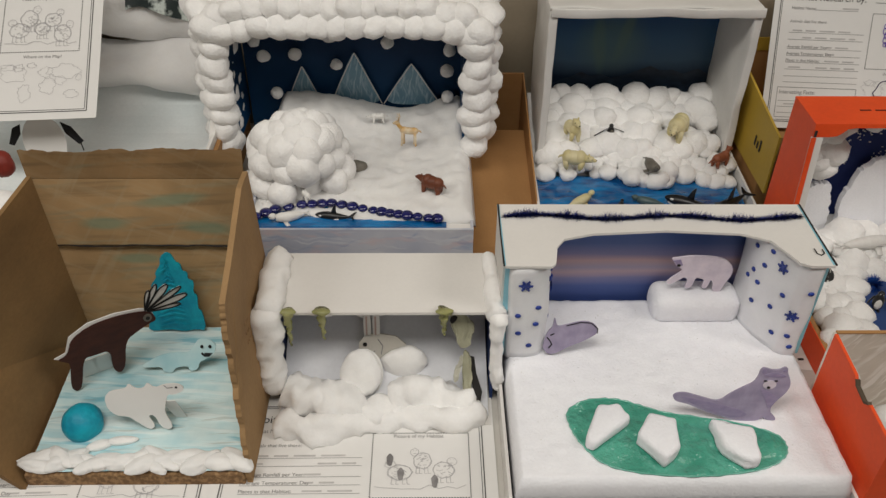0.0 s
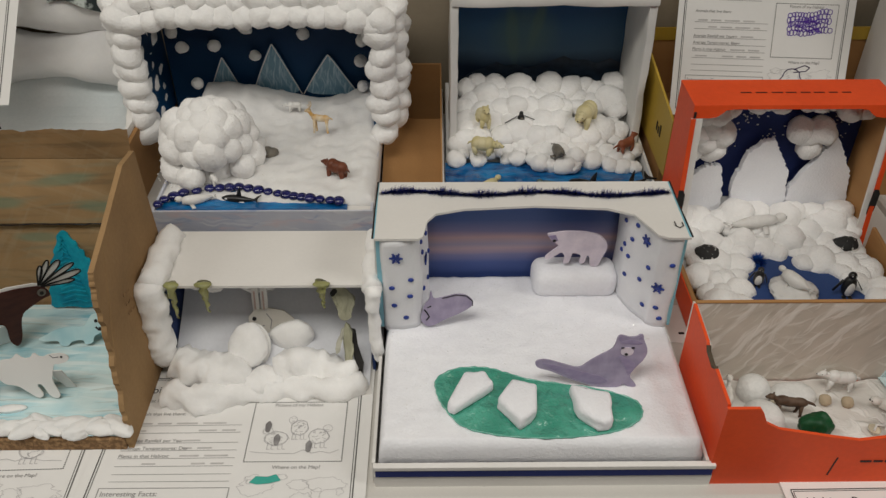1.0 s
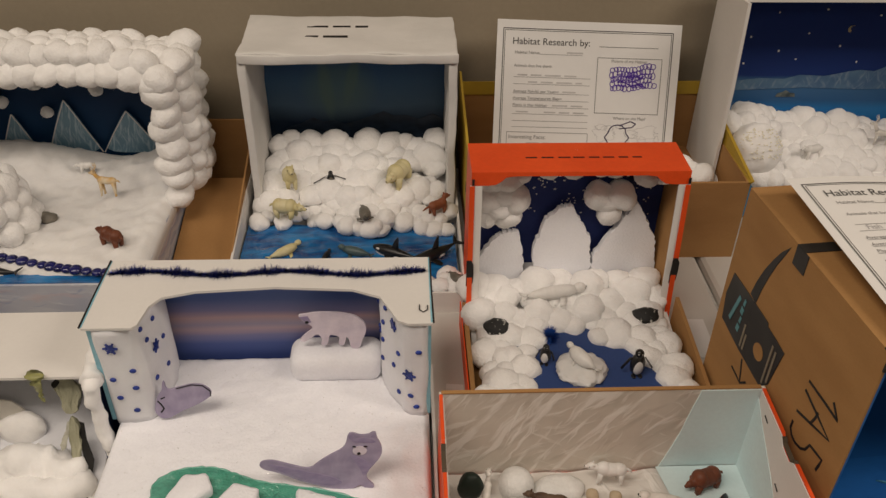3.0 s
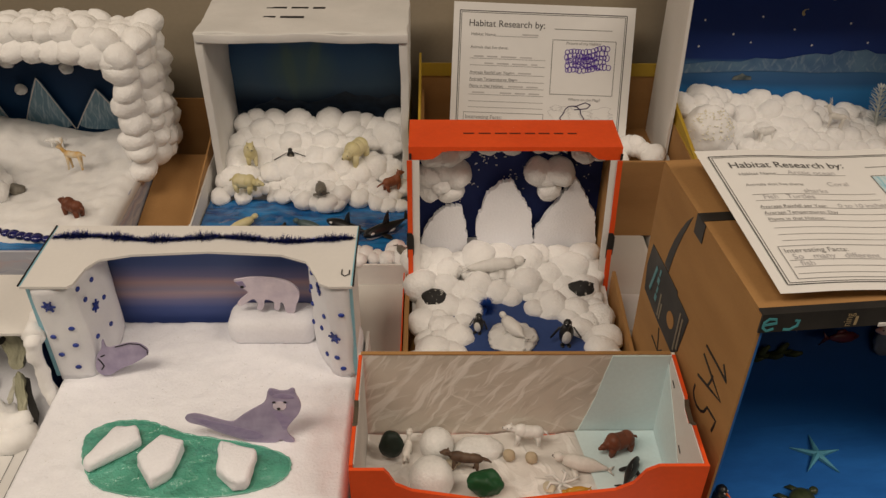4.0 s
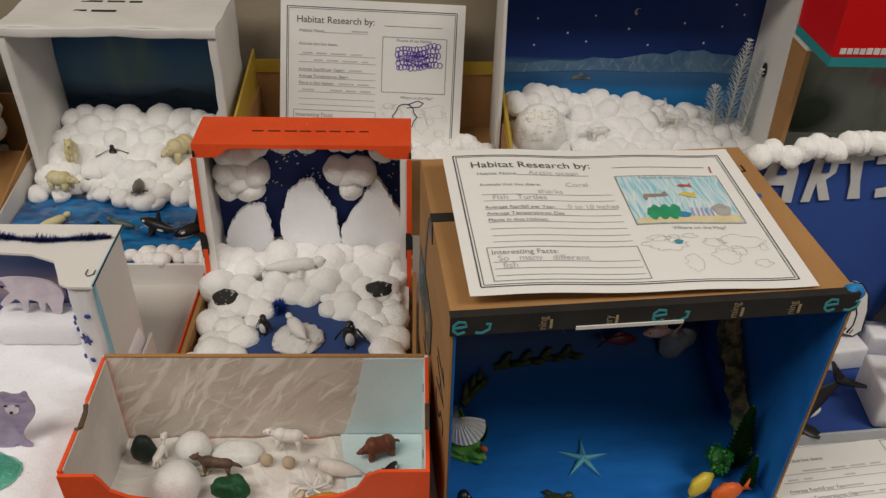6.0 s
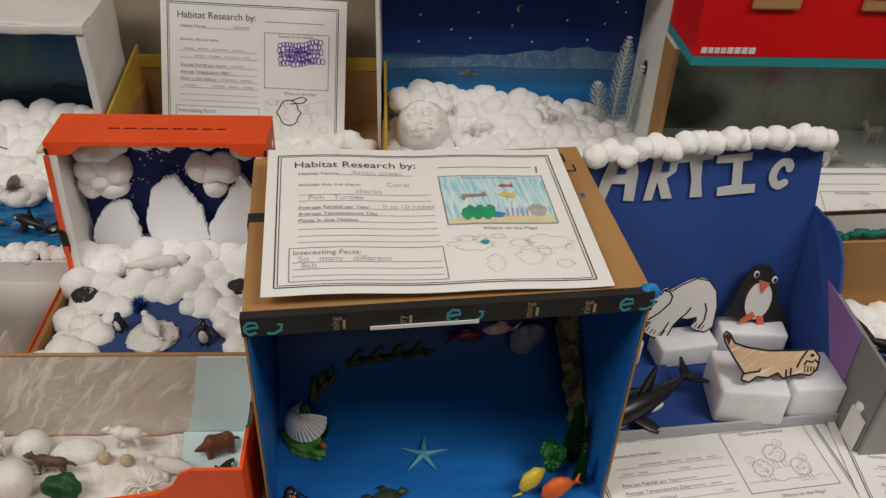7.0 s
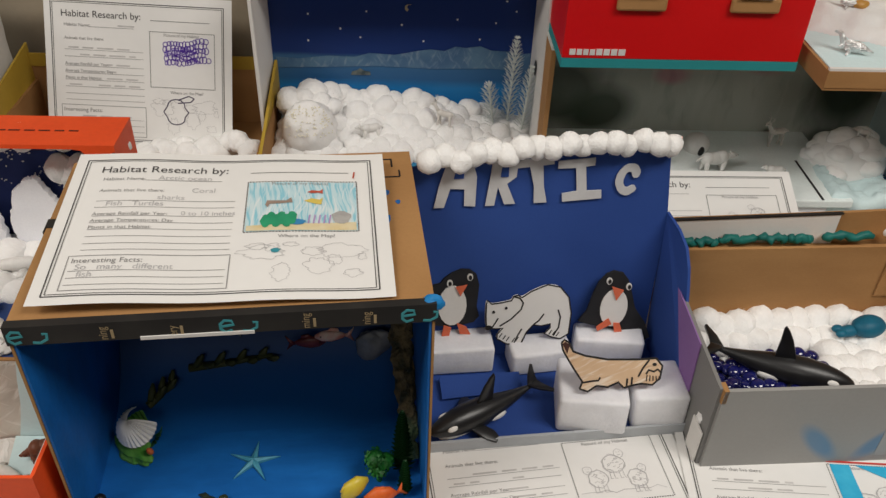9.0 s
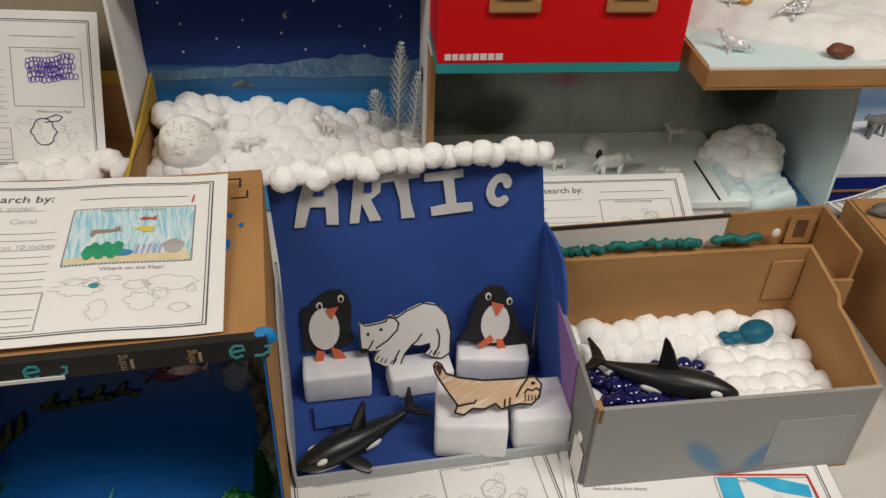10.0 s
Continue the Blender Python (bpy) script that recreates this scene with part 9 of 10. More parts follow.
# ---- worksheets ----
PENCIL = mat("pencil_grey", (0.54, 0.53, 0.53), (0.44, 0.43, 0.44), 60, 0.8, 0)
PRINT = mat("printed_black", (0.075, 0.072, 0.072), None, 60, 0.7, 0)
PRINT_GREY = mat("printed_grey", (0.30, 0.29, 0.29), None, 60, 0.7, 0)
PURPLE_INK = mat("purple_marker", (0.12, 0.05, 0.42), (0.10, 0.04, 0.34), 60, 0.6, 0)


TEXTS = {}


def text_mesh(body, size):
    """The outline of a line of print, made once and copied."""
    if (body, size) in TEXTS:
        return TEXTS[body, size].copy()
    cu = bpy.data.curves.new("t", "FONT")
    cu.body, cu.size = body, size
    tmp = bpy.data.objects.new("t", cu)
    scene.collection.objects.link(tmp)
    bpy.context.view_layer.update()
    me = bpy.data.meshes.new_from_object(tmp.evaluated_get(bpy.context.evaluated_depsgraph_get()))
    bpy.data.objects.remove(tmp)
    TEXTS[body, size] = me
    return me.copy()


def worksheet(label, m, curl, W=0.258, H=0.202, writing=True, picture=None, seed=1, hand=None, dense=True):
    """A landscape school form: title, ruled lines, a picture box, a facts box and a map. curl(u, v) is its rise."""
    t = new("worksheet")
    t.empty_display_size = 0.02
    t.matrix_basis = m
    BASE[t] = m.inverted()
    tagged(t, label, "worksheet", "worksheets")

    def at(u, v, d=0.0):
        return Vector((W * u, H * v, curl(u, v) + d))

    bm = sheet(30, 22, lambda u, v: at(u, v))
    paper = part("paper", bm, PAPER, t, "", True)

    def strip(bm, u0, v0, u1, v1, w, d=0.00045, n=10):
        du, dv = (u1 - u0) * W, (v1 - v0) * H
        l = math.hypot(du, dv) or 1e-9
        ox, oy = -dv / l * w / 2 / W, du / l * w / 2 / H
        prev = None
        for k in range(n + 1):
            u, v = u0 + (u1 - u0) * k / n, v0 + (v1 - v0) * k / n
            cur = (bm.verts.new(at(u + ox, v + oy, d)), bm.verts.new(at(u - ox, v - oy, d)))
            if prev:
                bm.faces.new((prev[0], cur[0], cur[1], prev[1]))
            prev = cur

    def line_part(name, lines, w, material, label="", d=0.00045):
        b = bmesh.new()
        for q in lines:
            strip(b, *q, w, d, 14 if abs(q[2] - q[0]) + abs(q[3] - q[1]) > 0.2 else 3)
            if name in ("ruled_line", "pencil_writing"):
                part(name, b, material, paper, label)
                b = bmesh.new()
        if len(b.verts):
            return part(name, b, material, paper, label)
        b.free()

    def words(name, body, u, v, size, material, d=0.0005):
        me = text_mesh(body, size)
        for vert in me.vertices:
            vert.co = at(u + vert.co.x / W, v + vert.co.y / H, d)
        me.materials.clear()
        me.materials.append(material)
        ob = new(name, me)
        ob.parent = paper
        return ob

    def rect(u0, v0, u1, v1):
        return [(u0, v0, u1, v0), (u1, v0, u1, v1), (u1, v1, u0, v1), (u0, v1, u0, v0)]

    line_part("printed_border", rect(0.035, 0.045, 0.955, 0.945), 0.0010, PRINT)
    line_part("printed_border", rect(0.044, 0.056, 0.946, 0.934), 0.0006, PRINT)
    words("printed_title", "Habitat Research by:", 0.085, 0.845, 0.0125, PRINT)
    line_part("ruled_line", [(0.56, 0.845, 0.88, 0.845)], 0.0006, PRINT)
    rules = [0.635, 0.59, 0.53, 0.485, 0.44, 0.395, 0.35, 0.31]
    line_part("ruled_line", [(0.10, v, 0.52, v) for v in rules] + [(0.23, 0.785, 0.47, 0.785)], 0.0005, PRINT_GREY)
    line_part("facts_box", rect(0.075, 0.075, 0.525, 0.275), 0.0007, PRINT_GREY)
    line_part("ruled_line", [(0.085, v, 0.515, v) for v in (0.185, 0.145, 0.105)], 0.0005, PRINT_GREY)
    line_part("picture_frame", [(a + (c - a) * k / 36, b + (d - b) * k / 36, a + (c - a) * (k + 0.6) / 36, b + (d - b) * (k + 0.6) / 36) for a, b, c, d in rect(0.555, 0.415, 0.905, 0.775) for k in range(36)], 0.0010, PRINT)
    words("printed_caption", "Habitat Name:", 0.10, 0.785, 0.0058, PRINT_GREY)
    words("printed_caption", "Interesting Facts:", 0.085, 0.232, 0.0075, PRINT_GREY)
    words("printed_caption", "Animals that live there:", 0.10, 0.70, 0.0055, PRINT_GREY)
    words("printed_caption", "Average Rainfall per Year:", 0.10, 0.535, 0.0055, PRINT_GREY)
    words("printed_caption", "Average Temperatures: Day", 0.10, 0.49, 0.0055, PRINT_GREY)
    words("printed_caption", "Plants in that Habitat:", 0.10, 0.445, 0.0055, PRINT_GREY)
    words("printed_caption", "Picture of my Habitat", 0.63, 0.748, 0.0055, PRINT_GREY)
    words("printed_caption", "Where on the Map?", 0.66, 0.375, 0.0055, PRINT_GREY)
    rnd = random.Random(seed)
    # world map: faint wandering coast lines
    coast = []
    for cx, cy, rx, ry in ((0.62, 0.28, 0.060, 0.045), (0.60, 0.32, 0.03, 0.02), (0.645, 0.315, 0.025, 0.02), (0.675, 0.16, 0.026, 0.055), (0.70, 0.33, 0.02, 0.015), (0.765, 0.285, 0.032, 0.028), (0.78, 0.20, 0.034, 0.05), (0.85, 0.29, 0.07, 0.04), (0.83, 0.235, 0.02, 0.03), (0.885, 0.15, 0.028, 0.022), (0.91, 0.25, 0.012, 0.02)):
        pts = [(cx + rx * math.cos(a) * (1 + 0.45 * noise.noise(Vector((math.cos(a) * 1.6, math.sin(a) * 1.6, cx * 40 + seed))) + rnd.uniform(-0.22, 0.22)), cy + ry * math.sin(a) * (1 + 0.45 * noise.noise(Vector((math.cos(a) * 1.6, math.sin(a) * 1.6, cx * 40 + seed))) + rnd.uniform(-0.1, 0.1))) for a in [k * 0.157 for k in range(40)]]
        coast += [(*p, *q) for p, q in zip(pts, pts[1:] + pts[:1])]
    line_part("printed_map", coast, 0.00035, PENCIL)
    if writing:
        if hand:
            for body, u, v, size in hand:
                words("pencil_writing", body, u, v, size, PENCIL)
        else:
            bars = []
            for v in rules[:6] + [0.785, 0.19, 0.15]:
                u = 0.12 + (0.2 if v in (0.53, 0.485, 0.44, 0.785) else 0)
                while u < 0.46:
                    l = rnd.uniform(0.03, 0.09)
                    if rnd.random() < 0.75:
                        bars.append((u, v + 0.014, min(u + l, 0.5), v + 0.014))
                    u += l + 0.02
            line_part("pencil_writing", bars, 0.0019, mat("faint_pencil", (0.58, 0.56, 0.55), None, 90, 0.8, 0) if "faint_pencil" not in bpy.data.materials else bpy.data.materials["faint_pencil"])
    if picture:
        picture(paper, at, line_part)
    return t


for x, word in ((0.062, "ning"), (0.110, "ery"), (0.204, "ming"), (0.248, "ning")):
    me = text_mesh(word, 0.0088)
    for vert in me.vertices:
        vert.co = Vector((x - vert.co.y + 0.006, -0.0019, 0.2352 + vert.co.x * 0.85))
    me.materials.clear()
    me.materials.append(GOLDP)
    word_mark = new("printed_word", me)
    word_mark.parent = OCEAN_BOX
    part("print_mark", box(x + 0.0085, x + 0.0105, -0.0020, -0.0016, 0.2362, 0.2442), GOLDP, OCEAN_BOX)


def shape(t, at, pts, material, name, label="", d=0.0006):
    bm = bmesh.new()
    bm.faces.new([bm.verts.new(at(u, v, d)) for u, v in pts])
    return part(name, bm, material, t, label)


def uv_oval(cu, cv, ru, rv, n=14, seed=0):
    return [(cu + ru * math.cos(2 * math.pi * k / n) * (1 + 0.15 * math.sin(k * 2.3 + seed)), cv + rv * math.sin(2 * math.pi * k / n)) for k in range(n)]


CRAYON_BLUE = brushed("pale_blue_crayon", (0.62, 0.72, 0.74), (0.50, 0.68, 0.73), [((0.20, 0.52, 0.64), 82, 26, 420, 0.02, 0.47, 0.60, 0.85), ((0.76, 0.78, 0.78), 96, 30, 460, 0.02, 0.54, 0.64, 0.7)], "XY", 0.8, 0.0, 0.0004, 30)
CRAYON_SAND = mat("sand_crayon", (0.66, 0.54, 0.30), (0.72, 0.64, 0.45), 60, 0.8, 0)
CRAYON_GREEN = mat("green_crayon", (0.03, 0.33, 0.16), (0.02, 0.24, 0.12), 60, 0.7, 0)
CRAYON_BROWN = mat("brown_pencil", (0.34, 0.25, 0.2), None, 60, 0.8, 0)


def ocean_picture(t, at, line_part):
    bm = sheet(12, 10, lambda u, v: at(0.558 + 0.344 * u, 0.42 + 0.350 * v, 0.0003))
    part("crayon_sea", bm, CRAYON_BLUE, t, "pale blue crayon sea")
    bm = sheet(12, 3, lambda u, v: at(0.562 + 0.336 * u, 0.422 + (0.035 + 0.02 * u) * v, 0.0006))
    part("crayon_sand", bm, CRAYON_SAND, t, "yellow crayon sand")
    for k in range(6):
        shape(t, at, uv_oval(0.62 + 0.016 * k, 0.485 + 0.018 * (k % 2), 0.016, 0.045, 12, k), CRAYON_GREEN, "crayon_weed", "", 0.0008 + 0.00008 * k)
    shape(t, at, uv_oval(0.715, 0.475, 0.028, 0.02), mat("blue_crayon", (0.05, 0.25, 0.5), None, 40, 0.8, 0), "crayon_rock", "", 0.0011)
    for k in range(5):
        line_part("crayon_coral", [(0.75 + 0.016 * k, 0.465, 0.755 + 0.016 * k, 0.525)], 0.0012, mat("lilac_crayon", (0.45, 0.3, 0.55), None, 40, 0.8, 0) if k == 0 else bpy.data.materials["lilac_crayon"], "", 0.0009)
    shape(t, at, uv_oval(0.853, 0.51, 0.030, 0.045), mat("grey_crayon", (0.32, 0.31, 0.30), (0.5, 0.48, 0.46), 60, 0.8, 0), "crayon_stone", "", 0.0009)
    shape(t, at, [(0.615, 0.60), (0.62, 0.63), (0.68, 0.628), (0.695, 0.65), (0.70, 0.615), (0.68, 0.61), (0.63, 0.605), (0.622, 0.58)], CRAYON_BROWN, "crayon_shark", "", 0.0009)
    shape(t, at, [(0.745, 0.69), (0.76, 0.705), (0.785, 0.70), (0.795, 0.715), (0.795, 0.68), (0.78, 0.688), (0.76, 0.682)], mat("red_crayon", (0.52, 0.10, 0.06), None, 40, 0.8, 0), "crayon_fish", "", 0.0009)
    shape(t, at, [(0.735, 0.625), (0.76, 0.645), (0.785, 0.635), (0.795, 0.65), (0.79, 0.60), (0.77, 0.605)], mat("yellow_crayon", (0.72, 0.55, 0.12), None, 40, 0.8, 0), "crayon_fish", "", 0.0009)
    shape(t, at, uv_oval(0.655, 0.29, 0.014, 0.014), mat("teal_crayon", (0.05, 0.3, 0.36), None, 40, 0.8, 0), "map_mark", "", 0.0009)
    shape(t, at, [(0.892, 0.80), (0.897, 0.80), (0.902, 0.85), (0.897, 0.85)], bpy.data.materials["red_crayon"], "red_mark", "", 0.0008)


def crown_picture(t, at, line_part):
    rnd = random.Random(2)
    lines = []
    for r in range(5):
        v, u = 0.570 + 0.030 * r, 0.632 + rnd.uniform(0, 0.012)
        end = 0.868 + rnd.uniform(-0.012, 0.012) - (0.02 if r > 4 else 0)
        while u < end:
            ru, rv = rnd.uniform(0.008, 0.015), rnd.uniform(0.014, 0.024)
            lift = 0.035 * (u - 0.62) / 0.24 + 0.008 * math.sin(u * 40)
            ring = [(u + ru * math.cos(k * 0.785), v + lift + rv * math.sin(k * 0.785)) for k in range(8)]
            lines += [(*a, *b) for a, b in zip(ring, ring[1:] + ring[:1])]
            u += ru * rnd.uniform(1.3, 1.9)
    for k in range(34):
        u, v = rnd.uniform(0.65, 0.80), rnd.uniform(0.59, 0.68)
        lines.append((u, v, u + rnd.uniform(0.015, 0.05), v + rnd.uniform(-0.02, 0.02)))
    line_part("purple_scribble", lines, 0.0010, PURPLE_INK, "purple marker scribble", 0.0006)
    p = uv_oval(0.69, 0.255, 0.06, 0.085, 16, 2)
    line_part("ink_loop", [(*a, *b) for a, b in zip(p, p[1:] + p[:1])], 0.0013, mat("violet_black", (0.05, 0.035, 0.09), None, 40, 0.7, 0), "dark purple circled map place", 0.0006)
    line_part("ink_loop", [(0.70, 0.335, 0.76, 0.365), (0.76, 0.365, 0.79, 0.35), (0.79, 0.35, 0.77, 0.325), (0.77, 0.325, 0.70, 0.315)], 0.0013, bpy.data.materials["violet_black"], "", 0.0006)


def pencil_animals(seed, colour=PENCIL, span=(0.57, 0.89, 0.44, 0.72), n=4):
    """Children's pencil drawings: wobbly outlines gone over twice, with hatched fur."""
    def draw(t, at, line_part):
        rnd = random.Random(seed)
        u0, u1, v0, v1 = span

        def wobble(cu, cv, ru, rv, m=18):
            p = [(cu + ru * math.cos(2 * math.pi * k / m) * rnd.uniform(0.88, 1.12), cv + rv * math.sin(2 * math.pi * k / m) * rnd.uniform(0.88, 1.12)) for k in range(m)]
            return [(*a, *b) for a, b in zip(p, p[1:] + p[:1])]

        for k in range(n):
            cu = u0 + 0.05 + (u1 - u0 - 0.1) * ((k + 0.5) / n) + rnd.uniform(-0.015, 0.015)
            cv = v0 + 0.08 + (v1 - v0 - 0.16) * (0.75 if k % 2 else 0.2) + rnd.uniform(-0.02, 0.02)
            ru, rv = rnd.uniform(0.032, 0.048), rnd.uniform(0.038, 0.055)
            hu, hv = cu + ru * rnd.choice((-0.8, 0.8)), cv + rv * 1.1
            lines = wobble(cu, cv, ru, rv) + wobble(cu, cv, ru * 0.97, rv * 1.03) + wobble(hu, hv, ru * 0.45, rv * 0.5, 12)
            lines += [(hu - 0.006, hv + 0.008, hu - 0.003, hv + 0.010), (hu + 0.004, hv + 0.008, hu + 0.007, hv + 0.010), (hu - 0.005, hv - 0.008, hu + 0.006, hv - 0.009)]
            for d in (-0.6, -0.25, 0.25, 0.6):
                lines += [(cu + d * ru, cv - rv * 0.75, cu + d * ru * 1.1, cv - rv * 1.6), (cu + d * ru * 1.1, cv - rv * 1.6, cu + d * ru * 1.1 + 0.010, cv - rv * 1.6)]
            for q in range(16):
                a, b = rnd.uniform(-0.7, 0.6) * ru, rnd.uniform(-0.7, 0.7) * rv
                lines.append((cu + a, cv + b, cu + a + rnd.uniform(0.004, 0.016), cv + b + rnd.uniform(-0.014, 0.014)))
            line_part("pencil_drawing", lines, 0.0005, colour, "pencil animal drawing", 0.0006)
        floor = [(u0 + (u1 - u0) * k / 10, v0 + 0.03 + rnd.uniform(-0.012, 0.012)) for k in range(11)]
        line_part("pencil_drawing", [(*a, *b) for a, b in zip(floor, floor[1:])], 0.0006, colour, "pencil ground line", 0.0006)
    return draw


def grey_penguins(t, at, line_part):
    pencil_animals(12, PENCIL, n=3)(t, at, line_part)
    for u, v in ((0.62, 0.62), (0.66, 0.54), (0.78, 0.50)):
        shape(t, at, uv_oval(u, v, 0.012, 0.035), mat("graphite", (0.16, 0.15, 0.15), (0.3, 0.29, 0.29), 80, 0.8, 0) if "graphite" not in bpy.data.materials else bpy.data.materials["graphite"], "pencil_penguin", "", 0.0008)
    shape(t, at, [(0.59, 0.30), (0.61, 0.335), (0.65, 0.33), (0.68, 0.345), (0.70, 0.31), (0.66, 0.295), (0.62, 0.29)], mat("sea_green_crayon", (0.06, 0.40, 0.33), None, 40, 0.8, 0), "map_colouring", "green crayon on the map", 0.0008)


def bordered(t, at, line_part):
    pencil_animals(5, PENCIL, n=3)(t, at, line_part)
    blue = mat("bright_blue_marker", (0.02, 0.36, 0.62), (0.05, 0.45, 0.68), 40, 0.7, 0)
    for q in ([(0.566, 0.42), (0.645, 0.42), (0.64, 0.775), (0.566, 0.775)], [(0.66, 0.775), (0.78, 0.772), (0.895, 0.73), (0.89, 0.66), (0.77, 0.695)]):
        shape(t, at, q, blue, "marker_block", "bright blue marker block", 0.0007)
    line_part("marker_border", [(0.555, 0.79, 0.905, 0.79), (0.905, 0.79, 0.915, 0.55)], 0.0022, mat("red_marker", (0.55, 0.05, 0.04), None, 40, 0.7, 0), "red marker border", 0.0009)


def ripple(a=0.002, b=0.0, s=1.0):
    return lambda u, v: a * (1 + math.sin(5 * u + s) * math.sin(4 * v + 2 * s)) * 0.5 + b * (2 * u - 1) ** 2 * 0.5 + 0.0006


worksheet("white worksheet with a crayon ocean drawing on the brown box", Matrix.Translation((0.731, 0.481, 0.2518)) @ pose(0, 0, 0, 0, 0, 5.0), lambda u, v: 0.0010 + 0.009 * (1 - u) ** 1.5 + 0.011 * v * (1 - 0.1 * u) + 0.0015 * math.sin(7 * u) ** 2 - 0.006 * max(0, 0.12 - u), 0.260, 0.187, True, ocean_picture, 1,
          [("Arctic ocean", 0.27, 0.79, 0.0085), ("Coral", 0.38, 0.70, 0.0085), ("sharks", 0.28, 0.645, 0.0085), ("Fish   Turtles", 0.13, 0.60, 0.0085), ("0 to 10 inches", 0.36, 0.537, 0.0075), ("So   many   different", 0.10, 0.192, 0.0085), ("fish", 0.11, 0.150, 0.0085)])
worksheet("white worksheet with a purple marker scribble standing in a box", pose(0.506, 1.052, 0.056, 66, 0, 0) @ pose(0, 0, 0, 0, 0, -2.0), ripple(0.003, 0.006, 0.5), 0.247, 0.203, True, crown_picture, 2)
worksheet("white worksheet with penguin drawings lying under a diorama", pose(-0.152, 0.398, 0.001, 0, 0, 0.0), ripple(0.0012), 0.260, 0.202, True, grey_penguins, 3)
worksheet("white worksheet lying under the brown reindeer box", pose(-0.415, 0.385, 0.0005, 0, 0, 1.5), ripple(0.0003), 0.270, 0.205, True, pencil_animals(8), 4)
worksheet("white worksheet with pencil bears lying before the blue box", pose(1.027, 0.401, 0.001, 0, 0, 7.0), ripple(0.0012, 0, 1.4), 0.260, 0.202, True, pencil_animals(3, n=3), 5)
worksheet("white worksheet with a blue and red marker picture", pose(1.2553, 0.4034, 0.0026, 0, 0, -4.0), ripple(0.0006, 0.0002, 2.0), 0.258, 0.200, True, bordered, 6)
worksheet("white worksheet showing below the orange shoe box", pose(0.485, 0.285, 0.0008, 0, 0, 0.5), ripple(0.0006, 0, 0.9), 0.205, 0.172, True, None, 7)
worksheet("white worksheet leaning against the ice field diorama", pose(1.236, 0.806, 0.012, 24, 0, 0), ripple(0.002, 0.002, 1.1), 0.262, 0.170, False, pencil_animals(2, n=2), 8)
worksheet("white worksheet curling beside the brown box", pose(1.7145, 0.858, 0.0425, 2, 0, 24), lambda u, v: 0.001 + 0.010 * math.exp(-u * 6), 0.258, 0.075, False, None, 9)
worksheet("white worksheet with pencil animals leaning at the back", pose(-0.598, 0.880, 0.152, 38, 0, 0) @ pose(0, 0, 0, 0, 0, 2.0), ripple(0.004, 0.006, 1.7), 0.262, 0.205, True, pencil_animals(21, n=5), 10)
solid("support_box", prism([(1.694, 0.862, 0.0), (1.95, 0.862, 0.0), (1.95, 0.998, 0.0), (1.90, 0.998, 0.0), (1.700, 0.915, 0.0)], (0, 0, 0.042)), BLACK_BAND, "low black box under the curling worksheet", "box")

scrap = thing("paper_scrap", "small white card label lying on the table", "paper", (0.436, 0.66, 0.0))
part("card", panel([(0.424, 0.640, 0.0008), (0.448, 0.638, 0.0008), (0.448, 0.700, 0.0008), (0.430, 0.702, 0.0008)], 0.0006), PAPER, scrap, world=True)
part("ink_bar", box(0.438, 0.444, 0.652, 0.655, 0.0009, 0.0013), INK, scrap, world=True)
solid("paper_scrap", panel([(0.70, 0.735, 0.0010), (0.735, 0.735, 0.0010), (0.737, 0.800, 0.0010), (0.70, 0.802, 0.0010)], 0.0006), PAPER, "blank white paper lying beside the orange box", "paper")

# ---- back left: white tray with fleece ----
def fleece_tray():
    t = thing("fleece_diorama_box", "white card tray with folded white fleece and torn rim", "diorama", (-0.42, 1.0, 0))
    x0, x1, y0, y1 = -0.64, -0.224, 0.872, 1.13
    open_tray(t, x0, x1, y0, y1, 0.0, 0.06, 0.125, 0.09, 0.10, WHITE_CARD, 0.004)
    part("side_rim", panel([(x1, 0.95, 0.095), (x1, y1, 0.095), (x1 - 0.004, y1, 0.15), (x1 + 0.004, 0.985, 0.140)], 0.008), WHITE_CARD, t, "thick white rim", world=True)
    part("icy_floor", sheet(16, 16, lambda u, v: Vector((x0 + 0.006 + 0.404 * u, y0 + 0.005 + 0.215 * v, 0.055 + 0.004 * v + 0.050 * max(0.0, (v - 0.62) / 0.38) ** 2))), mat("icy_card", (0.82, 0.84, 0.84), (0.72, 0.78, 0.79), 9, 0.5, 0.3), t, "pale icy floor", world=True)
    part("cardboard_rim", box(x1 + 0.0005, x1 + 0.006, 0.90, 1.12, 0.0, 0.09), KRAFT, t, "bare cardboard edge", world=True)
    return t


fleece_tray()
FLEECE = mat("white_fleece", (0.88, 0.87, 0.86), (0.80, 0.79, 0.79), 16, 1.0, 0.3, 300, 0.03, sheen=0.3, rel=0.001, sss=0.4)


def fleece_fold(name, y, z, d, h, x0, x1, seed):
    def f(u, v):
        a = math.pi * (1.15 * v - 0.1)
        return Vector((x0 + (x1 - x0) * u, y - d * math.sin(a) + 0.006 * noise.noise(Vector((u * 5, v * 3, seed))), z + h * (0.5 - 0.5 * math.cos(a)) + 0.016 * noise.noise(Vector((u * 3.2, seed, v * 1.6))) + 0.003 * noise.noise(Vector((u * 16, seed, v * 9)))))
    return solid(name, sheet(50, 26, f), FLEECE, "soft folded white fleece cloth", "fleece", "fleece folds", smooth=True)


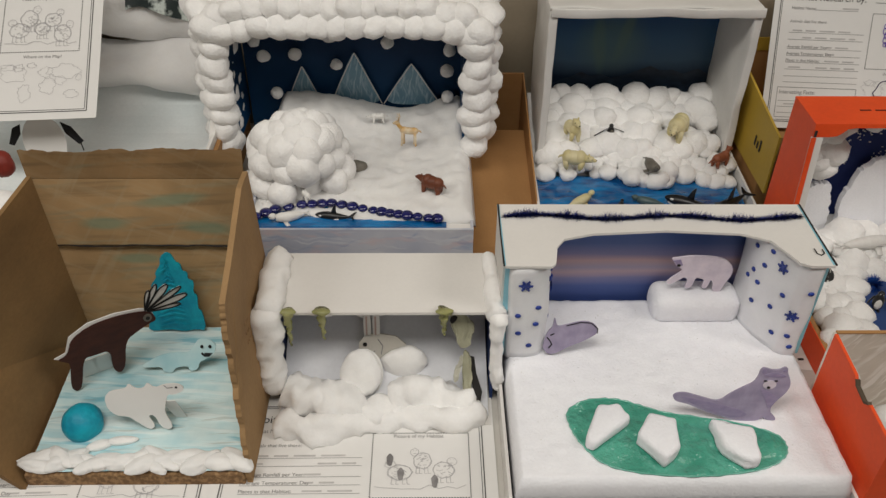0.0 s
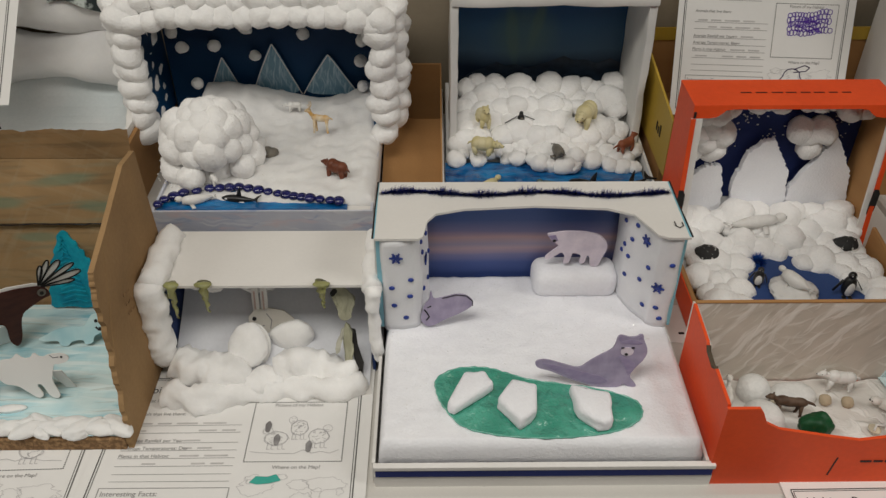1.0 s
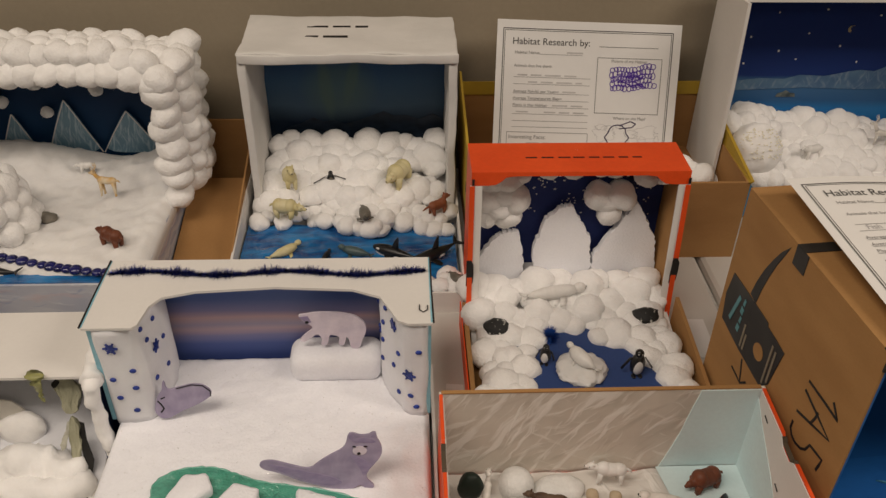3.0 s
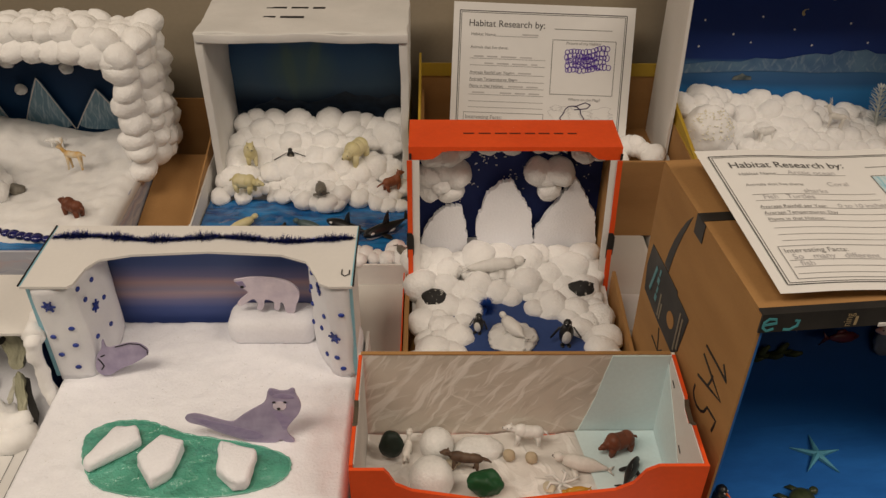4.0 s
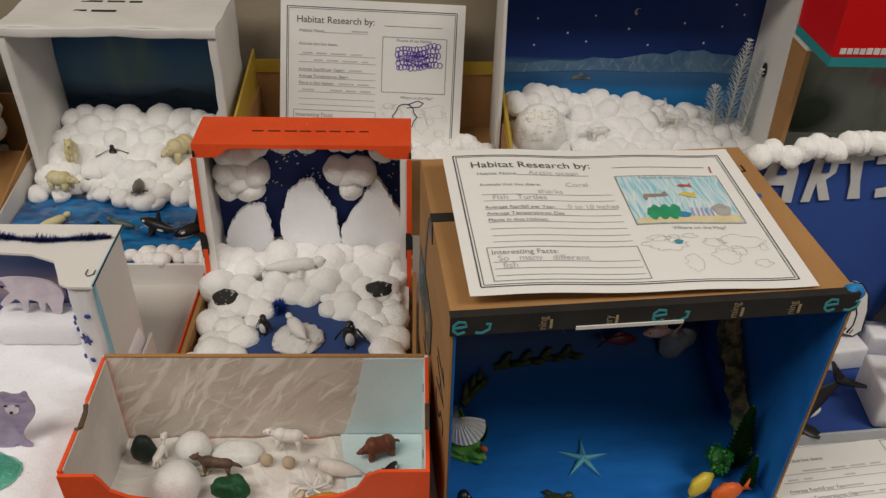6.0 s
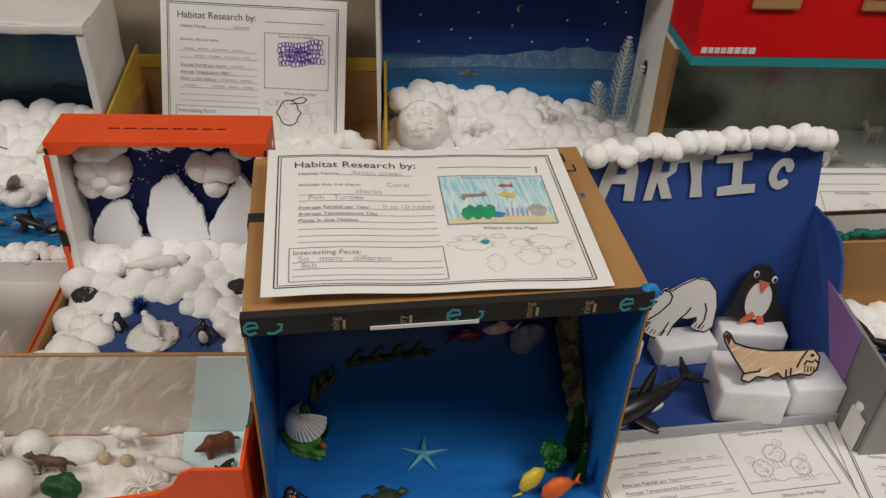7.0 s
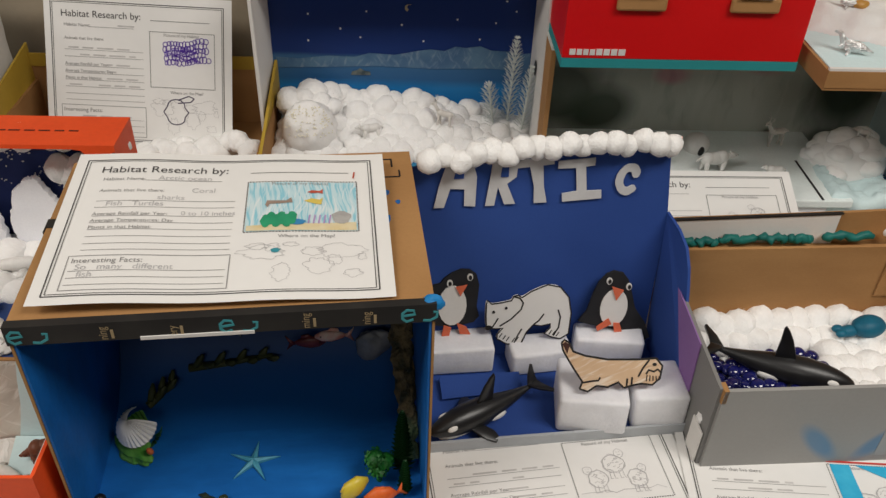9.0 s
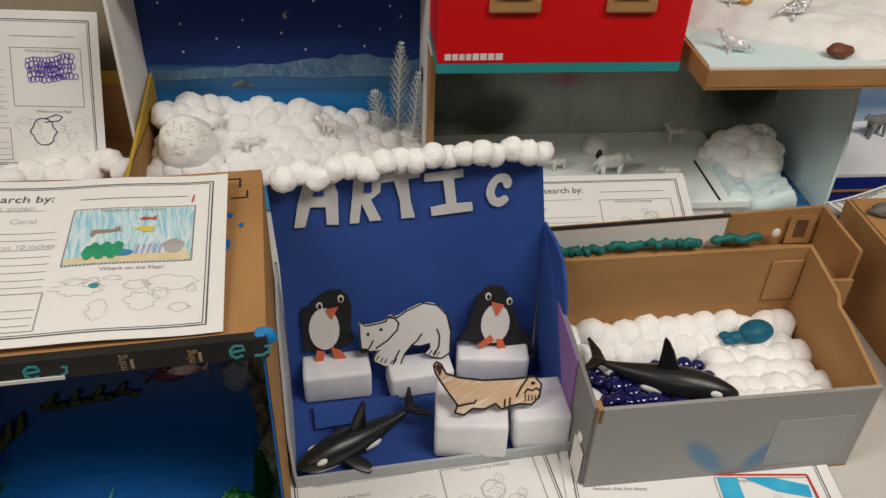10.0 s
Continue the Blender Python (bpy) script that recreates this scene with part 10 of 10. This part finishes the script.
fleece_fold("fleece_fold", 1.105, 0.088, 0.055, 0.078, -0.62, -0.236, 1.0)
fleece_fold("fleece_fold", 1.135, 0.158, 0.055, 0.080, -0.62, -0.245, 2.0)
for k in range(7):
    solid("twig", tube([(0, 0, 0), (0.006, 0.002, 0.009), (0.004, -0.003, 0.018)], [0.0012, 0.001, 0.0004], 6), KRAFT_DARK, "small brown twig stuck on the fleece", "twig", "twigs", smooth=True, at=pose(-0.240 + 0.003 * math.sin(k * 2), 1.055 + 0.004 * k, 0.118 + 0.007 * k, 40 * math.sin(k), 30 * k, 50 * k))
solid("dark_painted_paper", sheet(20, 8, lambda u, v: Vector((-0.345 + 0.085 * u, 1.072 + 0.03 * v + 0.004 * math.sin(u * 9), 0.214 + 0.040 * v + 0.006 * math.sin(u * 5) - 0.012 * u))), mat("splashed_paint", (0.02, 0.03, 0.03), (0.5, 0.55, 0.52), 45, 0.5, 0.3, contrast=(0.42, 0.5)), "black and teal paint-splashed paper above the fleece", "paper")
pg = thing("paper_penguin", "white paper penguin with black crayon wings", "paper cut-out", (-0.418, 0.905, 0.082), rx=-10)
part("body", flat(oval(0, 32, 26, 34), 0.0015), PAPER, pg)
part("wing", flat([(-24, 55), (-34, 50), (-42, 30), (-36, 28), (-26, 42)], 0.0012, -0.002), BLACK_FELT, pg)
part("wing", flat([(24, 58), (36, 52), (48, 34), (42, 30), (28, 44)], 0.0012, -0.002), BLACK_FELT, pg)
part("arm_line", stroke([(36, 52), (44, 34), (46, 22)], 1.4, -0.002), INK, pg)
lump("red_clay_hat", "dark red clay piece on a white figure", "clay lump", mat("dark_red_clay", (0.22, 0.03, 0.02), None, 40, 0.5, 0.3), (-0.425, 0.82, 0.125), (0.012, 0.012, 0.014), 3)
solid("white_figure", join(ball(0, 0, 0.035, 0.034, 0.03, 0.04, 4, 0.06, 30, 2), ball(0, 0, 0.09, 0.024, 0.022, 0.024, 4, 0.06, 30, 4)), COTTON, "rounded white cotton snow figure at the edge", "snow figure", smooth=True, at=pose(-0.428, 0.80, 0.0))
